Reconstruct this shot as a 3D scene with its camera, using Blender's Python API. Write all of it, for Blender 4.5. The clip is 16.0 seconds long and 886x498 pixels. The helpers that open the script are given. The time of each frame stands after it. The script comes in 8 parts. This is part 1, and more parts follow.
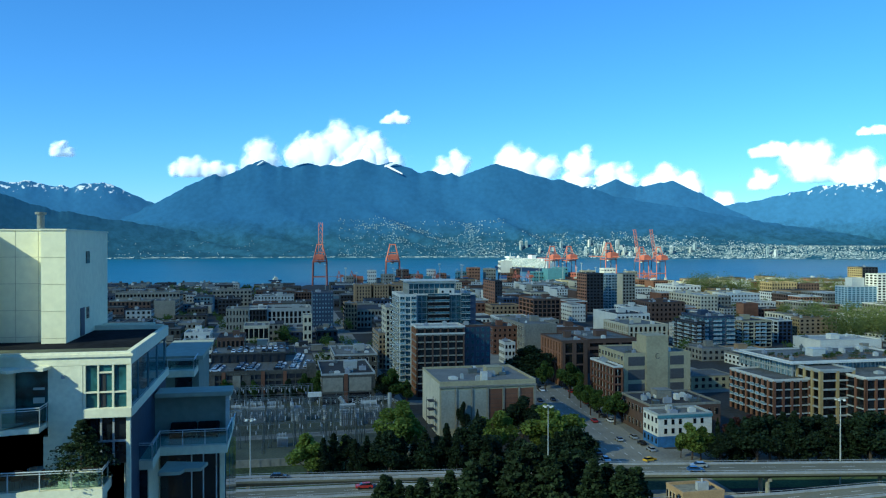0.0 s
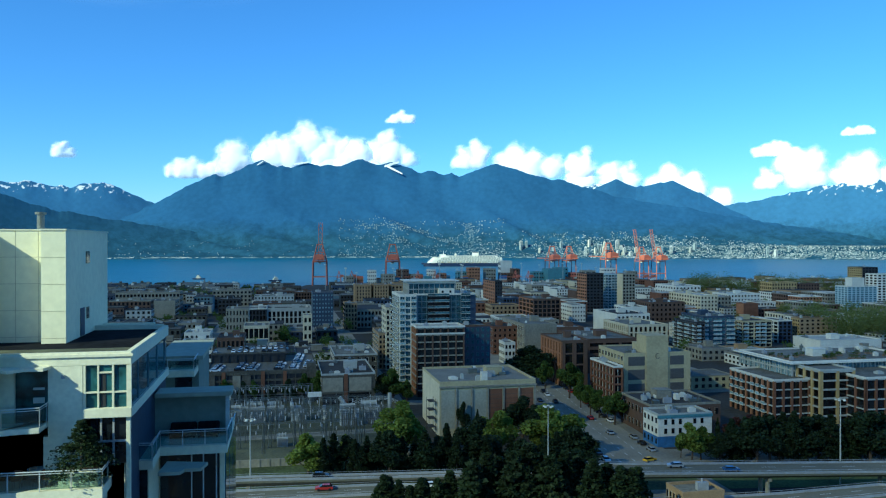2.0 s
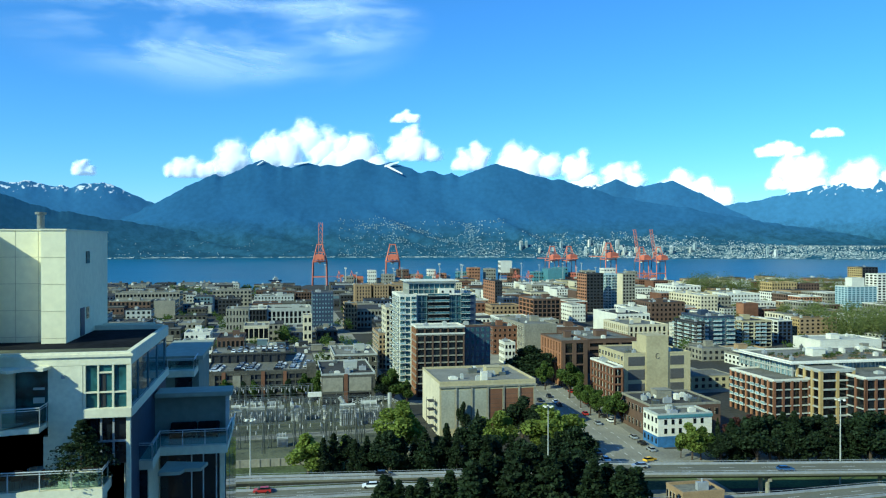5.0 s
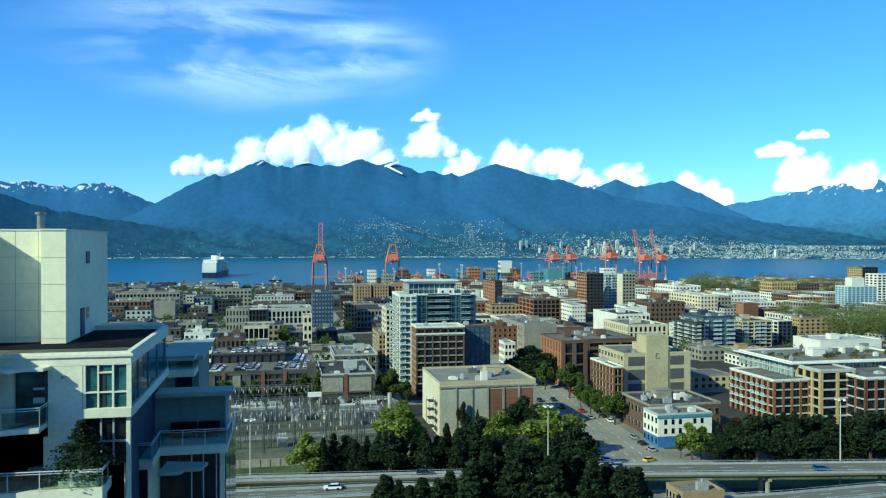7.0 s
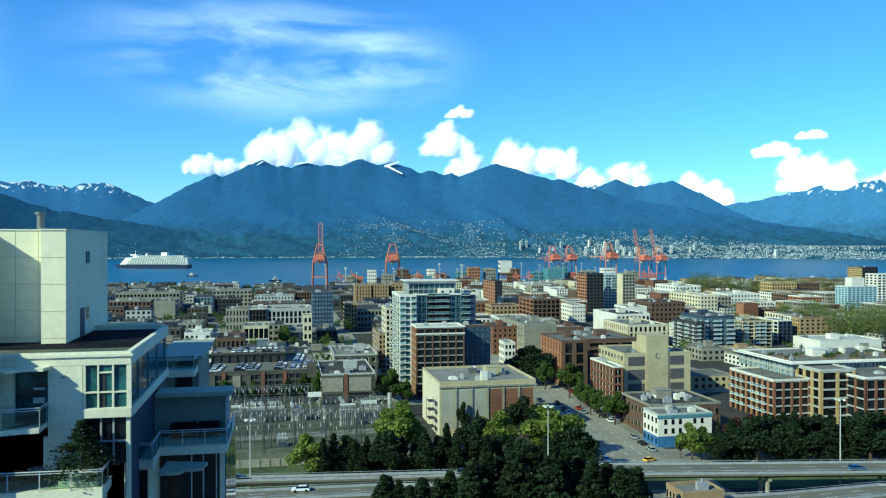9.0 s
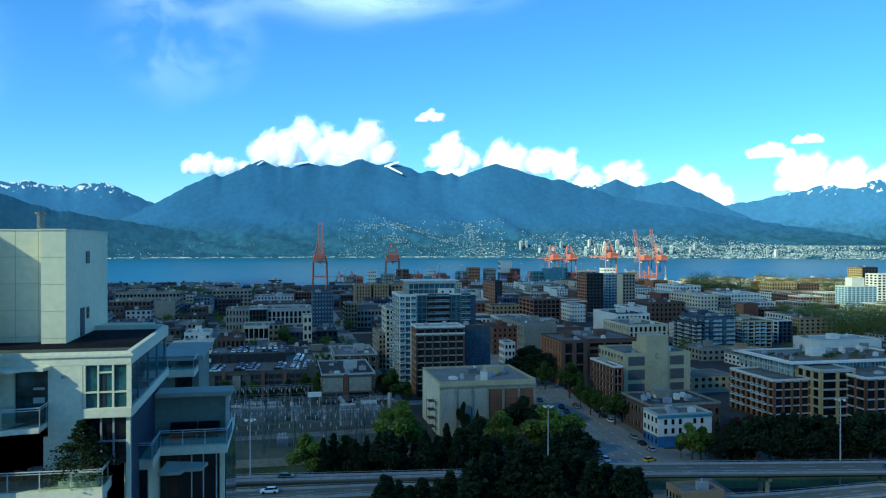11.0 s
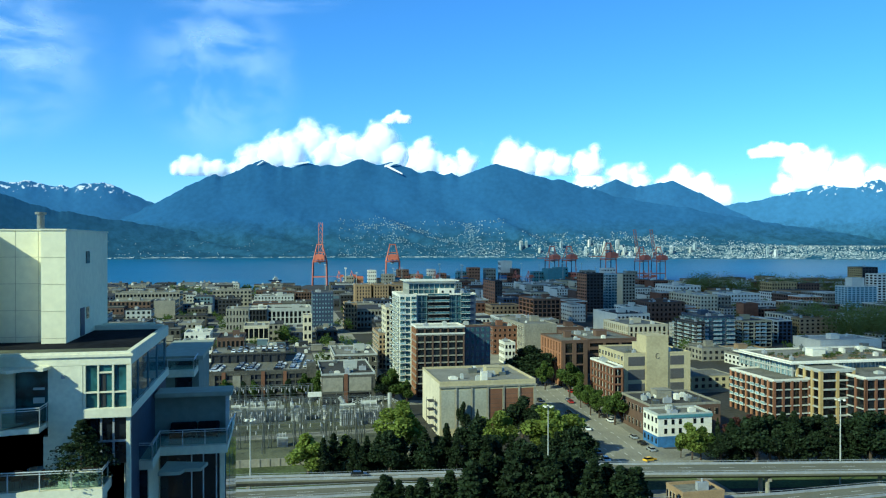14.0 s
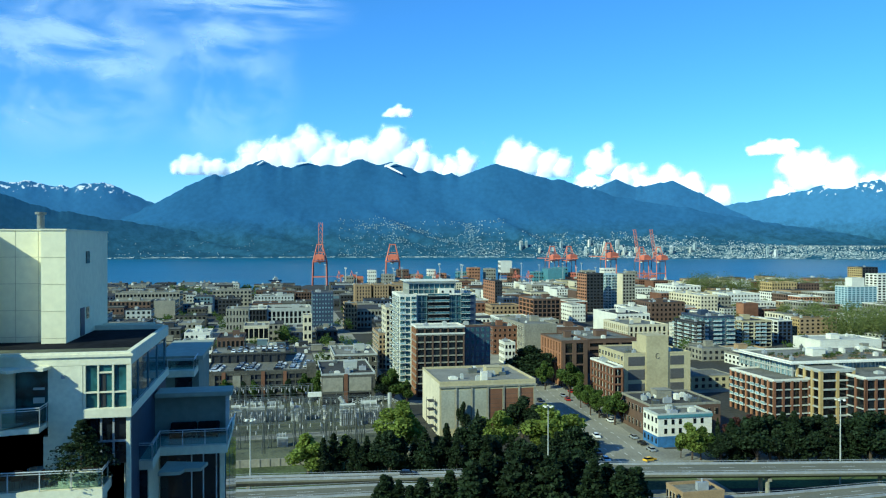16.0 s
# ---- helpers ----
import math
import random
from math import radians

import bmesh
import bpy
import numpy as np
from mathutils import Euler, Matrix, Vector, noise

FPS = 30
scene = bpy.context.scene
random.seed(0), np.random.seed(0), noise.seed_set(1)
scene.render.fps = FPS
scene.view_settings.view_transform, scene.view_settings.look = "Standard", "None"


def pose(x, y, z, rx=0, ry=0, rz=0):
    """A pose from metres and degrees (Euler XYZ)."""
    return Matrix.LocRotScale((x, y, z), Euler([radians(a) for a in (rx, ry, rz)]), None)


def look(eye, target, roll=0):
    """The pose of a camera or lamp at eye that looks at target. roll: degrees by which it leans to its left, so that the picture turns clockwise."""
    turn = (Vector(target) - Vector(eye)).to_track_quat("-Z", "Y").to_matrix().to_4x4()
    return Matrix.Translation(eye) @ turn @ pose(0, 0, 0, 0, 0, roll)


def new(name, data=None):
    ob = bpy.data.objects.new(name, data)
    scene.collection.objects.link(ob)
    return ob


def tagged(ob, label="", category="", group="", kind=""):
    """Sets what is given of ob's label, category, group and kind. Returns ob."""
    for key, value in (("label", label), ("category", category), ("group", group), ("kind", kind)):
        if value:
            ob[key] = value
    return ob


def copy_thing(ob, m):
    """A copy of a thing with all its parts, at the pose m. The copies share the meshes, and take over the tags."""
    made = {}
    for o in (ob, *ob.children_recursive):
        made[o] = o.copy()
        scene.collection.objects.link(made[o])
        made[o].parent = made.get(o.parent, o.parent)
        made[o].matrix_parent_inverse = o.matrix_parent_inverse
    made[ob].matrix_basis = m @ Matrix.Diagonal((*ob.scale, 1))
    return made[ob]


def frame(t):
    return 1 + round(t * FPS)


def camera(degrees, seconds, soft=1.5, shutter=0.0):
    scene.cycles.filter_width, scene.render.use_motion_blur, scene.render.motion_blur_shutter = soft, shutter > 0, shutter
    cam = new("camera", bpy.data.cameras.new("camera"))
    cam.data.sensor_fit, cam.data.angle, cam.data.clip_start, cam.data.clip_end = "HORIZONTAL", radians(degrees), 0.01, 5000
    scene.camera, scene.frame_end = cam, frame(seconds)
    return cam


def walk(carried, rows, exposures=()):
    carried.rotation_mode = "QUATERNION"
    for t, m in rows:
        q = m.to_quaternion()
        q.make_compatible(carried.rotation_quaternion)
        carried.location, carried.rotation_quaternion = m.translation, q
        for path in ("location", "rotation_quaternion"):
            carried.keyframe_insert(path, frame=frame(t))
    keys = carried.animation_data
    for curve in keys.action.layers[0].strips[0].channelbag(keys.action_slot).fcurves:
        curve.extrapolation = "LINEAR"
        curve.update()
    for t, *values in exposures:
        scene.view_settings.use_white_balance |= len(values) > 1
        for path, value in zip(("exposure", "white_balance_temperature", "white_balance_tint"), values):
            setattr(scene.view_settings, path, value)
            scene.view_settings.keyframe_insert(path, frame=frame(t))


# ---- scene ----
from mathutils.bvhtree import BVHTree

# The camera stands at a high window, still, looking a little east of north over the town.
EYE = Vector((0.0, 0.0, 68.0))
VIEW = 11.5  # bearing of the view, degrees east of north
cam = camera(58.5, 16.0, soft=1.15)
CAM_POSE = pose(0.0, 0.0, 68.0, 90 - 0.368, 0, -VIEW)
walk(cam, [(0.0, CAM_POSE), (16.0, CAM_POSE)],
     exposures=[(0.0, 0.34, 4850, -7), (9.2, 0.38, 4850, -7), (11.3, 0.54, 5000, -10), (13.0, 0.52, 5000, -10), (13.8, 0.40, 4850, -7), (16.0, 0.38, 4850, -7)])

SEA = -3.0
SUN_BEARING, SUN_HEIGHT = 240.0, 31.0

world = bpy.data.worlds.new("sky")
scene.world = world
world.use_nodes = True
wn = world.node_tree.nodes
sky = wn.new("ShaderNodeTexSky")
sky.sky_type = "NISHITA"
sky.sun_disc = False
sky.sun_elevation = radians(SUN_HEIGHT)
sky.sun_rotation = radians(SUN_BEARING)
sky.altitude = 60.0
sky.air_density = 1.0
sky.dust_density = 0.0
sky.ozone_density = 9.0
wn["Background"].inputs["Strength"].default_value = 0.124
world.node_tree.links.new(sky.outputs["Color"], wn["Background"].inputs["Color"])

sun_data = bpy.data.lights.new("sun", "SUN")
sun_data.energy, sun_data.angle, sun_data.color = 5.0, radians(0.53), (0.95, 0.83, 0.485)
sun = new("sun", sun_data)
b, e = radians(SUN_BEARING), radians(SUN_HEIGHT)
TO_SUN = Vector((math.sin(b) * math.cos(e), math.cos(b) * math.cos(e), math.sin(e)))
sun.matrix_world = look(TO_SUN * 900, (0, 0, 0))


# ---- materials ----
def mat(name, col, rough=0.8, var=0.2, scale=0.35, metal=0.0, bump=0.0, fine=9.0, per_piece=0.0, spec=0.4, dark=None):
    """A worn surface: colour varied by broad stains and fine grain, with a little relief."""
    m = bpy.data.materials.new(name)
    m.use_nodes = True
    n, l = m.node_tree.nodes, m.node_tree.links
    p = n["Principled BSDF"]
    tc = n.new("ShaderNodeTexCoord")
    big, small = n.new("ShaderNodeTexNoise"), n.new("ShaderNodeTexNoise")
    big.inputs["Scale"].default_value, small.inputs["Scale"].default_value = scale, scale * fine
    big.inputs["Detail"].default_value, small.inputs["Detail"].default_value = 5, 3
    for q in (big, small):
        l.new(tc.outputs["Object"], q.inputs["Vector"])
    add = n.new("ShaderNodeMath")
    add.operation = "MULTIPLY_ADD"
    l.new(small.outputs["Fac"], add.inputs[0])
    add.inputs[1].default_value = 0.5
    half = n.new("ShaderNodeMath")
    half.operation = "MULTIPLY"
    half.inputs[1].default_value = 0.5
    l.new(big.outputs["Fac"], half.inputs[0])
    l.new(half.outputs[0], add.inputs[2])
    ramp = n.new("ShaderNodeValToRGB")
    lo = dark or [c * (1 - var * 1.6) for c in col]
    hi = [min(1, c * (1 + var)) for c in col]
    ramp.color_ramp.elements[0].position, ramp.color_ramp.elements[1].position = 0.36, 0.64
    ramp.color_ramp.elements[0].color = (*lo[:3], 1)
    ramp.color_ramp.elements[1].color = (*hi, 1)
    l.new(add.outputs[0], ramp.inputs["Fac"])
    out = ramp.outputs["Color"]
    if per_piece:
        info = n.new("ShaderNodeObjectInfo")
        hsv = n.new("ShaderNodeHueSaturation")
        mr = n.new("ShaderNodeMapRange")
        mr.inputs["To Min"].default_value, mr.inputs["To Max"].default_value = 1 - per_piece, 1 + per_piece
        l.new(info.outputs["Random"], mr.inputs["Value"])
        l.new(mr.outputs[0], hsv.inputs["Value"])
        l.new(out, hsv.inputs["Color"])
        out = hsv.outputs["Color"]
    l.new(out, p.inputs["Base Color"])
    p.inputs["Roughness"].default_value, p.inputs["Metallic"].default_value = rough, metal
    p.inputs["Specular IOR Level"].default_value = spec
    if bump:
        bp = n.new("ShaderNodeBump")
        bp.inputs["Strength"].default_value, bp.inputs["Distance"].default_value = bump, 0.3
        l.new(small.outputs["Fac"], bp.inputs["Height"])
        l.new(bp.outputs[0], p.inputs["Normal"])
    return m


def rgb(r, g, b):
    """Linear colour from an everyday 0-255 one."""
    return tuple(((c / 255) / 12.92 if c < 10 else ((c / 255 + 0.055) / 1.055) ** 2.4) for c in (r, g, b))


M = {}
M["asphalt"] = mat("asphalt", (0.045, 0.044, 0.038), 0.9, 0.25, 0.05, fine=30)
M["road"] = mat("road_asphalt", (0.26, 0.245, 0.19), 0.9, 0.25, 0.06, fine=30)
M["deck"] = mat("deck_concrete", (0.135, 0.13, 0.092), 0.9, 0.15, 0.08, fine=20)
M["ground"] = mat("town_ground", (0.038, 0.036, 0.027), 0.95, 0.35, 0.02, fine=25)
M["gravel"] = mat("gravel_yard", (0.10, 0.105, 0.06), 0.95, 0.3, 0.06, fine=25)
M["pavement"] = mat("pavement_concrete", (0.22, 0.21, 0.17), 0.9, 0.2, 0.1, fine=15)
M["grass"] = mat("grass", (0.085, 0.11, 0.032), 0.95, 0.4, 0.08, fine=14)
M["paint"] = mat("road_paint", (0.7, 0.69, 0.64), 0.8, 0.15, 1.0)
M["white"] = mat("white_render", (0.66, 0.64, 0.54), 0.75, 0.10, 0.12, per_piece=0.04)
M["cream"] = mat("cream_render", (0.56, 0.5, 0.34), 0.8, 0.12, 0.15, per_piece=0.04)
M["beige"] = mat("beige_concrete", (0.42, 0.365, 0.21), 0.85, 0.12, 0.12, per_piece=0.04)
M["concrete"] = mat("grey_concrete", (0.25, 0.235, 0.18), 0.85, 0.18, 0.10, per_piece=0.04)
M["palegrey"] = mat("pale_grey_render", (0.4, 0.41, 0.37), 0.8, 0.12, 0.12, per_piece=0.04)
M["tan"] = mat("tan_brick", (0.3, 0.21, 0.11), 0.85, 0.15, 0.2, fine=14, per_piece=0.06)
M["brick"] = mat("red_brick", (0.165, 0.078, 0.042), 0.88, 0.2, 0.25, fine=14, per_piece=0.10)
M["orange"] = mat("orange_brick", (0.31, 0.15, 0.075), 0.88, 0.18, 0.25, fine=14, per_piece=0.08)
M["brown"] = mat("brown_brick", (0.11, 0.068, 0.045), 0.88, 0.2, 0.25, fine=14, per_piece=0.08)
M["yellow"] = mat("ochre_render", (0.42, 0.31, 0.13), 0.8, 0.12, 0.2, per_piece=0.05)
M["darkblue"] = mat("dark_blue_cladding", (0.035, 0.05, 0.085), 0.5, 0.2, 0.3)
M["dark"] = mat("dark_cladding", (0.026, 0.027, 0.029), 0.7, 0.2, 0.3)
M["blue"] = mat("blue_paint", (0.055, 0.145, 0.33), 0.7, 0.25, 0.5)
M["lightblue"] = mat("pale_blue_panel", (0.4, 0.5, 0.52), 0.6, 0.1, 0.3)
M["teal"] = mat("teal_metal", (0.10, 0.22, 0.25), 0.5, 0.15, 0.3)
M["roof"] = mat("grey_roof_felt", (0.155, 0.15, 0.12), 0.95, 0.3, 0.10, fine=10, per_piece=0.15)
M["roofdark"] = mat("dark_roof_felt", (0.036, 0.034, 0.03), 0.95, 0.3, 0.10, fine=10, per_piece=0.2)
M["roofwhite"] = mat("pale_roof_membrane", (0.42, 0.41, 0.35), 0.9, 0.15, 0.10, fine=10, per_piece=0.1)
M["roofblack"] = mat("black_roof_membrane", (0.016, 0.017, 0.02), 1.0, 0.3, 0.3, spec=0.03)
M["steel"] = mat("galvanised_steel", (0.22, 0.225, 0.19), 0.45, 0.2, 0.8, metal=0.7)
M["grey"] = mat("grey_paint", (0.30, 0.31, 0.32), 0.6, 0.15, 0.6)
M["louvre"] = mat("grey_louvre", (0.10, 0.095, 0.09), 0.7, 0.1, 0.8)
M["crane"] = mat("orange_red_paint", (0.50, 0.15, 0.085), 0.6, 0.15, 0.08, per_piece=0.05)
# dark tone for crane legs, shade put into the colour
M["crane_shaded"] = mat("shaded_steel", (0.06, 0.07, 0.10), 0.6, 0.15, 0.1)
M["hull"] = mat("navy_hull", (0.012, 0.022, 0.06), 0.4, 0.1, 0.05)
M["shipwhite"] = mat("ship_white", (0.74, 0.72, 0.64), 0.5, 0.06, 0.05)
M["bark"] = mat("bark", (0.07, 0.05, 0.035), 0.95, 0.3, 1.5)
M["rubber"] = mat("tyre_rubber", (0.015, 0.015, 0.016), 0.9, 0.2, 3)
M["ceramic"] = mat("glazed_ceramic", (0.55, 0.53, 0.50), 0.35, 0.1, 2)
M["snow"] = mat("snow", (0.82, 0.84, 0.88), 0.9, 0.06, 0.02)
M["bluegrey"] = mat("blue_grey_panel", (0.13, 0.19, 0.215), 0.5, 0.12, 0.3, per_piece=0.06)
M["olive"] = mat("stained_dark_concrete", (0.085, 0.08, 0.062), 0.9, 0.3, 0.12, per_piece=0.08)
M["hallpanel"] = mat("weathered_panel", (0.33, 0.325, 0.25), 0.9, 0.15, 0.15)
M["wood"] = mat("weathered_wood", (0.22, 0.16, 0.10), 0.85, 0.25, 0.8)


def glass(name, col, rough=0.08, var=0.5, scale=0.13):
    m = mat(name, col, rough, var, scale, spec=0.45, per_piece=0.35)
    return m


M["glass"] = glass("window_glass", (0.012, 0.015, 0.018))
M["glassblue"] = glass("blue_green_glass", (0.06, 0.125, 0.15), 0.06)
M["glasspale"] = glass("pale_glass", (0.22, 0.31, 0.33), 0.12)


def leaves(name, col, var=0.5):
    m = mat(name, col, 0.7, var, 0.6, fine=5, per_piece=0.16, spec=0.2)
    n, l = m.node_tree.nodes, m.node_tree.links
    p = n["Principled BSDF"]
    tr = n.new("ShaderNodeBsdfTranslucent")
    tr.inputs["Color"].default_value = (col[0] * 1.5, col[1] * 1.5, col[2] * 0.9, 1)
    mix = n.new("ShaderNodeMixShader")
    mix.inputs[0].default_value = 0.3
    l.new(p.outputs[0], mix.inputs[1])
    l.new(tr.outputs[0], mix.inputs[2])
    l.new(mix.outputs[0], n["Material Output"].inputs["Surface"])
    return m


M["leaf_bright"] = leaves("spring_leaves", (0.18, 0.225, 0.04))
M["leaf_mid"] = leaves("green_leaves", (0.085, 0.125, 0.024))
M["leaf_park"] = leaves("olive_leaves", (0.16, 0.185, 0.055))
M["leaf_dark"] = leaves("pine_needles", (0.026, 0.042, 0.017))
M["leaf_red"] = leaves("copper_leaves", (0.07, 0.03, 0.025))

# Water: small waves over deep blue.
mw = bpy.data.materials.new("sea_water")
mw.use_nodes = True
n, l = mw.node_tree.nodes, mw.node_tree.links
p = n["Principled BSDF"]
p.inputs["Base Color"].default_value = (0.018, 0.085, 0.21, 1)
p.inputs["Roughness"].default_value = 0.35
p.inputs["IOR"].default_value = 1.33
tc = n.new("ShaderNodeTexCoord")
mp = n.new("ShaderNodeMapping")
mp.inputs["Scale"].default_value = (0.004, 0.012, 1)
nz = n.new("ShaderNodeTexNoise")
nz.inputs["Scale"].default_value, nz.inputs["Detail"].default_value = 1.0, 8
wv = n.new("ShaderNodeTexNoise")
wv.inputs["Scale"].default_value, wv.inputs["Detail"].default_value = 0.25, 4
l.new(tc.outputs["Object"], mp.inputs["Vector"])
l.new(mp.outputs[0], nz.inputs["Vector"])
l.new(tc.outputs["Object"], wv.inputs["Vector"])
rp = n.new("ShaderNodeValToRGB")
rp.color_ramp.elements[0].position, rp.color_ramp.elements[1].position = 0.35, 0.7
rp.color_ramp.elements[0].color = (0.012, 0.082, 0.165, 1)
rp.color_ramp.elements[1].color = (0.026, 0.125, 0.22, 1)
l.new(nz.outputs["Fac"], rp.inputs["Fac"])
l.new(rp.outputs["Color"], p.inputs["Base Color"])
bp = n.new("ShaderNodeBump")
bp.inputs["Strength"].default_value, bp.inputs["Distance"].default_value = 0.6, 2.0
l.new(wv.outputs["Fac"], bp.inputs["Height"])
l.new(bp.outputs[0], p.inputs["Normal"])
M["water"] = mw


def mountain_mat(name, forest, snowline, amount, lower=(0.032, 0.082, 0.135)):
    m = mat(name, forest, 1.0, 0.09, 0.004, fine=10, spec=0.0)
    n, l = m.node_tree.nodes, m.node_tree.links
    p = n["Principled BSDF"]
    base = p.inputs["Base Color"].links[0].from_socket
    tc = n.new("ShaderNodeTexCoord")
    sx = n.new("ShaderNodeSeparateXYZ")
    l.new(tc.outputs["Object"], sx.inputs[0])
    nz = n.new("ShaderNodeTexNoise")
    nz.inputs["Scale"].default_value, nz.inputs["Detail"].default_value = 0.045, 6
    l.new(tc.outputs["Object"], nz.inputs["Vector"])
    ma = n.new("ShaderNodeMath")
    ma.operation = "MULTIPLY_ADD"
    ma.inputs[1].default_value = amount
    l.new(nz.outputs["Fac"], ma.inputs[0])
    l.new(sx.outputs["Z"], ma.inputs[2])
    mr = n.new("ShaderNodeMapRange")
    mr.inputs["From Min"].default_value, mr.inputs["From Max"].default_value = snowline, snowline + 30
    l.new(ma.outputs[0], mr.inputs["Value"])
    mx = n.new("ShaderNodeMix")
    mx.data_type = "RGBA"
    l.new(mr.outputs[0], mx.inputs["Factor"])
    l.new(base, mx.inputs["A"])
    mx.inputs["B"].default_value = (0.8, 0.83, 0.88, 1)
    # mixed woods and clearings on the lower slopes, also tinted for haze
    wd = n.new("ShaderNodeTexNoise")
    wd.inputs["Scale"].default_value, wd.inputs["Detail"].default_value, wd.inputs["Roughness"].default_value = 0.02, 8, 0.7
    l.new(tc.outputs["Object"], wd.inputs["Vector"])
    lift = n.new("ShaderNodeMath")
    lift.operation = "MULTIPLY_ADD"
    lift.inputs[1].default_value = 150
    l.new(wd.outputs["Fac"], lift.inputs[0])
    l.new(sx.outputs["Z"], lift.inputs[2])
    lr = n.new("ShaderNodeMapRange")
    lr.inputs["From Min"].default_value, lr.inputs["From Max"].default_value = 275, 165
    l.new(lift.outputs[0], lr.inputs["Value"])
    grove = n.new("ShaderNodeValToRGB")
    grove.color_ramp.elements[0].position, grove.color_ramp.elements[1].position = 0.42, 0.68
    grove.color_ramp.elements[0].color = (*(c * 0.8 for c in lower), 1)
    grove.color_ramp.elements[1].color = (*(c * 1.35 for c in lower), 1)
    l.new(wd.outputs["Fac"], grove.inputs["Fac"])
    low = n.new("ShaderNodeMix")
    low.data_type = "RGBA"
    l.new(lr.outputs[0], low.inputs["Factor"])
    l.new(mx.outputs["Result"], low.inputs["A"])
    l.new(grove.outputs["Color"], low.inputs["B"])
    l.new(low.outputs["Result"], p.inputs["Base Color"])
    return m


# Forest tones are tinted blue, paler with distance: aerial haze put into the colour.
M["haze_forest_near"] = mountain_mat("hazed_forest", (0.038, 0.102, 0.215), 700, 200)
M["forest_far"] = mountain_mat("hazed_far_forest", (0.062, 0.155, 0.30), 548, 330)
M["haze_forest_mid"] = mountain_mat("hazed_middle_forest", (0.046, 0.12, 0.25), 640, 120)
# Grey-blue house tints carry the haze over the water in their colour.
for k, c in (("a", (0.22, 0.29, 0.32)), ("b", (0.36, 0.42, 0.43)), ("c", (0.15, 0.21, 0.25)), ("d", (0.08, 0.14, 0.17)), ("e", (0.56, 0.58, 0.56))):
    M["far_" + k] = mat("hazed_house_" + k, c, 0.9, 0.15, 0.05)
# Shore woods, hill and tree belts: haze tint in the colour here too.
M["haze_forest_low"] = mountain_mat("hazed_low_forest", (0.034, 0.085, 0.15), 2000, 0)


# ---- building blocks ----
def box(bm, x0, y0, z0, x1, y1, z1, mi=0):
    v = [bm.verts.new(c) for c in ((x0, y0, z0), (x1, y0, z0), (x1, y1, z0), (x0, y1, z0),
                                   (x0, y0, z1), (x1, y0, z1), (x1, y1, z1), (x0, y1, z1))]
    for q in ((0, 3, 2, 1), (4, 5, 6, 7), (0, 1, 5, 4), (1, 2, 6, 5), (2, 3, 7, 6), (3, 0, 4, 7)):
        bm.faces.new([v[i] for i in q]).material_index = mi


def box_at(bm, m, x0, y0, z0, x1, y1, z1):
    """An open-backed box at a pose."""
    v = [bm.verts.new(m @ Vector(c)) for c in ((x0, y0, z0), (x1, y0, z0), (x1, y1, z0), (x0, y1, z0), (x0, y0, z1), (x1, y0, z1), (x1, y1, z1), (x0, y1, z1))]
    for q in ((0, 3, 2, 1), (4, 5, 6, 7), (0, 1, 5, 4), (1, 2, 6, 5), (3, 0, 4, 7)):
        bm.faces.new([v[i] for i in q])


def beam(bm, a, b, r, mi=0, sides=6, r2=None):
    """A round or square bar from a to b."""
    a, b = Vector(a), Vector(b)
    r2 = r if r2 is None else r2
    q = (b - a).to_track_quat("Z", "Y").to_matrix()
    rings = []
    for c, rr in ((a, r), (b, r2)):
        rings.append([bm.verts.new(c + q @ Vector((rr * math.cos(k * math.tau / sides + 0.785), rr * math.sin(k * math.tau / sides + 0.785), 0))) for k in range(sides)])
    for k in range(sides):
        j = (k + 1) % sides
        bm.faces.new((rings[0][k], rings[0][j], rings[1][j], rings[1][k])).material_index = mi
    bm.faces.new(rings[0][::-1]).material_index = mi
    bm.faces.new(rings[1]).material_index = mi


def prism(bm, pts, z0, z1, mi=0, cap=True):
    """An upright prism over an anticlockwise outline."""
    lo = [bm.verts.new((x, y, z0)) for x, y in pts]
    hi = [bm.verts.new((x, y, z1)) for x, y in pts]
    k = len(pts)
    for i in range(k):
        j = (i + 1) % k
        bm.faces.new((lo[i], lo[j], hi[j], hi[i])).material_index = mi
    if cap:
        bm.faces.new(hi).material_index = mi
        bm.faces.new(lo[::-1]).material_index = mi


def mesh_of(name, bm, mats):
    me = bpy.data.meshes.new(name)
    bm.to_mesh(me)
    bm.free()
    for m in (mats if isinstance(mats, (list, tuple)) else [mats]):
        me.materials.append(m)
    return me


def part(name, bm, material, parent, label="", at=None):
    me = bm if isinstance(bm, bpy.types.Mesh) else mesh_of(name, bm, material)
    ob = new(name, me)
    ob.parent = parent
    if at is not None:
        ob.matrix_basis = at if isinstance(at, Matrix) else Matrix.Translation(at)
    return tagged(ob, label)


def thing(name, label, category, at=None, group="", kind=""):
    ob = new(name)
    ob.empty_display_size = 0.5
    if at is not None:
        ob.matrix_basis = at if isinstance(at, Matrix) else Matrix.Translation(at)
    return tagged(ob, label, category, group, kind)


def solid(name, bm, material, label, category, group="", kind="", at=None):
    ob = new(name, mesh_of(name, bm, material))
    if at is not None:
        ob.matrix_basis = at if isinstance(at, Matrix) else Matrix.Translation(at)
    return tagged(ob, label, category, group, kind)


SHARED = {}


def shared(key, make, mats):
    if key not in SHARED:
        bm = bmesh.new()
        make(bm)
        SHARED[key] = mesh_of(key[0], bm, mats)
    return SHARED[key]


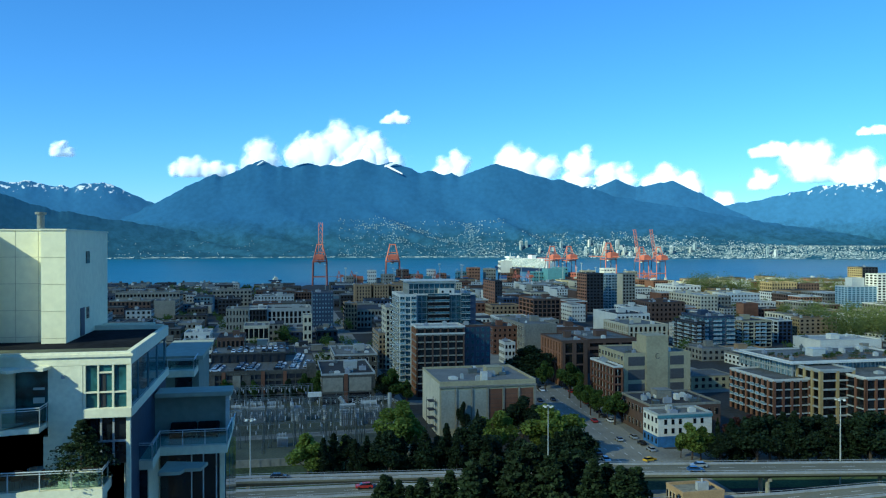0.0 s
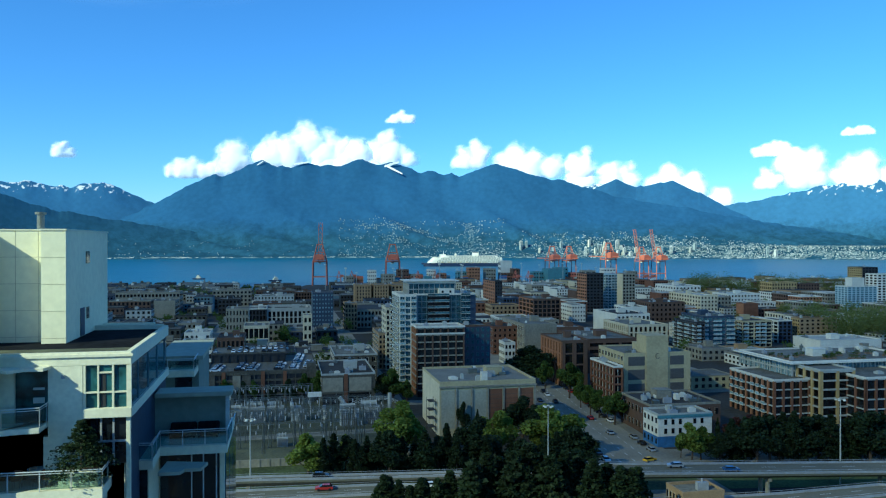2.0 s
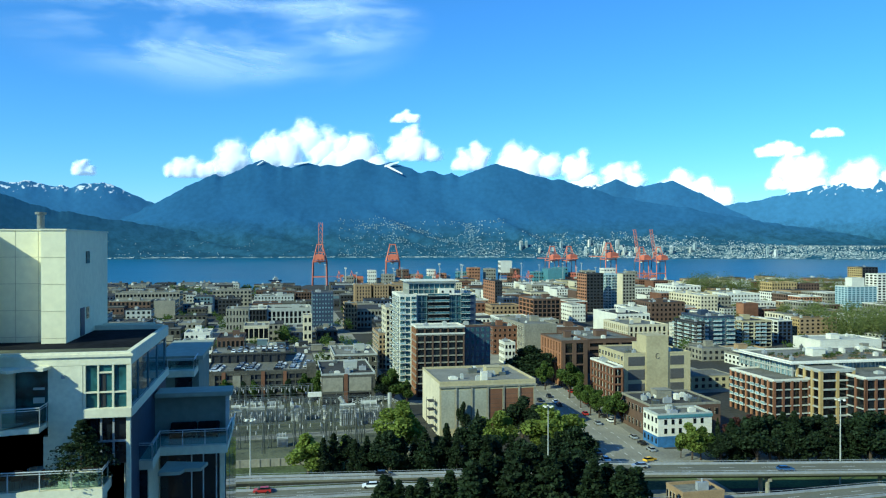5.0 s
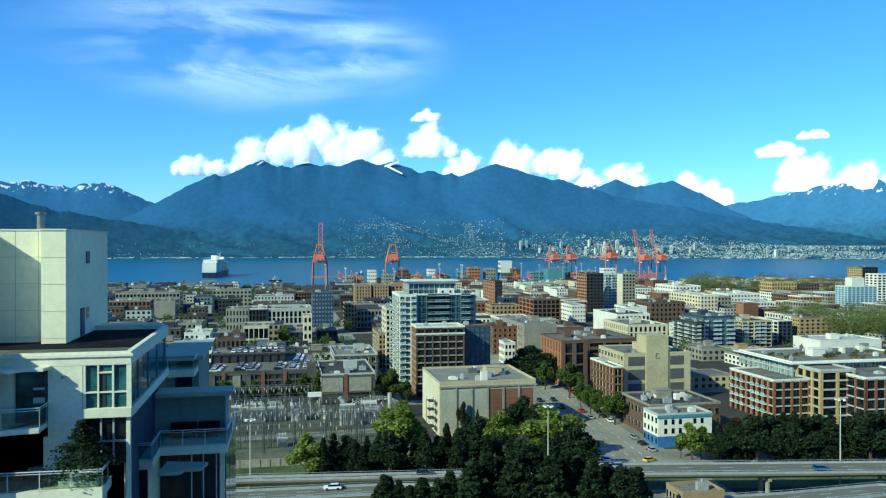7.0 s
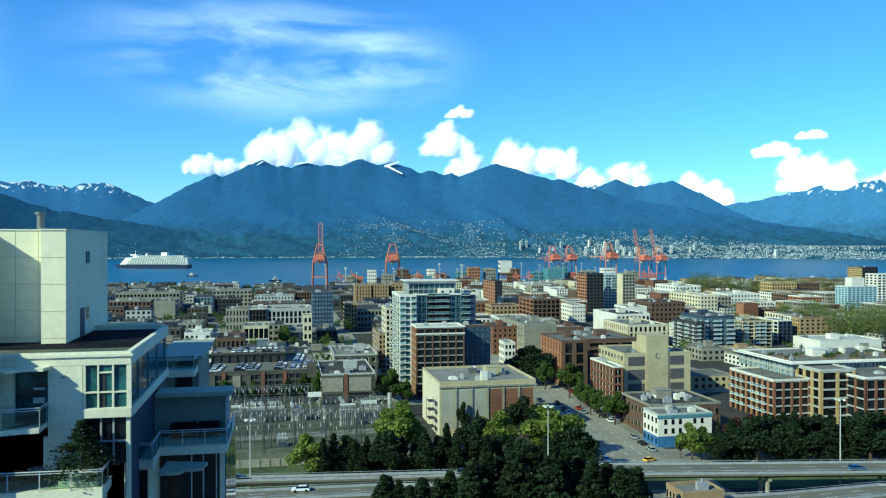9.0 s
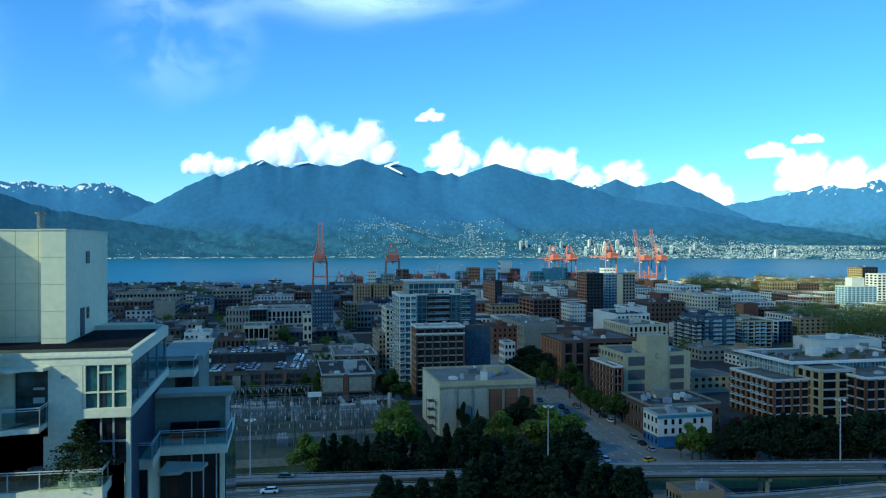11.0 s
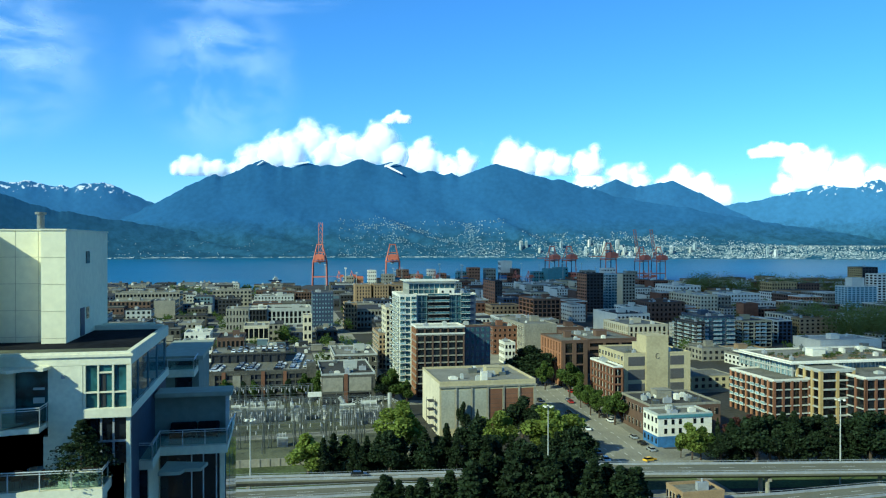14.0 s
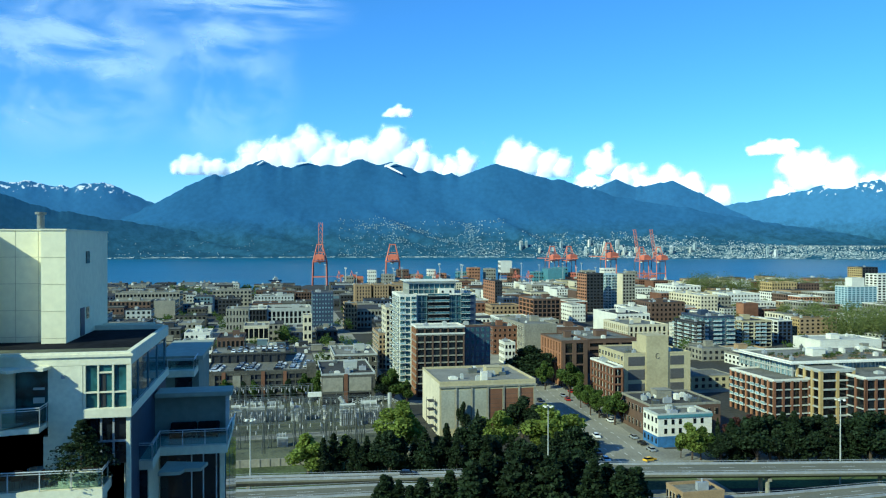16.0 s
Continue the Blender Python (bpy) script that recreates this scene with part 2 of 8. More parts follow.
def window_mesh(w, h, frame_mat, glass_mat):
    """A framed window that faces -y, its foot at the origin: frame, mullion, sill and a pane set back in it."""
    w, h = round(w, 1), round(h, 1)

    def make(bm):
        t = 0.09 if w < 2 else 0.13
        cells = 2 if w > 1.5 else 1
        xs = [-w / 2 + w * k / cells for k in range(cells + 1)]
        bot = [[bm.verts.new((x, y, 0)) for x in xs] for y in (-0.10, 0.02)]
        top = [[bm.verts.new((x, y, h)) for x in xs] for y in (-0.10, 0.02)]
        fronts = []
        for k in range(cells):
            fronts.append(bm.faces.new((bot[0][k], bot[0][k + 1], top[0][k + 1], top[0][k])))
            bm.faces.new((top[0][k], top[0][k + 1], top[1][k + 1], top[1][k]))
            bm.faces.new((bot[1][k], bot[1][k + 1], bot[0][k + 1], bot[0][k]))
        bm.faces.new((bot[1][0], bot[0][0], top[0][0], top[1][0]))
        bm.faces.new((bot[0][-1], bot[1][-1], top[1][-1], top[0][-1]))
        for f in fronts:
            bmesh.ops.inset_individual(bm, faces=[f], thickness=t, depth=-0.07)
            f.material_index = 1

    return shared(("window", w, h, frame_mat, glass_mat), make, [M[frame_mat], M[glass_mat]])


def balcony_shape(bm, u):
    """A slab with an upstand of glass and a cap rail, in one piece."""
    sect = [(0.02, 0.0), (-1.35, 0.0), (-1.35, 0.25), (-1.31, 0.25), (-1.31, 1.12), (-1.36, 1.12), (-1.36, 1.22), (-1.22, 1.22), (-1.22, 1.12), (-1.27, 1.12), (-1.27, 0.22), (0.02, 0.22)]
    ends = [[bm.verts.new((x, y, z)) for y, z in sect] for x in (-u, u)]
    k = len(sect)
    for i in range(k):
        j = (i + 1) % k
        bm.faces.new((ends[0][i], ends[0][j], ends[1][j], ends[1][i])).material_index = 1 if i in (3, 9) else 0
    bm.faces.new(ends[0][::-1])
    bm.faces.new(ends[1])
    bmesh.ops.recalc_face_normals(bm, faces=bm.faces)


FACE = {"S": 0, "E": 90, "N": 180, "W": -90}


def face_pose(f, u, z, w, d):
    """The pose of a piece on a face: u metres along it from its left end as one faces it, z up."""
    return {"S": pose(u, 0, z), "E": pose(w, u, z, 0, 0, 90), "W": pose(0, d - u, z, 0, 0, -90), "N": pose(w - u, d, z, 0, 0, 180)}[f]


FOOT = []


def roof_things(b, w, d, h, rng, roof, trim, units, parapet=0.8, near_roof=True):
    bm = bmesh.new()
    box(bm, 0.25, 0.25, h, w - 0.25, d - 0.25, h + 0.12)
    part("roof", bm, M[roof], b)
    bm = bmesh.new()
    t = 0.3
    for x0, y0, x1, y1 in ((-0.05, -0.05, w + 0.05, t), (-0.05, d - t, w + 0.05, d + 0.05), (-0.05, t, t, d - t), (w - t, t, w + 0.05, d - t)):
        box(bm, x0, y0, h, x1, y1, h + parapet)
    part("parapet", bm, M[trim], b)
    for k in range(units):
        uw, ud, uh = rng.uniform(1.0, 3.2), rng.uniform(1.0, 3.0), rng.uniform(0.7, 2.0)
        x, y = rng.uniform(1.2, max(1.3, w - uw - 1.2)), rng.uniform(1.2, max(1.3, d - ud - 1.2))
        bm = bmesh.new()
        box(bm, 0, 0, 0, uw, ud, uh)
        if k % 2:
            box(bm, uw * 0.2, ud * 0.2, uh, uw * 0.8, ud * 0.8, uh + 0.3)
        else:
            beam(bm, (uw / 2, ud / 2, uh), (uw / 2, ud / 2, uh + 0.8), 0.25)
        part("roof_unit", bm, M[("grey", "palegrey", "steel", "white")[k % 4]], b, at=(x, y, h + 0.12))
    if units > 2 and near_roof and w > 12 and d > 12:
        sw = min(6, w * 0.25)
        bm = bmesh.new()
        box(bm, 0, 0, 0, sw, sw * 0.8, 3.0)
        box(bm, -0.15, -0.15, 3.0, sw + 0.15, sw * 0.8 + 0.15, 3.2)
        part("stair_head", bm, M[trim], b, at=(w * rng.uniform(0.3, 0.6), d * rng.uniform(0.3, 0.6), h + 0.12))


def building(label, x, y, w, d, h, wall="concrete", floors=4, bays=6, style="punched", sides="SW", side_bays=None, roof="roof", trim=None,
             glass_mat="glass", frame_mat="white", units=3, seed=1, win=(0.55, 0.55), ground=0.0, name="building", category="building",
             bare="", side_wall=None, turn=0.0, group="", base=0.0, pier=0.9, band=0.9, near=True, parapet=0.8, slab="white", band_wall=None):
    """A flat-roofed building whose south-west foot is at x, y. Styles: punched (windows in a wall), grid (piers and bands before glass),
    balcony (slabs and rails before glass)."""
    rng = random.Random(seed)
    near = near and y < 600
    trim = trim or wall
    FOOT.append((x, y, w, d))
    b = thing(name, label, category, pose(x, y, base, 0, 0, turn), group)
    side_bays = side_bays or max(2, round(bays * d / w))
    fh = (h - ground) / floors
    faces = [(f, w if f in "SN" else d, bays if f in "SN" else side_bays) for f in sides]
    if style == "punched":
        bm = bmesh.new()
        box(bm, 0, 0, 0, w, d, h)
        part("wall", bm, M[wall], b)
        # own colour for the west side; some buildings put its sunlit tone here
        if side_wall:
            bm = bmesh.new()
            box(bm, -0.06, 0.05, 0, 0.0 - 0.004, d - 0.05, h - 0.05)
            part("side_wall", bm, M[side_wall], b)
        far = bmesh.new() if not near else None
        for f, length, nb in faces:
            if f in bare:
                continue
            bw = length / nb
            ww, wh = bw * win[0], fh * win[1]
            me = window_mesh(ww, wh, frame_mat, glass_mat) if near else None
            for i in range(floors):
                for k in range(nb):
                    at = face_pose(f, (k + 0.5) * bw, ground + i * fh + fh * (1 - win[1]) * 0.55, w, d)
                    if side_wall and f == "W":
                        at = Matrix.Translation((-0.06, 0, 0)) @ at
                    if near:
                        part("window", me, None, b, at=at)
                    else:
                        box_at(far, at, -ww / 2, -0.12, 0, ww / 2, 0.05, wh)
        if not near:
            if len(far.verts):
                tagged(part("far_glazing", far, M[glass_mat], b), kind="stuff")
            else:
                far.free()
    elif style == "grid":
        i0 = 0.55
        bm = bmesh.new()
        box(bm, i0, i0, 0, w - i0, d - i0, h - 0.02)
        part("glazing", bm, M[glass_mat], b)
        for f, length, nb in faces:
            mname = wall if not (side_wall and f != "S") else side_wall
            bw = (length - pier) / nb
            mp = shared(("pier", round(pier, 2), round(h, 2), mname), lambda bm: box(bm, -pier / 2, 0.0, 0, pier / 2, 0.6, h), M[mname])
            for k in range(nb + 1):
                part("pier", mp, None, b, at=face_pose(f, pier / 2 + k * bw, 0, w, d))
            bname = band_wall or mname
            ms = shared(("band", round(length, 2), round(band, 2), bname), lambda bm: box(bm, 0.62, 0.07, 0, length - 0.62, 0.6, band), M[bname])
            for i in range(1, floors + 1):
                part("band", ms, None, b, at=face_pose(f, 0, ground + i * fh - band, w, d))
            if near and frame_mat and y < 330:
                mm = shared(("mullion", round(h, 2), frame_mat), lambda bm: box(bm, -0.07, 0.42, 0.3, 0.07, 0.58, h - 0.3), M[frame_mat])
                for k in range(nb):
                    part("mullion", mm, None, b, at=face_pose(f, pier / 2 + (k + 0.5) * bw, 0, w, d))
        for f in "SEWN":
            if f not in sides:
                length = w if f in "SN" else d
                bm = bmesh.new()
                box(bm, 0.62, 0.02, 0, length - 0.62, 0.6, h - 0.03)
                part("blank_wall", bm, M[wall], b, at=face_pose(f, 0, 0, w, d))
    else:
        bm = bmesh.new()
        box(bm, 0, 0, 0, w, d, h)
        part("wall", bm, M[wall], b)
        for f, length, nb in faces:
            bw = length / nb
            me = window_mesh(bw * 0.8, fh * 0.72, frame_mat, glass_mat)
            mb = shared(("balcony", round(bw, 1), round(fh, 1), slab), lambda bm: balcony_shape(bm, bw * 0.44), [M[slab], M["glasspale"]])
            for i in range(floors):
                for k in range(nb):
                    part("window", me, None, b, at=face_pose(f, (k + 0.5) * bw, ground + i * fh + 0.35, w, d))
                    if (k + len(f)) % 3 != 2 and i > 0:
                        part("balcony", mb, None, b, at=face_pose(f, (k + 0.5) * bw, ground + i * fh, w, d))
    roof_things(b, w, d, h, rng, roof, trim, units, parapet)
    return b


# ---- ground, water, streets ----
def ribbon(bm, pts, width, z, mi=0, lift=0.0):
    """A strip along a line of points."""
    rows = []
    for i, (x, y) in enumerate(pts):
        a, b = Vector(pts[max(0, i - 1)]), Vector(pts[min(len(pts) - 1, i + 1)])
        d = (b - a).normalized()
        s = Vector((d.y, -d.x)) * width / 2
        rows.append((bm.verts.new((x - s.x, y - s.y, z + lift)), bm.verts.new((x + s.x, y + s.y, z + lift))))
    for a, b in zip(rows, rows[1:]):
        bm.faces.new((a[0], a[1], b[1], b[0])).material_index = mi


bm = bmesh.new()
NORTH_SHORE = 1270
prism(bm, [(-700, -400), (1500, -400), (1500, 1150), (900, 1180), (640, 1215), (430, NORTH_SHORE), (230, 1290), (180, 1330), (40, 1330), (20, NORTH_SHORE - 30), (-60, 1200), (-260, 1185), (-700, 1160)], SEA - 4, 0.0)
solid("ground", bm, M["ground"], "dark town ground of paving, soil and asphalt", "ground", kind="structure")

bm = bmesh.new()
N = 48
ring = [[bm.verts.new((r * math.sin(radians(k * 360 / N)), r * math.cos(radians(k * 360 / N)), SEA)) for k in range(N)] for r in (300, 900, 2000, 4900)]
for a, b in zip(ring, ring[1:]):
    for k in range(N):
        bm.faces.new((a[k], a[(k + 1) % N], b[(k + 1) % N], b[k]))
solid("water", bm, M["water"], "blue rippled water of the inlet", "water", kind="structure")

MAIN = [(104.0, 150.0), (108.0, 226.0), (114.0, 289.0), (119.5, 337.0), (123.5, 374.0), (128.0, 470.0), (130.0, 700.0), (132.0, 1100.0)]
bm = bmesh.new()
ribbon(bm, MAIN, 21, 0, 0, 0.03)
for yy in (330, 425, 505, 600, 700, 800, 900, 1000, 1100):
    ribbon(bm, [(-400, yy + 4.5), (900, yy + 4.5)], 9, 0, 0, 0.02)
for xx in (-120, -48, 46, 216, 300, 396, 500, 620):
    ribbon(bm, [(xx, 332), (xx, 1150)], 11, 0, 0, 0.024)
solid("road", bm, M["road"], "worn grey asphalt streets", "road", kind="structure")

bm = bmesh.new()
for side in (-1, 1):
    pts = [(x + side * 12.5, y) for x, y in MAIN]
    for (x0, y0), (x1, y1) in zip(pts, pts[1:]):
        prism(bm, [(x0 - 2, y0), (x0 + 2, y0), (x1 + 2, y1), (x1 - 2, y1)], 0.0, 0.16)
prism(bm, [(115, 214), (165, 206), (165, 236), (118, 242)], 0.0, 0.14)
solid("pavement", bm, M["pavement"], "pale concrete pavements with kerbs", "pavement", kind="structure")

bm = bmesh.new()
for k in range(30):
    y0 = 216 + k * 7.0
    for off in (-0.2, -5.0, 4.6):
        i = next(i for i in range(len(MAIN) - 1) if MAIN[i + 1][1] >= y0)
        f = (y0 - MAIN[i][1]) / (MAIN[i + 1][1] - MAIN[i][1])
        x = MAIN[i][0] + f * (MAIN[i + 1][0] - MAIN[i][0]) + off
        ribbon(bm, [(x, y0), (x + 0.2, y0 + 3.0)], 0.2, 0.036)
for k in range(8):
    ribbon(bm, [(98.5 + k * 2.3, 219), (98.7 + k * 2.3, 223)], 0.6, 0.036)
for k in range(7):
    ribbon(bm, [(122 + k * 3.2, 215), (125 + k * 3.2, 224)], 0.22, 0.146)
solid("road_marking", bm, M["paint"], "faded white lane and crossing marks", "road marking", kind="structure")

bm = bmesh.new()
prism(bm, [(-40, 248), (44, 250), (49, 300), (49, 344), (-40, 346)], 0.0, 0.05)
solid("yard", bm, M["gravel"], "pale gravel yard of the substation", "yard", kind="structure")
bm = bmesh.new()
prism(bm, [(-60, 214), (95, 203), (95, 247), (-60, 247)], 0.0, 0.06)
prism(bm, [(96, 203), (240, 182), (240, 205), (168, 215), (165, 205), (100, 214)], 0.0, 0.05)
prism(bm, [(60, 150), (260, 120), (260, 180), (60, 198)], 0.0, 0.04)
solid("lawn", bm, M["grass"], "rough grass verge below the viaducts", "grass", kind="structure")


# ---- viaducts ----
def viaduct(pts, width, z, label):
    v = thing("viaduct", label, "viaduct")
    bm = bmesh.new()
    rows = []
    for i, (x, y) in enumerate(pts):
        a, b = Vector(pts[max(0, i - 1)]), Vector(pts[min(len(pts) - 1, i + 1)])
        d = (b - a).normalized()
        s = Vector((d.y, -d.x))
        rows.append((Vector((x, y)), s))
    sect = [(-0.5, 0), (0.5, 0), (0.5, -0.5), (0.3, -1.5), (-0.3, -1.5), (-0.5, -0.5)]
    vs = [[bm.verts.new((*(c + s * o * width), z + h)) for o, h in sect] for c, s in rows]
    for a, b in zip(vs, vs[1:]):
        for k in range(6):
            j = (k + 1) % 6
            bm.faces.new((a[k], a[j], b[j], b[k]))
    bmesh.ops.recalc_face_normals(bm, faces=bm.faces)
    part("deck", bm, M["deck"], v)
    for side in (-1, 1):
        bm = bmesh.new()
        for (c0, s0), (c1, s1) in zip(rows, rows[1:]):
            a0, a1 = c0 + s0 * side * (width / 2 - 0.25), c1 + s1 * side * (width / 2 - 0.25)
            nrm = Vector(((a1 - a0).y, -(a1 - a0).x)).normalized() * 0.15
            prism(bm, [tuple(a0 - nrm), tuple(a0 + nrm), tuple(a1 + nrm), tuple(a1 - nrm)][::1], z + 0.004, z + 0.55)
            beam(bm, (*a0, z + 1.0), (*a1, z + 1.0), 0.05)
            k = max(1, int((a1 - a0).length / 3))
            for q in range(k):
                c = a0.lerp(a1, q / k)
                beam(bm, (*c, z + 0.5), (*c, z + 1.0), 0.04, sides=4)
        bmesh.ops.recalc_face_normals(bm, faces=bm.faces)
        part("guard_rail", bm, M["grey"], v)
    bm = bmesh.new()
    for (c0, s0), (c1, s1) in zip(rows, rows[1:]):
        k = int((c1 - c0).length / 9)
        for off in (-0.16, 0.16):
            for q in range(k):
                a, b = c0.lerp(c1, q / k) + s0 * off * width, c0.lerp(c1, (q + 0.35) / k) + s0 * off * width
                ribbon(bm, [tuple(a), tuple(b)], 0.16, z + 0.012)
    tagged(part("lane_marking", bm, M["paint"], v), kind="stuff")
    for i, (c, s) in enumerate(rows[1:-1]):
        bm = bmesh.new()
        for o in (-0.22, 0.22):
            beam(bm, (*(c + s * o * width), 0), (*(c + s * o * width), z - 1.5), 0.6, sides=10)
        beam(bm, (*(c - s * 0.4 * width), z - 1.9), (*(c + s * 0.4 * width), z - 1.9), 0.6, sides=4)
        part("pier", bm, M["concrete"], v)
    return v


viaduct([(-110, 213.5), (-8.56, 210.35), (20.33, 206.75), (48.45, 203.62), (84, 201)], 3.6, 7.0, "narrow pale concrete ramp beside the trees")
viaduct([(66, 204.2), (94, 198.5), (128, 192.5), (161, 187), (230, 174), (330, 155)], 10.0, 7.0, "long pale concrete viaduct with low rails")
viaduct([(-110, 205.0), (-60, 201.5), (-8.19, 196.4), (26.51, 194.6), (47.80, 188.2), (66.16, 178.96), (90.21, 169.08), (119.06, 168.20), (146.46, 169.70), (230, 145)], 8.0, 7.0, "second pale concrete viaduct in front of trees")


# ---- mountains and the far shore ----
def ridge(name, label, r_foot, r_top, peaks, foot, material, rough_h, lo, hi, seed, power=(0.3, 0.7)):
    """A forested range: peaks are (bearing, height, fall per degree to the west, to the east)."""
    steps, rows = 420, 26
    bm = bmesh.new()
    grid = []

    def crest(az):
        hs = sorted((h - (az - b) * (-wl if az < b else wr) if az >= b else h - (b - az) * wl for b, h, wl, wr in peaks), reverse=True)
        return max(foot + 4, hs[0] + 0.12 * max(0, 18 - (hs[0] - hs[1])))

    line = np.array([crest(lo + (hi - lo) * i / steps) for i in range(steps + 1)])
    flat = np.convolve(np.pad(line, 24, mode="edge"), np.hanning(49) / np.hanning(49).sum(), mode="valid")
    for i in range(steps + 1):
        az = lo + (hi - lo) * i / steps
        crest_z, broad = float(line[i]), float(flat[i])
        jag = rough_h * (noise.fractal(Vector((az * 0.9, seed, 0.3)), 0.8, 2.1, 5)) + rough_h * 0.35 * noise.noise(Vector((az * 5.5, seed, 4.3)))
        col = []
        for j in range(rows + 1):
            s = j / rows
            top = broad + (crest_z - broad) * s ** 9
            r = r_foot + (r_top - r_foot) * s
            z = foot + (top - foot) * (power[0] * s + power[1] * s * s) + jag * s ** 12
            g = 0.6 - 1.8 * abs(noise.noise(Vector((az * 0.24 + 3.2 * s, s * 1.0, seed + 7)))) + 0.15 * noise.fractal(Vector((az * 0.8 - 1.5 * s, s * 4.0, seed + 3)), 0.9, 2.0, 4)
            z += g * (top - foot) * 0.15 * s * (1 - s) * 2
            r += g * 25 * s * (1 - s)
            q = radians(az)
            col.append(bm.verts.new((r * math.sin(q), r * math.cos(q), z)))
        q = radians(az)
        col.append(bm.verts.new(col[-1].co))
        col.append(bm.verts.new(((r_top + 30) * math.sin(q), (r_top + 30) * math.cos(q), foot - 20)))
        grid.append(col)
    for a, b in zip(grid, grid[1:]):
        for j in range(len(a) - 1):
            if j == rows:
                continue
            f = bm.faces.new((a[j], b[j], b[j + 1], a[j + 1]))
            f.smooth = True
    return solid(name, bm, material, label, "mountain", kind="structure")


ridge('mountain_main', 'forested mountain tinted blue for haze, with snowy summit shoulders', 4000, 4520, [(-6.47, 381.0, 48.9, 55.2), (-4.6, 456.0, 43.4, 39.4), (-2.3, 513.0, 47.3, 39.4), (-1.34, 534.0, 39.4, 39.4), (0.03, 508.0, 39.4, 31.6), (1.61, 529.0, 39.4, 23.7), (3.21, 518.0, 31.6, 23.7), (4.42, 519.0, 31.6, 31.6), (5.63, 553.0, 31.6, 35.5), (7.66, 538.0, 31.6, 27.6), (10.52, 491.0, 27.6, 27.6), (12.15, 475.0, 27.6, 47.3), (15.42, 528.0, 26.0, 25.2), (19.87, 438.0, 23.7, 27.6), (23.83, 327.0, 23.7, 14.2), (28.42, 272.0, 15.8, 27.6)], -6, M['haze_forest_near'], 9, -29.2, 50.06, 3)
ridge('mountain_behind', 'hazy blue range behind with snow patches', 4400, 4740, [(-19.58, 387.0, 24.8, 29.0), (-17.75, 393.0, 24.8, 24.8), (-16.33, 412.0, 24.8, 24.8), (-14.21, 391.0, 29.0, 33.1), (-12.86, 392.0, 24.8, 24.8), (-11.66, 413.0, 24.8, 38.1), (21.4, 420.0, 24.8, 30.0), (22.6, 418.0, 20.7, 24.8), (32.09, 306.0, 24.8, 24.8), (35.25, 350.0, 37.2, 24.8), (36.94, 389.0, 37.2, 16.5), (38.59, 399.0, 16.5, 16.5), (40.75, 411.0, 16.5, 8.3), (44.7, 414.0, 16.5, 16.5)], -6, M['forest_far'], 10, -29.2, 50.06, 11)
ridge('mountain_middle', 'wooded mountain shoulder between the ranges, tinted blue for haze', 4300, 4650, [(23.83, 442.0, 36.0, 38.0), (25.5, 398.0, 24.8, 34.0), (26.9, 416.0, 20.0, 42.0), (27.67, 427.0, 22.0, 44.0), (29.5, 356.0, 34.0, 50.0), (31.4, 260.0, 50.0, 46.0), (33.3, 172.0, 46.0, 30.0)], -6, M['haze_forest_mid'], 5, 14.0, 40.0, 27)
ridge('hill_west', 'low dark wooded hill by the shore', 4004, 4270, [(-18.98, 336.0, 22.4, 24.6), (-13.87, 231.0, 14.9, 16.4), (-10.79, 192.0, 14.9, 14.9), (-6.84, 143.0, 14.9, 13.4)], -6, M['haze_forest_low'], 7, -29.2, 8.07, 19)

# The ski run: bright snow strips on the summit's shoulder.
bm = bmesh.new()
for pts, wd in ((((573.0, 4451.3, 512.1), (664.6, 4416.3, 462.8)), 13), (((567.0, 4454.1, 505.9), (651.2, 4456.7, 533.5)), 14), (((-134.8, 4498.0, 505.8), (-101.4, 4506.9, 526.2)), 9), (((65.1, 4503.5, 513.5), (152.4, 4505.4, 528.1)), 11)):
    rows_ = []
    for k in range(9):
        f = k / 8
        p = Vector(pts[0]).lerp(Vector(pts[1]), f)
        u = wd * (0.35 + 0.65 * math.sin(math.pi * min(1, 0.15 + f * 0.8))) * (1 + 0.4 * noise.noise(Vector((f * 4, wd, 0))))
        rows_.append((bm.verts.new((p.x, p.y - 1, p.z + u / 2)), bm.verts.new((p.x, p.y - 3, p.z - u / 2))))
    for a, b in zip(rows_, rows_[1:]):
        bm.faces.new((a[0], a[1], b[1], b[0]))
solid("ski_run", bm, M["snow"], "white snow strips of a ski run", "snow", kind="stuff")


SLOPES = [BVHTree.FromObject(bpy.data.objects[k], bpy.context.evaluated_depsgraph_get()) for k in ("mountain_main", "mountain_middle", "hill_west")]


def slope_z(x, y):
    """The height of the far land at a place."""
    hits = [t.ray_cast(Vector((x, y, 900)), Vector((0, 0, -1)))[0] for t in SLOPES]
    r = math.hypot(x, y)
    return max([h.z for h in hits if h] + [SEA + min(60.0, max(0.0, r - 4000) * 0.30)])


# The low shore plain on which the far town stands.
bm = bmesh.new()
strip = []
for k in range(181):
    q = radians(-30 + k * 80 / 180)
    strip.append([bm.verts.new((r * math.sin(q), r * math.cos(q), z)) for r, z in ((3990, SEA - 2), (3996, SEA + 1.5), (4050, SEA + 14), (4110, SEA + 32), (4210, SEA + 58))])
for a, b in zip(strip, strip[1:]):
    for k in range(4):
        bm.faces.new((a[k], b[k], b[k + 1], a[k + 1])).smooth = True
solid("far_shore", bm, M["haze_forest_low"], "low wooded plain along the far shore", "shore", kind="structure")

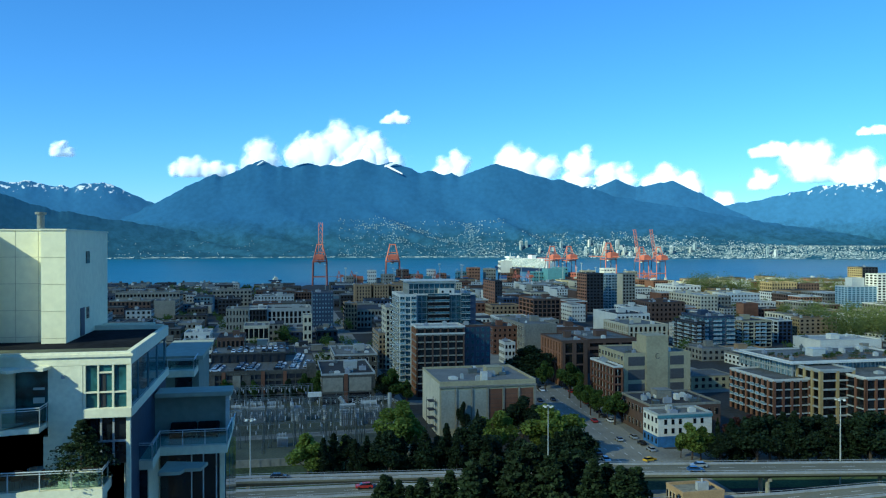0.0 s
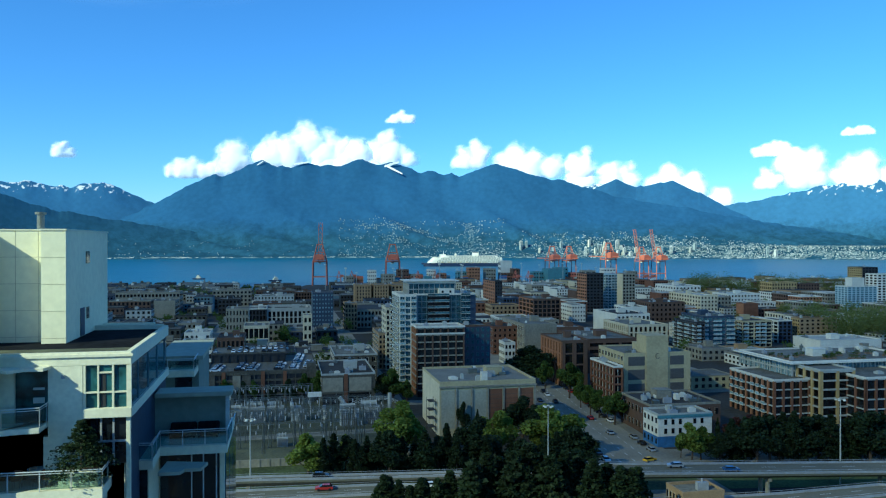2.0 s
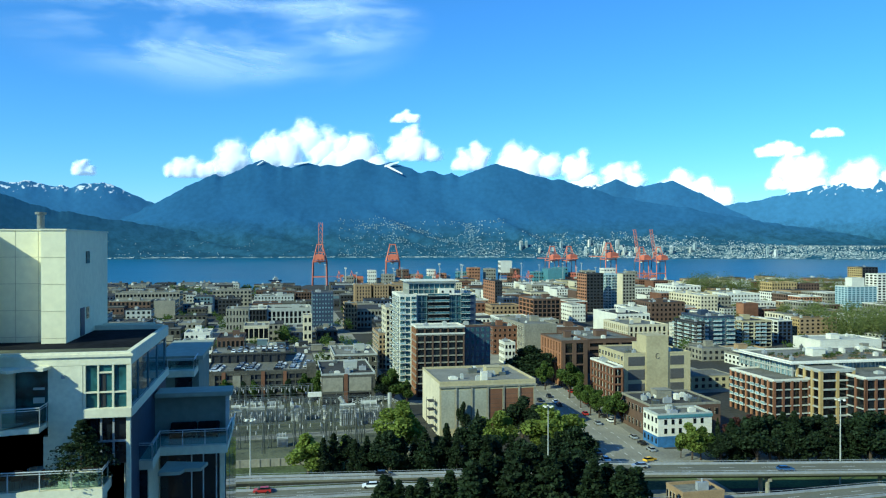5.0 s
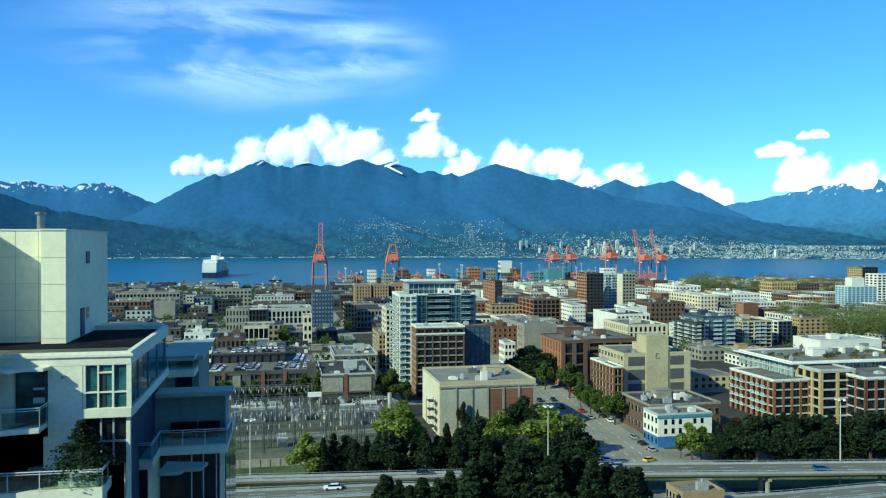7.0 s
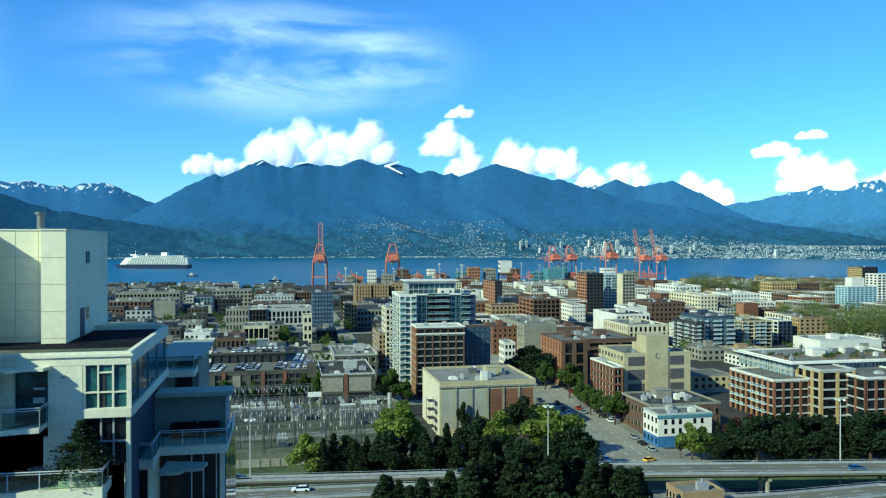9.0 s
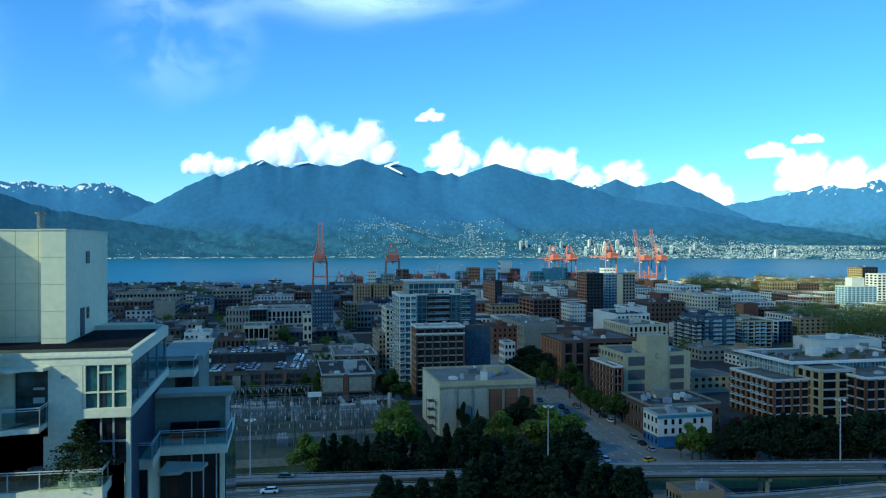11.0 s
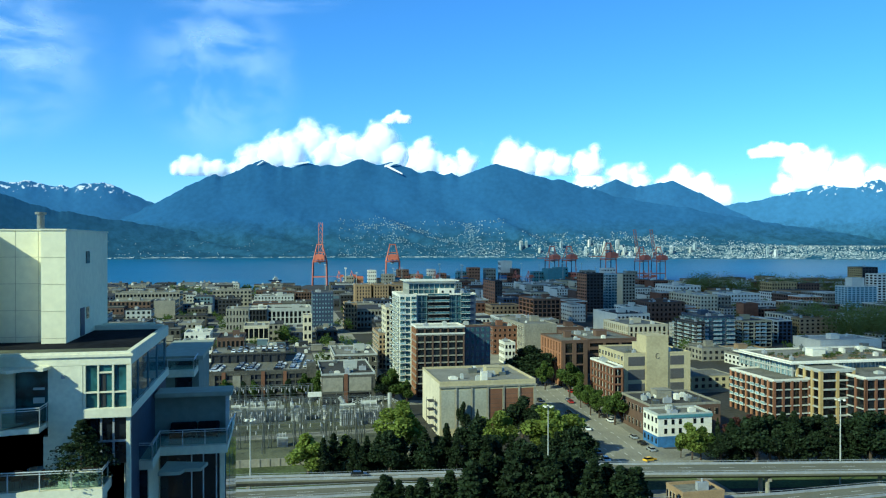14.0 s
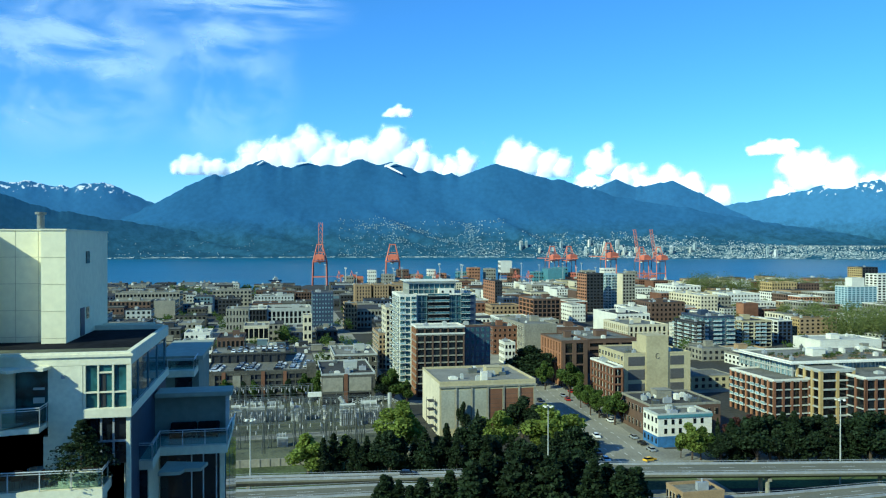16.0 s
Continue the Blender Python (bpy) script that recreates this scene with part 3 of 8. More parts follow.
rng = random.Random(5)
SHORE_WALL = ["far_a", "far_b", "far_c", "far_d", "far_e"]
bm_by = {k: bmesh.new() for k in SHORE_WALL}
for k in range(38000):
    az = rng.uniform(-19, 42)
    r = 3998 + 300 * rng.random() ** 1.1
    q = radians(az)
    x, y = r * math.sin(q), r * math.cos(q)
    patch = noise.fractal(Vector((az * 0.55, r * 0.018, 4.0)), 0.8, 2.1, 4)
    z = slope_z(x, y)
    east = max(0.0, min(1.0, (az - 16) / 4))
    if r < 4012:
        keep = 0.5 if patch > -0.1 else 0.12
    elif az > 16:
        keep = (0.7 + patch) * east * max(0.0, 1 - max(0.0, z - 4) / (135 if az < 30 else 85)) ** 0.6
    elif az > 4:
        keep = (0.6 if patch > 0.2 else 0.06) if 75 < z < 180 else 0.10 + 0.4 * max(0.0, (az - 11) / 5)
    else:
        keep = 0.03 if z < 90 and patch > 0.1 else 0
    if rng.random() > keep:
        continue
    wd, hh = (rng.uniform(2.2, 5.0), rng.uniform(1.4, 3.2)) if r > 4012 else (rng.uniform(4, 22), rng.uniform(2.0, 6.5))
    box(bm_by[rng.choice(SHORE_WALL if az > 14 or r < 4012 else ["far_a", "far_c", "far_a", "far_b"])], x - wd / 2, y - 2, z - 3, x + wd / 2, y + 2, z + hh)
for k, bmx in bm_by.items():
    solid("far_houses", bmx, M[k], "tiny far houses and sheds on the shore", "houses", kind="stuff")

# Far towers of the town across the water.
for k in range(38):
    az = rng.gauss(23, 2.6) if k < 30 else rng.uniform(17, 36)
    r = rng.uniform(4030, 4150)
    q = radians(az)
    w, h = rng.uniform(8, 15), rng.uniform(18, 48)
    t = thing("far_tower", "pale far apartment tower across the water", "tower", pose(r * math.sin(q), r * math.cos(q), slope_z(r * math.sin(q), r * math.cos(q)) - 3, 0, 0, rng.uniform(-20, 20)), "far towers")
    bm = bmesh.new()
    box(bm, -w / 2, -w / 2, 0, w / 2, w / 2, h)
    box(bm, -w / 4, -w / 4, h, w / 4, w / 4, h + 4)
    part("wall", bm, M[rng.choice(["far_b", "far_e", "white", "palegrey"])], t)
    bm = bmesh.new()
    for f in range(int(h / 6)):
        box(bm, -w * 0.42, -w / 2 - 0.2, 3 + f * 6, w * 0.42, -w / 2 + 0.1, 5.4 + f * 6)
    tagged(part("far_glazing", bm, M["glassblue"], t), kind="stuff")

# Dark tree belts between the far houses.
bm = bmesh.new()
for k in range(4200):
    az = rng.uniform(-19, 42)
    r = 4004 + 200 * rng.random() ** 1.4
    q = radians(az)
    x, y = r * math.sin(q), r * math.cos(q)
    z = slope_z(x, y) - 3
    if z > 90 or az < 6:
        continue
    s, hh = rng.uniform(2.5, 6), rng.uniform(1.5, 4.5)
    base = [bm.verts.new((x + s * math.cos(a), y + s * math.sin(a), z + 2)) for a in (0, 2.1, 4.2)]
    mid = [bm.verts.new((x + s * 1.1 * math.cos(a + 0.9), y + s * 1.1 * math.sin(a + 0.9), z + hh * 0.6)) for a in (0, 2.1, 4.2)]
    tip = bm.verts.new((x, y, z + hh + 3))
    for i in range(3):
        j = (i + 1) % 3
        bm.faces.new((base[i], base[j], mid[i]))
        bm.faces.new((base[j], mid[j], mid[i]))
        bm.faces.new((mid[i], mid[j], tip))
solid("far_trees", bm, M["haze_forest_low"], "dark belts of trees along the far shore", "trees", kind="stuff")


# ---- the stepped white apartment building close by ----
def railing(parent, pts, z, height=1.05, spacing=1.5):
    """Posts, a double top rail and a glass sheet along a line."""
    for (x0, y0), (x1, y1) in zip(pts, pts[1:]):
        a, b = Vector((x0, y0, z)), Vector((x1, y1, z))
        up = Vector((0, 0, height))
        k = max(1, round((b - a).length / spacing))
        bm = bmesh.new()
        beam(bm, a + up, b + up, 0.035)
        rail = part("top_rail", bm, M["rail"], parent)
        bm = bmesh.new()
        beam(bm, a + up * 0.88, b + up * 0.88, 0.022)
        part("second_rail", bm, M["rail"], parent)
        for q in range(k + 1):
            c = a.lerp(b, q / k)
            bm = bmesh.new()
            beam(bm, c, c + up, 0.032, sides=4)
            part("post", bm, M["rail"], parent)
        n = Vector(((b - a).y, -(b - a).x, 0)).normalized() * 0.012
        for q in range(k):
            c, d = a.lerp(b, (q + 0.04) / k), a.lerp(b, (q + 0.96) / k)
            bm = bmesh.new()
            prism(bm, [(c - n)[:2], (c + n)[:2], (d + n)[:2], (d - n)[:2]], z + 0.1, z + height * 0.84)
            bmesh.ops.recalc_face_normals(bm, faces=bm.faces)
            g = part("glass_panel", bm, M["clear"], parent)
            g.visible_shadow = False


mg = bpy.data.materials.new("clear_glass")
mg.use_nodes = True
n, l = mg.node_tree.nodes, mg.node_tree.links
tr, gl, mx = n.new("ShaderNodeBsdfTransparent"), n.new("ShaderNodeBsdfGlossy"), n.new("ShaderNodeMixShader")
tr.inputs["Color"].default_value = (0.62, 0.74, 0.76, 1)
gl.inputs["Roughness"].default_value = 0.03
mx.inputs[0].default_value = 0.10
l.new(tr.outputs[0], mx.inputs[1])
l.new(gl.outputs[0], mx.inputs[2])
l.new(mx.outputs[0], n["Material Output"].inputs["Surface"])
M["clear"] = mg
M["rail"] = mat("pale_painted_rail", (0.52, 0.55, 0.55), 0.45, 0.1, 1.0, metal=0.2)
M["winggrey"] = mat("blue_grey_render", (0.20, 0.235, 0.20), 0.8, 0.1, 0.2)
M["slabgrey"] = mat("blue_grey_slab", (0.32, 0.345, 0.27), 0.7, 0.1, 0.2)
M["panel"] = mat("cream_panel", (0.77, 0.74, 0.51), 0.75, 0.06, 0.10, fine=20)
M["nearwall"] = mat("white_stucco", (0.69, 0.67, 0.50), 0.8, 0.08, 0.15, fine=25)
M["joint"] = mat("panel_joint", (0.5, 0.47, 0.32), 0.9, 0.1, 0.5)
M["tealglass"] = glass("green_blue_glass", (0.06, 0.17, 0.19), 0.05)
M["darkglass"] = glass("black_glass", (0.012, 0.016, 0.022), 0.06)

tower = thing("stepped_apartment_building", "white stepped apartment building with glass railed terraces", "apartment building")
YF = 47.0
XE = -8.29
ZR = 61.97
YB = 61.66


def nbox(name, x0, y0, z0, x1, y1, z1, m, label="", parent=None, bevel=0.0):
    bm = bmesh.new()
    box(bm, x0, y0, z0, x1, y1, z1)
    if bevel:
        bmesh.ops.bevel(bm, geom=bm.edges[:], offset=bevel, segments=2, affect="EDGES")
    return part(name, bm, M[m], parent or tower, label)


# main wing
nbox("main_wall", -34, YF + 0.5, 0, XE - 0.45, YB, ZR - 0.9, "nearwall")
nbox("roof", -34, YF + 0.35, ZR - 0.9, XE - 0.35, YB - 0.3, ZR - 0.25, "roofblack", "black membrane roof")
nbox("roof_gravel", -34, YF + 0.4, ZR - 0.25, XE - 0.4, YF + 3.6, ZR - 0.22, "gravel", "strip of pale roof gravel")
nbox("fascia", -34, YF, ZR - 0.75, XE, YF + 0.35, ZR, "nearwall", bevel=0.03)
nbox("fascia_step", -34, YF - 0.10, ZR - 0.28, XE + 0.10, YF + 0.30, ZR - 0.10, "nearwall", bevel=0.02)
nbox("fascia", XE - 0.35, YF + 0.35, ZR - 0.75, XE, YB, ZR, "nearwall", bevel=0.03)
nbox("fascia", -14, YB - 0.3, ZR - 0.4, XE - 0.35, YB, ZR + 0.1, "nearwall")
nbox("roof_curb", -13.2, YF + 16.2, ZR - 0.24, XE - 1.2, YF + 16.6, ZR + 0.05, "nearwall")
nbox("facade_wall", -12.65, YF, ZR - 4.6, -10.87, YF + 0.5, ZR - 0.75, "nearwall")
nbox("facade_wall", -12.9, YF + 0.02, 54.9, -10.87, YF + 0.49, ZR - 4.604, "nearwall")
nbox("facade_wall", -34, YF, ZR - 3.95, -14.39, YF + 0.5, ZR - 0.75, "nearwall")
# black sheet stands in for the shade under canopy and balcony
nbox("recess_back", -34, YF + 0.5, ZR - 12, XE - 0.5, YF + 0.62, ZR - 0.92, "darkglass")
# corner window bay: frame, mullions, glass
XW0 = -10.84
ZW0 = 58.84
nbox("corner_glass", XW0 + 0.05, YF + 0.16, ZW0, XE - 0.1, YF + 0.22, ZR - 0.75, "tealglass", "green-blue corner glazing")
for xx, ww in ((XW0, 0.12), (-10.11, 0.09), (-9.34, 0.11), (XE - 0.28, 0.26)):
    nbox("mullion", xx, YF + 0.02, ZW0, xx + ww, YF + 0.16, ZR - 0.75, "nearwall")
for zz, xa, xb_ in ((60.77, -10.05, -9.34), (59.67, XW0 + 0.12, XE - 0.28)):
    nbox("transom", xa, YF + 0.03, zz, xb_, YF + 0.158, zz + 0.09, "nearwall")
nbox("curtain", -9.93, YF + 0.12, ZW0 + 0.05, -9.69, YF + 0.155, 60.71, "dark", "dark drawn curtain")
nbox("sill_band", XW0 - 0.05, YF - 0.12, ZW0 - 0.55, XE + 0.02, YF + 0.5, ZW0, "nearwall", bevel=0.03)
nbox("east_band", XE - 0.4, YF + 0.5, ZW0 - 0.55, XE + 0.02, YB, ZW0, "nearwall")
nbox("east_glass", XE - 0.42, YF + 0.3, ZW0, XE - 0.12, YB - 0.2, ZR - 0.75, "glassblue", "blue glazed east wall")
for q in range(4):
    yy = YF + 2.6 + q * 3.6
    nbox("east_mullion", XE - 0.13, yy, ZW0, XE - 0.06, yy + 0.1, ZR - 0.75, "bluegrey")
# storey below the corner bay
nbox("lower_glass", XW0 + 0.3, YF + 0.28, ZW0 - 3.2, XE - 0.3, YF + 0.34, ZW0 - 0.55, "darkglass")
nbox("corner_post", XE - 0.32, YF + 0.1, ZW0 - 5.5, XE - 0.1, YF + 0.4, ZW0 - 0.55, "nearwall")
for xx in (-10.00, -9.34):
    nbox("mullion", xx, YF + 0.14, ZW0 - 3.2, xx + 0.1, YF + 0.28, ZW0 - 0.55, "grey")
nbox("lower_sill", XW0 + 0.6, YF + 0.10, ZW0 - 1.95, XE - 0.32, YF + 0.27, ZW0 - 1.85, "grey")
nbox("lower_east_wall", XE - 0.42, YF + 0.6, 0, XE - 0.2, YB, ZW0 - 0.55, "darkblue")
# recessed window with canopy and the upper balcony
XA, XB = -14.39, -12.65
bm = bmesh.new()
prism(bm, [(XA - 1.2, YF - 0.9), (XA + 0.1, YF - 1.5), (XA + 0.8, YF - 0.9), (XB, YF - 0.9), (XB + 0.2, YF + 0.2), (XA - 1.4, YF + 0.2)], ZR - 0.86, ZR - 0.70)
part("canopy", bm, M["nearwall"], tower)
nbox("recess_glass", XA, YF + 0.32, ZR - 4.2, XB, YF + 0.40, ZR - 0.78, "tealglass")
nbox("recess_shelf", -13.48, YF + 0.26, 59.93, -12.90, YF + 0.318, 60.06, "palegrey")
nbox("recess_blind", -13.48, YF + 0.26, 59.19, -12.90, YF + 0.318, 59.50, "palegrey")
nbox("wall_lamp", -11.95, YF - 0.16, 60.56, -11.77, YF, 60.75, "grey")
ZB = 58.18
BAL = [(-16.5, 43.7), (-14.55, 45.35), (-12.72, 45.69), (-12.67, 49.46)]
bm = bmesh.new()
prism(bm, [(x, y - 0.12) for x, y in BAL] + [(BAL[-1][0], YF), (-16.5, YF)], ZB - 0.28, ZB)
part("balcony_slab", bm, M["nearwall"], tower)
railing(tower, BAL, ZB)
# mechanical tower on the roof
XB0 = -13.36
ZT = 68.85
YM = 65.72
mech = thing("rooftop_lift_tower", "tall cream panelled lift tower on the flat roof", "lift tower")
nbox("shaft", -14.81, 53.6, ZR - 0.24, XB0, YM, ZT, "panel", parent=mech)
nbox("shaft_setback", -26, 54.6, ZR - 0.24, -14.81 - 0.004, YM, ZT, "panel", parent=mech)
nbox("shaft_projection", -26, 52.2, ZR - 0.24, -18.05, 54.596, ZT, "panel", parent=mech)
nbox("coping", -14.81 - 0.05, 53.54, ZT, XB0 + 0.06, YM + 0.06, ZT + 0.10, "nearwall", parent=mech)
nbox("coping", -26, 54.54, ZT, -14.81 - 0.06, YM + 0.06, ZT + 0.09, "nearwall", parent=mech)
for k in range(5):
    nbox("joint", -14.81 - 0.03, 53.585, ZT - 1.7 * (k + 1), XB0 + 0.015, 53.6, ZT - 1.7 * (k + 1) + 0.03, "joint", parent=mech)
for k in range(4):
    nbox("joint", -26 + 0, 54.585, ZT - 1.7 * (k + 1), -14.81 - 0.01, 54.6, ZT - 1.7 * (k + 1) + 0.03, "joint", parent=mech)
for k in range(5):
    nbox("upright_joint", -15.25 - 1.35 * k, 54.587, ZR - 0.2, -15.25 - 1.35 * k + 0.03, 54.599, ZT, "joint", parent=mech)
nbox("slot_window", XB0 - 0.02, 58.80, 66.65, XB0 + 0.05, 59.79, 67.49, "darkglass", parent=mech)
nbox("slot_window", XB0 - 0.02, 58.92, 62.81, XB0 + 0.05, 59.58, 63.61, "darkglass", parent=mech)
nbox("door", XB0 - 0.02, 57.18, ZR - 0.2, XB0 + 0.05, 58.27, 63.65, "darkblue", parent=mech)
flue = thing("roof_flue", "stubby grey metal flue with a flat cap", "flue", (-16.03, 58, ZT + 0.10))
bm = bmesh.new()
beam(bm, (0, 0, 0), (0, 0, 1.05), 0.24, sides=16)
part("pipe", bm, M["steel"], flue)
bm = bmesh.new()
beam(bm, (0, 0, 1.05), (0, 0, 1.2), 0.36, sides=16)
part("cap", bm, M["steel"], flue)
# terrace level and the east wing
ZF = 54.9
T0, T1, T2, T3, T4, T5 = (-22.0, 45.43), (-9.44, 45.03), (-9.48, 50.56), (-7.69, 50.33), (-7.72, 53.45), (-3.53, 53.39)
YW = T5[1] + 3.2
bm = bmesh.new()
prism(bm, [T0, T1, T2, T3, T4, T5, (T5[0], YB), (-22.0, YB)], ZF - 0.55, ZF)
part("terrace_slab", bm, M["nearwall"], tower)
railing(tower, [T0, T1, T2, T3, T4, T5, (T5[0] + 0.1, YW)], ZF)
bm = bmesh.new()
prism(bm, [(T0[0], T0[1] + 0.3), (T1[0] - 0.25, T1[1] + 0.3), (T2[0] - 0.25, T2[1] + 0.4), (T3[0] - 0.3, T3[1] + 0.4), (T4[0] - 0.3, T4[1] + 1.6), (T5[0] - 0.3, T5[1] + 1.6), (T5[0] - 0.3, YB), (T0[0], YB)], 0, ZF - 0.55)
part("lower_wall", bm, M["nearwall"], tower)
nbox("low_window", T4[0] - 0.2, T4[1] + 1.5, ZF - 6.4, T5[0] - 0.6, T4[1] + 1.596, ZF - 0.6, "darkglass", parent=tower)
nbox("low_window", T2[0] + 0.15, T3[1] + 0.3, ZF - 6.6, T3[0] - 0.35, T3[1] + 0.396, ZF - 0.65, "darkglass", parent=tower)
for f_ in (0.42, 0.6, 0.8):
    nbox("low_mullion", T4[0] + f_ * (T5[0] - T4[0]), T4[1] + 1.40, ZF - 6.4, T4[0] + f_ * (T5[0] - T4[0]) + 0.08, T4[1] + 1.496, ZF - 0.7, "rail")
bm = bmesh.new()
prism(bm, [(T3[0] + 0.3, T3[1] - 0.1), (T3[0] + 1.6, T3[1] - 0.1), (T3[0] + 1.8, T3[1] + 0.5), (T5[0] - 1.4, T3[1] + 0.5), (T5[0] - 1.1, T3[1] + 1.8), (T3[0] + 0.5, T3[1] + 2.5)], ZF - 0.95, ZF - 0.75)
part("low_canopy", bm, M["slabgrey"], tower, "pale blue stepped canopy")
XWE = -3.37
nbox("wing_wall", XE - 0.3, YW, ZF, XWE - 0.3, YW + 2.4, ZF + 2.75, "winggrey")
nbox("wing_roof", XE - 0.1, YW - 0.9, ZF + 2.75, XWE, YW + 1.4, ZF + 3.05, "slabgrey", "pale blue-grey roof slab", bevel=0.03)
nbox("wing_side_post", XWE - 0.45, YW - 0.4, ZF, XWE - 0.2, YW - 0.15, ZF + 2.75, "rail")
nbox("wing_glass", XWE - 0.3, YW + 0.3, ZF + 0.1, XWE - 0.24, YW + 2.2, ZF + 2.7, "glassblue")
for k in range(3):
    nbox("lower_side_glass", T5[0] - 0.29, T5[1] + 2 + k * 4, ZF - 8, T5[0] - 0.22, T5[1] + 5.6 + k * 4, ZF - 0.8, "glassblue")
# back balcony volume beyond the wing
YU = 66.0
nbox("back_wall", -9.22, YU, 0, -6.55, YU + 9, 58.89, "winggrey")
nbox("back_roof", -9.65, YU - 1.2, 58.89, -6.11, YU + 9.4, 59.20, "slabgrey")
nbox("back_balcony", -8.56, YU - 3, 57.84, -6.58, YU, 58.31, "nearwall")
nbox("back_window", -8.36, YU - 0.06, 56.36, -7.07, YU - 0.004, 58.62, "darkglass")
railing(tower, [(-8.56, YU - 2.9), (-6.62, YU - 2.9), (-6.62, YU)], 58.31, 0.9)

# terrace furniture
for k, (px_, ln) in enumerate(((T4[0] + 0.3, 1.7), (T4[0] + 2.1, 1.4))):
    sofa = thing("outdoor_sofa", "dark covered outdoor sofa against the terrace wall", "sofa", (px_, YW - 1.1, ZF), "terrace sofas")
    for nm, bb in (("seat", (0, 0, 0.12, ln, 0.9, 0.45)), ("backrest", (0, 0.7, 0.45, ln, 0.95, 0.95)), ("arm", (0, 0, 0.45, 0.2, 0.7, 0.68)), ("arm", (ln - 0.2, 0, 0.45, ln, 0.7, 0.68))):
        bm = bmesh.new()
        box(bm, *bb)
        bmesh.ops.bevel(bm, geom=bm.edges[:], offset=0.06, segments=2, affect="EDGES")
        part(nm, bm, M["roofblack"], sofa)
    for q in range(4):
        bm = bmesh.new()
        box(bm, 0, 0, 0, 0.08, 0.08, 0.12)
        part("leg", bm, M["dark"], sofa, at=(0.05 + (q % 2) * (ln - 0.2), 0.05 + (q // 2) * 0.75, 0))
planter = thing("planter_box", "pale concrete planter box on the terrace", "planter", (-11.77, T1[1] + 0.5, ZF))
bm = bmesh.new()
box(bm, 0, 0, 0, 2.0, 0.7, 0.85)
bmesh.ops.bevel(bm, geom=bm.edges[:], offset=0.03, segments=2, affect="EDGES")
part("tub", bm, M["panel"], planter)
bm = bmesh.new()
box(bm, 0.08, 0.08, 0.85, 1.92, 0.62, 0.88)
part("soil", bm, M["bark"], planter)
for k in range(4):
    ch = thing("terrace_chair", "metal garden chair on the terrace", "chair", pose(-13.95 + k * 0.75, T1[1] + 1.0 + 0.5 * (k % 2), ZF, 0, 0, 40 * k), "terrace chairs")
    for nm, bb in (("seat", (-0.22, -0.22, 0.42, 0.22, 0.22, 0.46)), ("backrest", (-0.22, 0.2, 0.46, 0.22, 0.24, 0.9))):
        bm = bmesh.new()
        box(bm, *bb)
        part(nm, bm, M["steel"] if k % 2 else M["brick"], ch)
    for q in range(4):
        bm = bmesh.new()
        beam(bm, (0.18 * (1 if q % 2 else -1), 0.18 * (1 if q // 2 else -1), 0), (0.18 * (1 if q % 2 else -1), 0.18 * (1 if q // 2 else -1), 0.42), 0.02)
        part("leg", bm, M["steel"], ch)
tb = thing("garden_table", "round metal garden table on the terrace", "table", (-13.23, T1[1] + 2.0, ZF))
bm = bmesh.new()
beam(bm, (0, 0, 0.7), (0, 0, 0.74), 0.5, sides=20)
part("tabletop", bm, M["palegrey"], tb)
bm = bmesh.new()
beam(bm, (0, 0, 0), (0, 0, 0.7), 0.05)
part("stem", bm, M["steel"], tb)
# the building's west wing, which throws its shade over the corner
nbox("west_wing_wall", -40, YF - 2.7, 0, -15.23, YF - 0.02, 62.75, "nearwall")
# the tower in which the camera stands, behind it
own = thing("apartment_tower", "tall plain apartment tower behind the lookout", "apartment building")
nbox("body", -14, -26, 0, 14, -0.8, 96, "palegrey", parent=own)
for f_ in range(31):
    nbox("floor_slab", -14.6, -26.6, f_ * 3.1, 14.6, -0.6, f_ * 3.1 + 0.25, "concrete", parent=own)


# ---- the town, block by block ----
# the hall's cream west wall has the sun's brightness put into its colour
building('grey concrete substation hall with tall louvre bays', 54.1, 271.8, 35.2, 34.1, 18.7, wall='beige', side_wall='cream', floors=1, bays=6, style='punched', sides='SW', bare='SW', roof='pavement', units=8, name='substation_hall', parapet=0.9, seed=3)
building('beige concrete office block with dark louvre panels', 142.3, 313.9, 30.9, 27.1, 20.8, wall='beige', floors=6, bays=5, sides='SW', bare='S', roof='roof', units=4, side_bays=8, name='office_block', seed=4)
building('red brick apartment row with loft balconies beside the office block', 134.7, 307.2, 4.3, 25.3, 16.6, wall='brick', floors=5, bays=1, side_bays=7, style='grid', sides='SW', frame_mat='white', trim='white', units=2, band=0.7, pier=0.7, seed=5)
building('white three-storey corner hotel with a blue mural base', 122.8, 243.7, 19.6, 11.1, 10.5, wall='white', floors=3, bays=8, side_bays=4, win=(0.4, 0.5), roof='roof', units=4, trim='palegrey', name='corner_hotel', frame_mat='dark', ground=0.2, bare='S', seed=6)
building('low brown brick workshop with a cluttered flat roof', 126.8, 258.0, 27.3, 24.0, 10.7, wall='brown', floors=2, bays=9, win=(0.4, 0.4), roof='roofdark', units=14, trim='concrete', name='workshop', seed=7)
building('red brick apartment block with white balconies', 183.5, 269.7, 19.4, 30.4, 15.6, wall='brick', floors=5, bays=5, side_bays=8, style='grid', band=0.45, pier=0.9, trim='white', roof='roof', units=0, frame_mat=None, glass_mat='glass', side_wall='orange', band_wall='palegrey', name='apartment_block', seed=8)
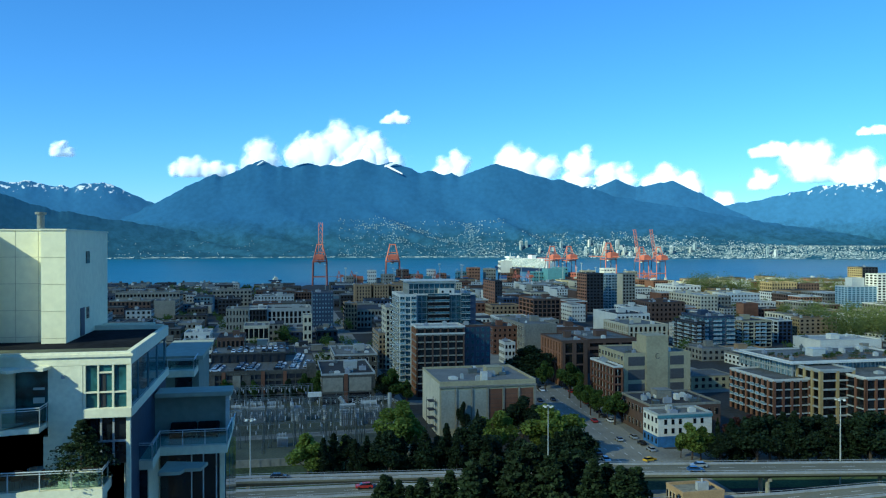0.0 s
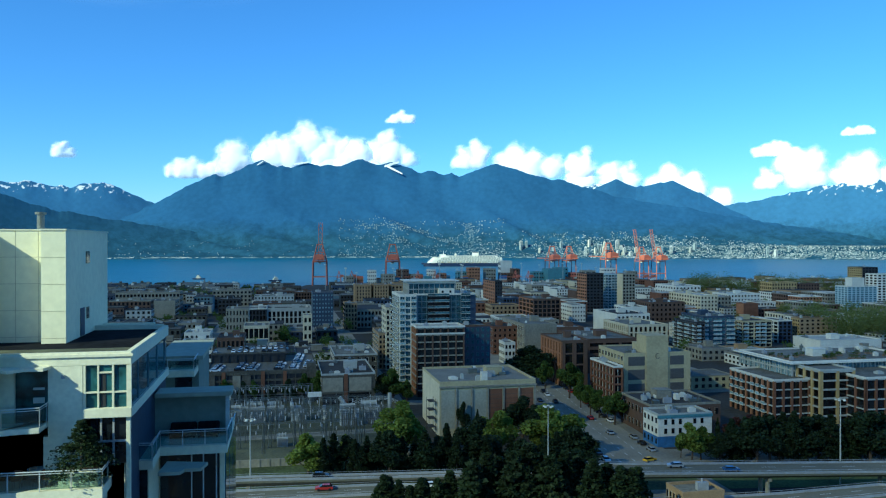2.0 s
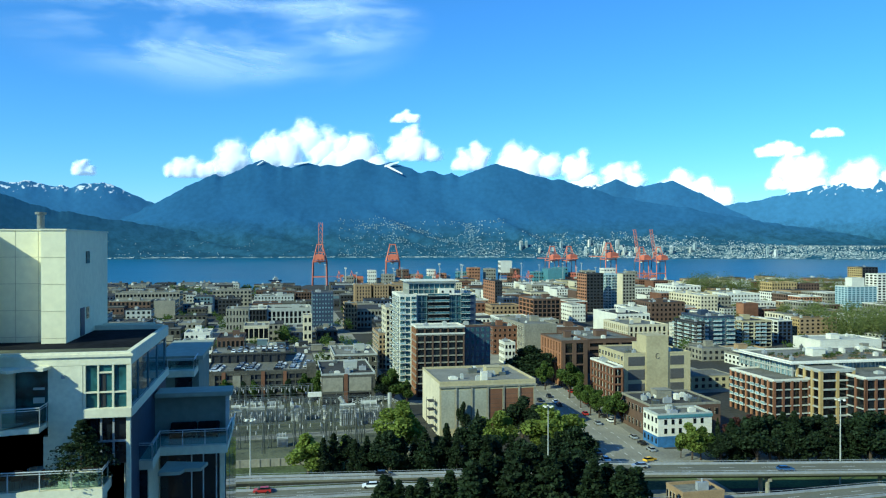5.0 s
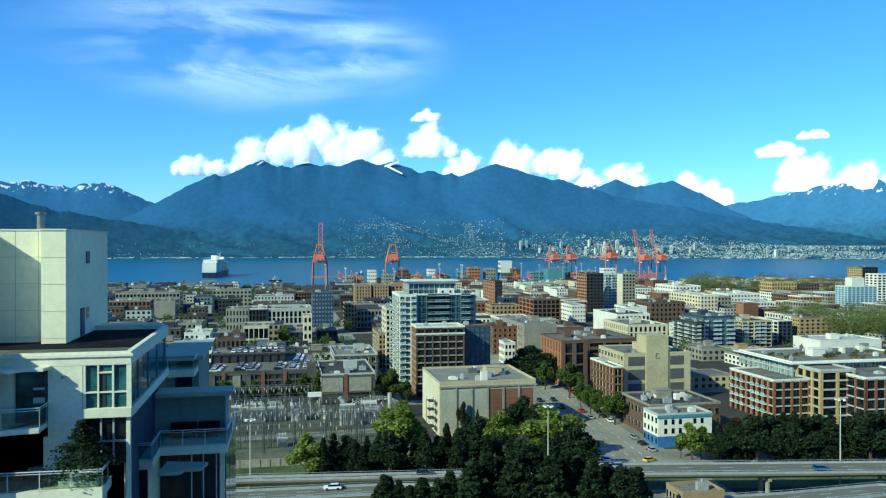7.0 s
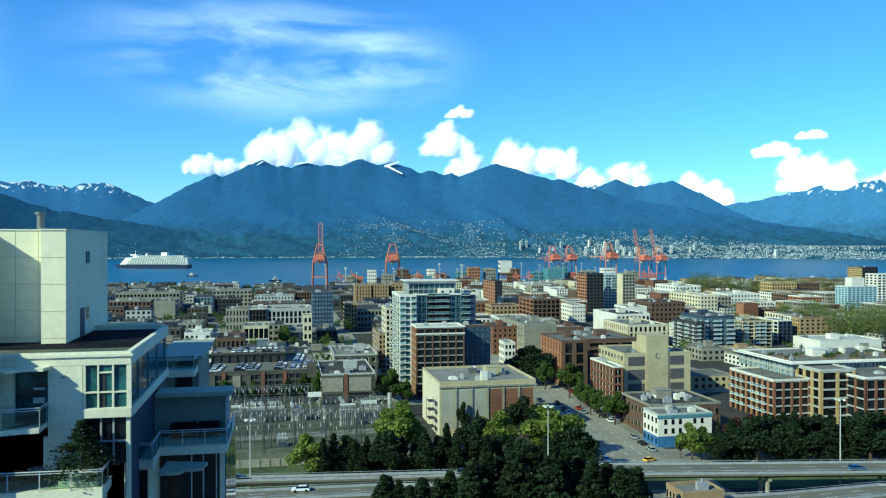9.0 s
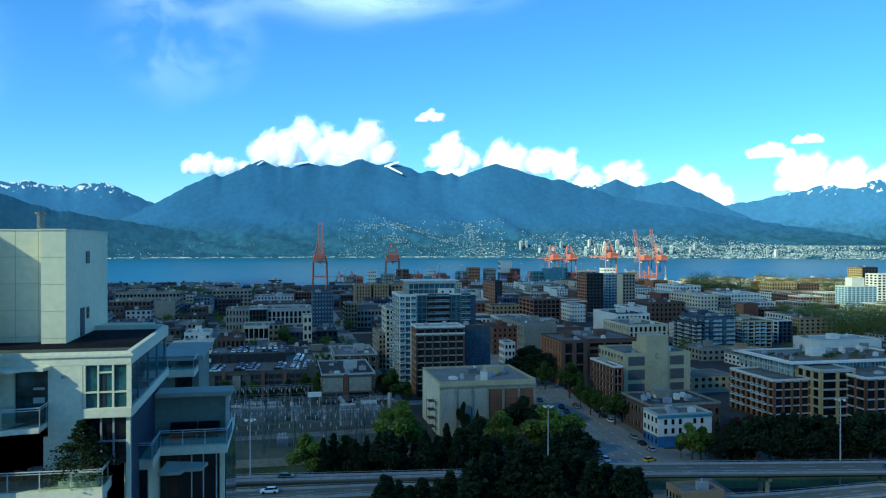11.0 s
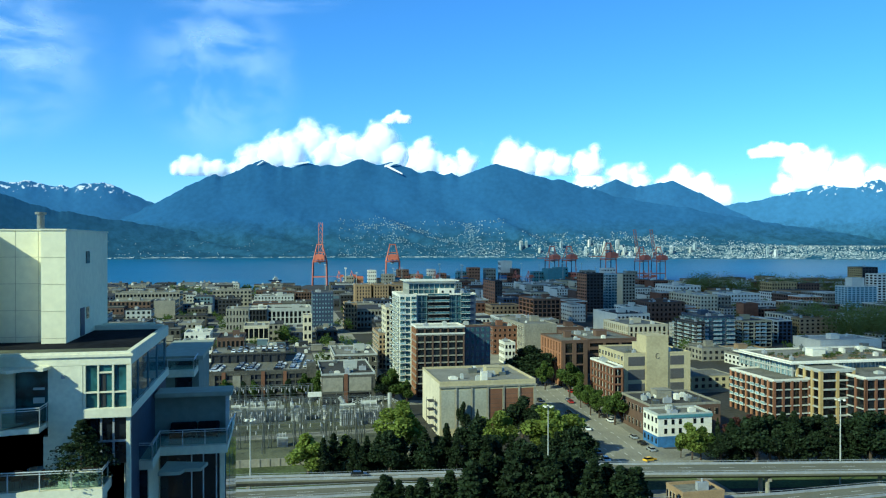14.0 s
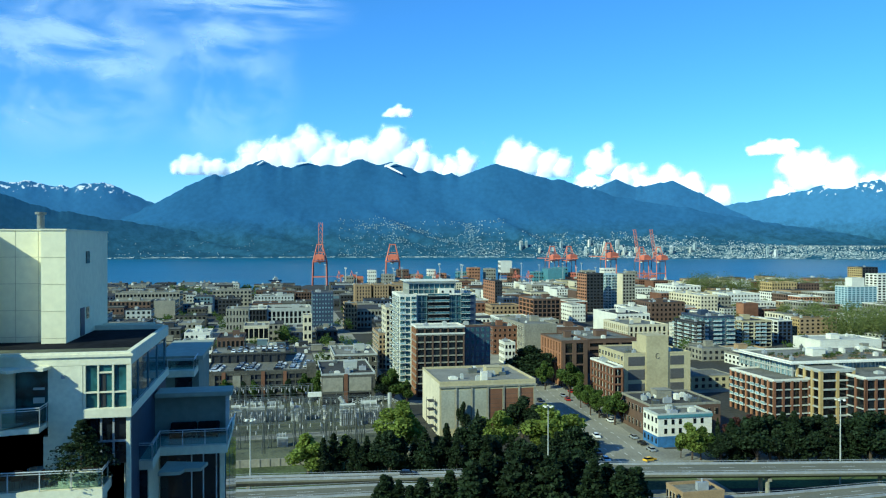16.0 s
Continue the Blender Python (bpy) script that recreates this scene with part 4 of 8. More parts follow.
building('ochre rendered bay of the brick apartment block', 198.3, 262.8, 15.0, 24.0, 20.0, wall='yellow', floors=6, bays=2, side_bays=5, style='grid', band=0.6, pier=1.2, trim='palegrey', band_wall='palegrey', units=0, frame_mat=None, name='apartment_block', seed=9)
building('red brick apartment wing with blue glazed link', 209.7, 253.1, 26.1, 26.0, 18.3, wall='brick', floors=5, bays=6, side_bays=5, style='grid', band=0.45, pier=0.9, trim='white', units=2, band_wall='palegrey', frame_mat=None, name='apartment_block', seed=10)
building('pale glazed penthouse storey with overhanging white roof slab', 196.4, 277.0, 61.6, 37.1, 5.2, base=15.8, wall='palegrey', floors=2, bays=18, side_bays=10, style='grid', band=0.5, pier=0.35, glass_mat='glasspale', trim='white', roof='roof', units=12, name='penthouse', frame_mat='white', seed=11)
building('brick and glass apartment tower podium', 58.4, 346.2, 21.9, 14.0, 30.6, wall='brown', band_wall='concrete', floors=10, bays=6, side_bays=3, style='grid', band=0.55, pier=0.6, side_wall='orange', trim='white', roof='roofwhite', units=2, frame_mat='dark', name='apartment_tower', seed=12)
building('blue glass apartment tower with balconies', 63.0, 372.0, 28.8, 22.0, 43.5, wall='bluegrey', floors=15, bays=12, side_bays=6, style='grid', pier=0.14, band=0.26, frame_mat='bluegrey', glass_mat='glassblue', trim='white', roof='roofwhite', units=3, name='apartment_tower', seed=13)
building('white balcony slab of the apartment tower', 54.5, 371.0, 8.1, 26.0, 43.4, wall='white', floors=15, bays=3, side_bays=6, style='balcony', frame_mat='white', glass_mat='glassblue', trim='white', roof='roofwhite', units=0, name='apartment_tower', seed=14)
building('glazed penthouse with white eaves on the tower', 59.3, 376.0, 23.4, 16.0, 5.4, base=43.6, wall='palegrey', floors=2, bays=9, side_bays=5, style='grid', band=0.3, pier=0.14, glass_mat='glassblue', trim='white', roof='roofwhite', units=2, name='penthouse', seed=15)
building('dark blue apartment wing beside the tower', 84.2, 362.0, 12.3, 26.0, 29.0, wall='darkblue', floors=10, bays=5, style='punched', win=(0.5, 0.6), frame_mat='grey', glass_mat='glassblue', units=2, name='apartment_tower', trim='brown', seed=16)
building('cream stepped apartment block', 54.9, 424.0, 6.1, 20.0, 32.8, wall='cream', floors=11, bays=3, side_bays=3, win=(0.6, 0.6), units=1, seed=17)
building('cream lower apartment block with balconies', 51.4, 428.0, 6.2, 30.0, 18.7, wall='tan', floors=7, bays=3, win=(0.6, 0.6), units=1, seed=18)
# Both decks: a solid dark filling stands in for the shaded open levels.
building('low open concrete parking deck with cars on its roof', -32.6, 352.5, 47.4, 52.0, 12.2, wall='olive', floors=4, bays=16, style='grid', sides='SE', band=1.0, pier=0.35, glass_mat='dark', frame_mat=None, units=0, roof='roof', name='parking_garage', parapet=0.8, seed=19)
building('upper concrete parking deck with a dark open front', -32.4, 381.0, 34.0, 23.3, 4.2, base=12.35, wall='dark', floors=1, bays=9, style='grid', sides='SE', band=0.7, pier=0.5, glass_mat='dark', frame_mat=None, units=0, roof='roof', trim='olive', name='parking_garage', parapet=0.5, seed=119)
garage = bpy.data.objects["parking_garage"]
for u, name, wd, mk, z0, z1 in ((7.0, "brick_pillar", 1.6, "brick", 0, 12.6), (23.6, "brick_pillar", 1.6, "brick", 0, 12.6), (33.0, "brick_pillar", 1.5, "brick", 0, 12.4), (11.6, "screen_panel", 3.3, "concrete", 1.2, 11.0), (15.6, "screen_panel", 3.6, "olive", 1.2, 11.0), (1.2, "screen_panel", 3.0, "olive", 5.5, 11.2), (43.2, "stair_shaft", 4.0, "olive", 0, 15.6)):
    bm = bmesh.new()
    box(bm, 0, -0.35, z0, wd, 0.55 if name != "stair_shaft" else 5.0, z1)
    part(name, bm, M[mk], garage, at=(u, 0, 0))
building('low pale concrete hall with brick pillars and a roof terrace', 16.2, 336.1, 22.7, 40.0, 12.5, wall='olive', floors=2, bays=6, bare='S', side_bays=4, win=(0.8, 0.5), units=11, roof='roofdark', trim='palegrey', name='low_hall', seed=20)
low_hall = bpy.data.objects["low_hall"]
# The two openings are flat dark sheets in place of a shaded inside.
for u, wd, mk, z0, z1, name in ((0.4, 8.6, "concrete", 5.6, 11.4, "wall_panel"), (11.6, 9.4, "concrete", 5.6, 11.4, "wall_panel"), (9.4, 1.6, "brick", 0, 12.9, "brick_pillar"), (11.6, 9.4, "roofblack", 0.3, 4.9, "loading_opening"), (0.6, 8.0, "dark", 0.3, 4.6, "loading_opening")):
    bm = bmesh.new()
    box(bm, 0, -0.3 if name != "loading_opening" else -0.1, z0, wd, 0.02, z1)
    part(name, bm, M[mk], low_hall, at=(u, 0, 0))
building('low brick annexe on the parking roof edge', 25.2, 392.0, 21.2, 36.0, 12.7, wall='olive', floors=3, bays=6, units=9, roof='roof', trim='palegrey', seed=21)
building('large red brick civic building with recessed bays', 130.2, 357.1, 13.1, 31.1, 21.3, wall='brown', floors=4, bays=2, side_bays=7, style='grid', pier=1.9, band=0.7, roof='roof', units=3, frame_mat='dark', name='civic_building', side_wall='orange', seed=22)
building('brown brick civic wing with dark window bands', 157.3, 392.0, 28.1, 46.0, 17.3, wall='brown', floors=5, bays=3, style='grid', pier=1.4, band=1.6, roof='roof', units=6, name='civic_building', seed=23)
building('white walled warehouse with a dark roof', 241.7, 545.0, 26.0, 45.5, 15.6, wall='white', floors=3, bays=8, bare='W', roof='roofdark', units=5, seed=24)
building('cream pilastered loft building', 216.1, 470.0, 27.3, 40.0, 15.7, wall='cream', floors=4, bays=8, style='grid', pier=1.4, band=0.8, units=4, seed=25)
building('blue-grey loft building with white party wall', 260.4, 490.0, 14.1, 11.3, 13.6, wall='palegrey', floors=5, bays=5, side_bays=5, style='grid', pier=0.7, band=0.8, side_wall='white', units=3, seed=26)
building('dark blue glass apartment block with white balconies', 258.2, 452.0, 21.4, 28.0, 22.0, wall='darkblue', floors=8, bays=7, style='balcony', units=3, frame_mat='grey', glass_mat='glassblue', seed=27)
building('dark apartment block with grey balconies', 249.8, 446.0, 6.1, 28.0, 19.2, wall='dark', floors=8, bays=2, style='balcony', units=2, frame_mat='grey', seed=28)
building('beige balcony apartment building', 296.5, 470.0, 21.5, 26.0, 16.7, wall='beige', floors=7, bays=5, style='balcony', units=4, roof='roofdark', seed=29)
building('navy and white townhouse block', 333.6, 486.0, 10.9, 21.9, 14.8, wall='darkblue', floors=6, bays=3, side_bays=4, style='grid', pier=0.9, band=0.6, side_wall='white', trim='white', units=2, frame_mat='white', seed=30)
building('tan brick warehouse with small arched windows', 351.6, 488.0, 29.4, 9.5, 15.9, wall='tan', floors=6, bays=7, side_bays=5, win=(0.4, 0.5), units=5, roof='roofdark', frame_mat='dark', side_wall='yellow', seed=31)
building('white low hall with a pale roof', 316.8, 420.0, 42.2, 26.0, 9.2, wall='white', floors=2, bays=9, bare='SW', roof='roofwhite', units=5, seed=32)
building('red brick lift tower above roofs', 411.2, 650.0, 14.8, 12.1, 13.3, wall='brick', floors=6, bays=3, bare='SW', units=1, side_wall='orange', seed=33)
building('pale blue residential tower with white balconies', 558.7, 700.0, 34.0, 18.5, 24.5, wall='lightblue', floors=11, bays=7, side_bays=4, win=(0.6, 0.6), trim='white', units=1, glass_mat='glassblue', seed=34)
building('white plant room of the pale tower', 570.3, 708.0, 14.5, 10.0, 8.0, base=24.6, wall='white', floors=1, bays=2, bare='SW', units=0, seed=35)
building('chequered ochre and dark apartment tower', 723.5, 880.0, 23.1, 26.8, 37.7, wall='dark', floors=13, bays=5, side_bays=7, win=(0.6, 0.5), side_wall='yellow', units=2, seed=36)
building("white slab block at the park's edge", 695.0, 820.0, 36.6, 20.0, 31.5, wall='white', floors=10, bays=6, units=1, seed=37)
building('yellow brick school with tall windows', 575.0, 850.0, 33.4, 24.0, 21.0, wall='yellow', floors=5, bays=9, win=(0.4, 0.6), units=2, roof='roofdark', parapet=1.0, seed=38)
# this wing's shade is put into its darker wall colour
building('school wing with its shade put in as brown walls', 616.4, 860.0, 30.4, 24.0, 18.9, wall='brown', floors=5, bays=8, win=(0.4, 0.6), units=2, roof='roofdark', seed=39)
building('cream terrace with punched windows', 391.1, 690.0, 17.8, 63.1, 18.2, wall='cream', floors=5, bays=5, side_bays=12, win=(0.4, 0.5), units=5, roof='roofwhite', seed=40)
building('white long apartment building', 439.5, 830.0, 31.0, 50.3, 19.6, wall='white', floors=4, bays=7, side_bays=8, win=(0.4, 0.4), units=5, roof='roofwhite', near=False, seed=41)
building('white warehouse with rows of small windows', 450.0, 740.0, 36.9, 30.0, 16.0, wall='white', floors=4, bays=10, win=(0.4, 0.4), units=5, roof='roofwhite', near=False, seed=42)
building('white walled row of small shops', 278.5, 610.0, 18.6, 24.0, 15.4, wall='white', floors=4, bays=4, bare='S', units=4, roof='roofdark', seed=43)
building('brown brick rooming house with flat roof', 315.4, 640.0, 32.2, 30.0, 16.4, wall='brown', floors=4, bays=8, win=(0.4, 0.5), units=4, roof='roofdark', seed=44)
building('brick and charcoal residential tower', 295.8, 740.0, 17.9, 26.1, 38.1, wall='dark', floors=12, bays=5, side_bays=5, win=(0.6, 0.5), side_wall='orange', units=2, seed=45)
building('pale blue tower with white balconies', 332.5, 780.0, 14.6, 20.0, 35.8, wall='lightblue', floors=12, bays=4, style='balcony', units=1, glass_mat='glassblue', seed=46)
building('grey residential slab tower', 329.6, 730.0, 13.2, 13.5, 38.2, wall='concrete', floors=12, bays=4, bare='W', units=1, side_wall='cream', seed=47)
# dark front, orange side: shaded and sunlit tones put into the walls
building('tall brown brick hotel with its side coloured orange for the sun', 200.5, 735.0, 7.3, 45.8, 31.9, wall='dark', floors=10, bays=3, side_bays=6, win=(0.4, 0.5), side_wall='orange', units=2, roof='roofdark', seed=48)
building('dark shop block with pale bands', 196.2, 690.0, 14.4, 22.0, 18.6, wall='darkblue', floors=6, bays=5, style='grid', units=2, seed=49)
# the orange west side carries its sunlit tone as wall colour
building('brown brick apartment building with its side coloured orange for the sun', 195.2, 600.0, 22.6, 39.8, 23.8, wall='brown', floors=7, bays=6, side_bays=4, style='grid', pier=0.8, band=0.8, side_wall='orange', units=3, seed=50)
building('white stucco shop with a sawtooth front', 246.3, 650.0, 12.5, 27.1, 14.3, wall='white', floors=4, bays=5, side_bays=6, units=2, win=(0.4, 0.4), seed=51)
building('grey flat-roofed market hall', 142.4, 455.0, 20.3, 50.0, 19.1, wall='concrete', floors=4, bays=6, bare='S', units=5, roof='roof', seed=52)
building('red brick row building', 126.8, 470.0, 15.5, 26.0, 16.5, wall='brick', floors=5, bays=5, units=3, roof='roofdark', win=(0.4, 0.5), seed=53)
building('white stucco house with a flat roof', 123.5, 432.0, 6.3, 12.0, 11.5, wall='white', floors=3, bays=3, units=1, seed=54)
building('teal metal shed in the port', 407.9, 1180.0, 27.9, 30.0, 28.3, wall='teal', floors=3, bays=4, bare='SW', units=0, roof='roof', near=False, seed=55)
building('white grain silo head house', 347.8, 1240.0, 19.1, 16.0, 39.7, wall='white', floors=5, bays=3, bare='S', units=1, near=False, seed=56)
building('tan brick office with tall piers', 71.8, 792.0, 15.8, 24.0, 26.5, wall='tan', floors=8, bays=5, style='grid', pier=1.6, band=1.2, sides='SW', units=1, seed=57)
building('tan brick office tower with tall piers', 89.9, 792.0, 15.4, 24.0, 26.4, wall='tan', floors=8, bays=5, style='grid', pier=1.6, band=1.2, sides='SW', units=1, seed=58)
building('tan brick office wing with tall piers', 108.2, 796.0, 19.7, 24.0, 26.0, wall='tan', floors=8, bays=5, style='grid', pier=1.6, band=1.2, sides='SW', units=1, seed=59)
building('long dark roofed hall below the offices', 59.4, 640.0, 28.5, 60.0, 14.2, wall='concrete', floors=3, bays=10, units=2, roof='roofdark', seed=60)
building('pinkish narrow commercial building', 48.7, 625.0, 9.3, 24.0, 20.5, wall='tan', floors=6, bays=4, units=2, win=(0.5, 0.6), seed=61)
building('dark blue apartment tower with small windows', 22.3, 600.0, 15.5, 22.0, 30.8, wall='darkblue', floors=10, bays=7, win=(0.4, 0.4), sides='SW', units=2, frame_mat='dark', glass_mat='glasspale', seed=62)
building('white pier-fronted commercial building', -11.9, 640.0, 34.8, 34.0, 15.2, wall='palegrey', floors=3, bays=10, style='grid', pier=1.3, band=0.8, sides='S', units=4, roof='roofdark', parapet=2.2, seed=63)
building('dark office beside the pier-fronted building', -25.8, 638.0, 13.8, 30.0, 16.5, wall='dark', floors=4, bays=5, sides='SE', units=3, style='grid', trim='white', seed=64)
building('cream gallery building with a pillared front', -24.2, 520.0, 15.9, 26.0, 14.9, wall='cream', floors=2, bays=5, style='grid', pier=0.5, band=1.2, sides='SE', units=2, roof='roof', seed=65)
building('cream narrow chimney house', 13.5, 520.0, 5.4, 14.0, 21.1, wall='cream', floors=4, bays=2, units=1, seed=66)
building('grey stone gabled office', -39.7, 590.0, 15.8, 24.0, 20.5, wall='concrete', floors=4, bays=7, sides='SE', units=2, win=(0.4, 0.6), seed=67)
building('long grey office block with window bands', -155.7, 800.0, 58.6, 26.0, 20.8, wall='concrete', floors=4, bays=18, sides='SE', units=6, near=False, win=(0.6, 0.5), seed=68)
building('brown office block with window rows', -148.6, 735.0, 34.7, 24.0, 17.4, wall='brown', floors=4, bays=10, sides='SE', units=5, near=False, win=(0.5, 0.6), trim='concrete', seed=69)
building('tan rendered block with a blank side', -105.8, 700.0, 17.2, 26.0, 19.4, wall='concrete', floors=5, bays=5, sides='SE', units=3, bare='S', seed=70)
building('beige office with roof plant', -74.0, 890.0, 41.1, 26.0, 17.1, wall='concrete', floors=4, bays=10, sides='SE', units=4, near=False, seed=71)
building('dark warehouse with ribbon windows', -58.9, 770.0, 20.1, 26.0, 15.4, wall='dark', floors=4, bays=6, sides='SE', units=3, near=False, seed=72)
building('cream brick warehouse with narrow windows', -27.9, 830.0, 39.7, 26.0, 14.2, wall='palegrey', floors=4, bays=12, sides='SE', units=4, near=False, win=(0.35, 0.6), seed=73)
building('brown brick warehouse with pale piers', 13.3, 850.0, 18.9, 26.0, 16.5, wall='brown', floors=5, bays=6, sides='SW', units=3, style='grid', seed=74)
building('white stepped rooftop house', -56.0, 482.0, 14.6, 20.0, 15.5, wall='white', floors=3, bays=5, sides='SE', units=5, roof='roofwhite', seed=75)
building('white low row of shop buildings', -54.2, 446.0, 17.0, 20.0, 13.8, wall='white', floors=3, bays=7, sides='SE', units=5, roof='roofwhite', seed=76)
building('brown roofed row building', -34.3, 440.0, 14.1, 26.0, 16.8, wall='brown', floors=3, bays=6, sides='SE', units=3, roof='roofdark', seed=77)
building('small brick utility building under the viaduct', 90.8, 168.0, 10.6, 8.0, 9.7, wall='tan', floors=3, bays=6, bare='S', units=1, roof='roof', seed=78)


# ---- the hall's and the office's own details ----
HX, HY, HW = 54.09, 271.81, 35.22
hall = bpy.data.objects["substation_hall"]
HZ = 19.65
for k in range(6):
    u = 0.6 + k * (HW - 0.6) / 6
    bw = (HW - 0.6) / 6 - 0.9
    bm = bmesh.new()
    box(bm, u, -0.05, 3.0, u + bw, 0.3, HZ - 3.2)
    part("louvre_bay", bm, M["brick"] if k > 2 else M["hallpanel"], hall, "rusty red panel bay" if k > 2 else "")
    for q in range(8 if k > 2 else 0):
        bm = bmesh.new()
        z = 3.2 + q * (HZ - 6.8) / 8
        box(bm, u + 0.1, -0.09, z, u + bw - 0.1, -0.052, z + 0.22)
        part("slat", bm, M["brown"] if k > 2 else M["palegrey"], hall)
    bm = bmesh.new()
    box(bm, u + bw + 0.15, -0.4, 0, u + bw + 0.75, -0.003, HZ - 2.4)
    part("pilaster", bm, M["concrete"], hall)
bm = bmesh.new()
box(bm, -0.15, -0.5, HZ - 2.3, HW + 0.15, -0.003, HZ - 1.7)
part("cornice", bm, M["concrete"], hall)
for k in range(3):
    bm = bmesh.new()
    box(bm, 0, 0, 0, 3.5, 1.6, 1.6)
    box(bm, 0.3, 0.3, 1.6, 3.2, 1.3, 2.0)
    part("roof_box", bm, M["palegrey"], hall, at=(14 + k * 6, 3 + k * 9, HZ - 0.8))
bm = bmesh.new()
box(bm, 0, 0, 0, 2.2, 1.8, 3.4)
part("chimney", bm, M["white"], hall, at=(15.5, 1.5, HZ - 0.8))
# steel stair scaffold at the hall's west wall
stair = thing("escape_stair", "dark steel escape stair against the hall wall", "stair", (HX - 3.2, HY + 3, 0))
for q in range(4):
    bm = bmesh.new()
    beam(bm, ((q % 2) * 2.4, (q // 2) * 5, 0), ((q % 2) * 2.4, (q // 2) * 5, 13), 0.09, sides=4)
    part("post", bm, M["dark"], stair)
for q in range(4):
    bm = bmesh.new()
    box(bm, 0, 0, 3 * q + 3, 2.4, 5, 3 * q + 3.12)
    part("landing", bm, M["dark"], stair)

office = bpy.data.objects["office_block"]
OX, OY = 142.33, 313.91
OW = 30.87
OH = 21.65
bm = bmesh.new()
box(bm, 10.06, -0.5, 0, 20.27, 9, 28.76)
part("stair_tower", bm, M["beige"], office)
for xa, xb_ in ((2.03, 9.54), (21.33, 27.68)):
    for za, zb in ((16.05, 19.90), (10.03, 14.37), (4.01, 8.35)):
        bm = bmesh.new()
        box(bm, xa, -0.12, za, xb_, 0.02, zb)
        panel = part("louvre_panel", bm, M["louvre"], office, "dark grey louvre panel")
        for q in range(9):
            bm = bmesh.new()
            z = za + 0.15 + q * (zb - za - 0.2) / 9
            box(bm, xa + 0.1, -0.2, z, xb_ - 0.1, -0.124, z + 0.12)
            part("slat", bm, M["louvre"], panel)
bm = bmesh.new()
for q in range(18):
    a0, a1 = radians(40 + q * 16), radians(40 + (q + 1) * 16)
    beam(bm, (0.9 * math.cos(a0), 0, 1.15 * math.sin(a0)), (0.9 * math.cos(a1), 0, 1.15 * math.sin(a1)), 0.11, sides=4)
part("wall_emblem", bm, M["louvre"], office, "dark ring-shaped wall emblem", at=(15.28, -0.6, 20.01))

hotel = bpy.data.objects["corner_hotel"]
CW, CH = 19.60, 11.32
bm = bmesh.new()
box(bm, -0.07, -0.07, 0, CW * 0.72, 0.01, 3.7)
part("mural_base", bm, M["blue"], hotel, "blue painted mural base")
bm = bmesh.new()
box(bm, -0.08, 0.02, 0, -0.004, 11.0, 3.6)
part("mural_base", bm, M["blue"], hotel)
bm = bmesh.new()
box(bm, -0.35, -0.35, CH - 1.5, CW + 0.2, -0.004, CH - 0.8)
box(bm, -0.35, -0.352, CH - 0.8, CW + 0.2, -0.06, CH - 0.55)
part("cornice", bm, M["teal"], hotel, "green painted cornice")
me = window_mesh(1.0, 1.7, "dark", "glass")
for zz in (4.6, 7.6):
    for k in (1, 2, 3, 5, 6):
        part("window", me, None, hotel, at=(k * CW / 7.4, 0, zz))

# small balconies along the brick apartments' west front, and roof planting
brick_block = bpy.data.objects["apartment_block"]
BD = 30.53
BH = 15.57
me = shared(("small_balcony",), lambda bm: balcony_shape(bm, 1.25), [M["white"], M["glasspale"]])
for k in range(8):
    for q in range(1, 5):
        if k % 4 != 3:
            part("balcony", me, None, brick_block, at=Matrix.Translation((0.5, BD - 0.9 - (k + 0.5) * (BD - 1.6) / 8, q * BH / 5 - 0.45)) @ pose(0, 0, 0, 0, 0, -90))
prs = random.Random(66)
for k in range(36):
    pl = thing("roof_planter", "low leafy planter on the penthouse roof", "planter", (prs.uniform(198, 262), prs.uniform(280, 296), 21.13), "roof planters")
    bm = bmesh.new()
    box(bm, -1.2, -0.5, 0, 1.2, 0.5, 0.6)
    part("box", bm, M["wood"], pl)
    bm = bmesh.new()
    for q in range(60):
        c = Vector((prs.uniform(-1.2, 1.2), prs.uniform(-0.5, 0.5), 0.6 + prs.random() * 1.1))
        u = Vector((prs.gauss(0, 1), prs.gauss(0, 1), prs.gauss(0, 1))).normalized() * 0.25
        w_ = u.cross(Vector((0.3, 0.2, 1))).normalized() * 0.2
        bm.faces.new([bm.verts.new(c + a) for a in (-u, w_, u, -w_)])
    part("foliage", bm, M["leaf_mid"], pl)

# balconies and a dark core on the glass tower's front
glass_tower = bpy.data.objects["apartment_tower.002"]
TW = 28.84
# no recess is cut: a flush dark sheet stands in for its shade
bm = bmesh.new()
box(bm, TW * 0.18, -0.06, 27.5, TW * 0.55, 0.012, 42.5)
part("loggia_recess", bm, M["glass"], glass_tower, "flush dark sheet in place of the shaded recess behind the balconies")
me = shared(("tower_balcony",), lambda bm: balcony_shape(bm, 5.2), [M["palegrey"], M["glassblue"]])
for k in range(1, 6):
    part("balcony", me, None, glass_tower, at=(TW * 0.36, 0.0, 28.6 + k * 2.9))
me = shared(("tower_small_balcony",), lambda bm: balcony_shape(bm, 2.2), [M["palegrey"], M["glassblue"]])
for k in range(6):
    part("balcony", me, None, glass_tower, at=(TW * 0.82, 0.0, 28.6 + k * 2.9))
bm = bmesh.new()
box(bm, TW * 0.90, -0.1, 0, TW, 0.0, 43)
part("dark_side_strip", bm, M["darkblue"], glass_tower)

# roof slab and plant house on the tower's top
crown = bpy.data.objects["penthouse.001"]
bm = bmesh.new()
box(bm, -1.6, -1.8, 6.3, 25.0, 16.5, 6.75)
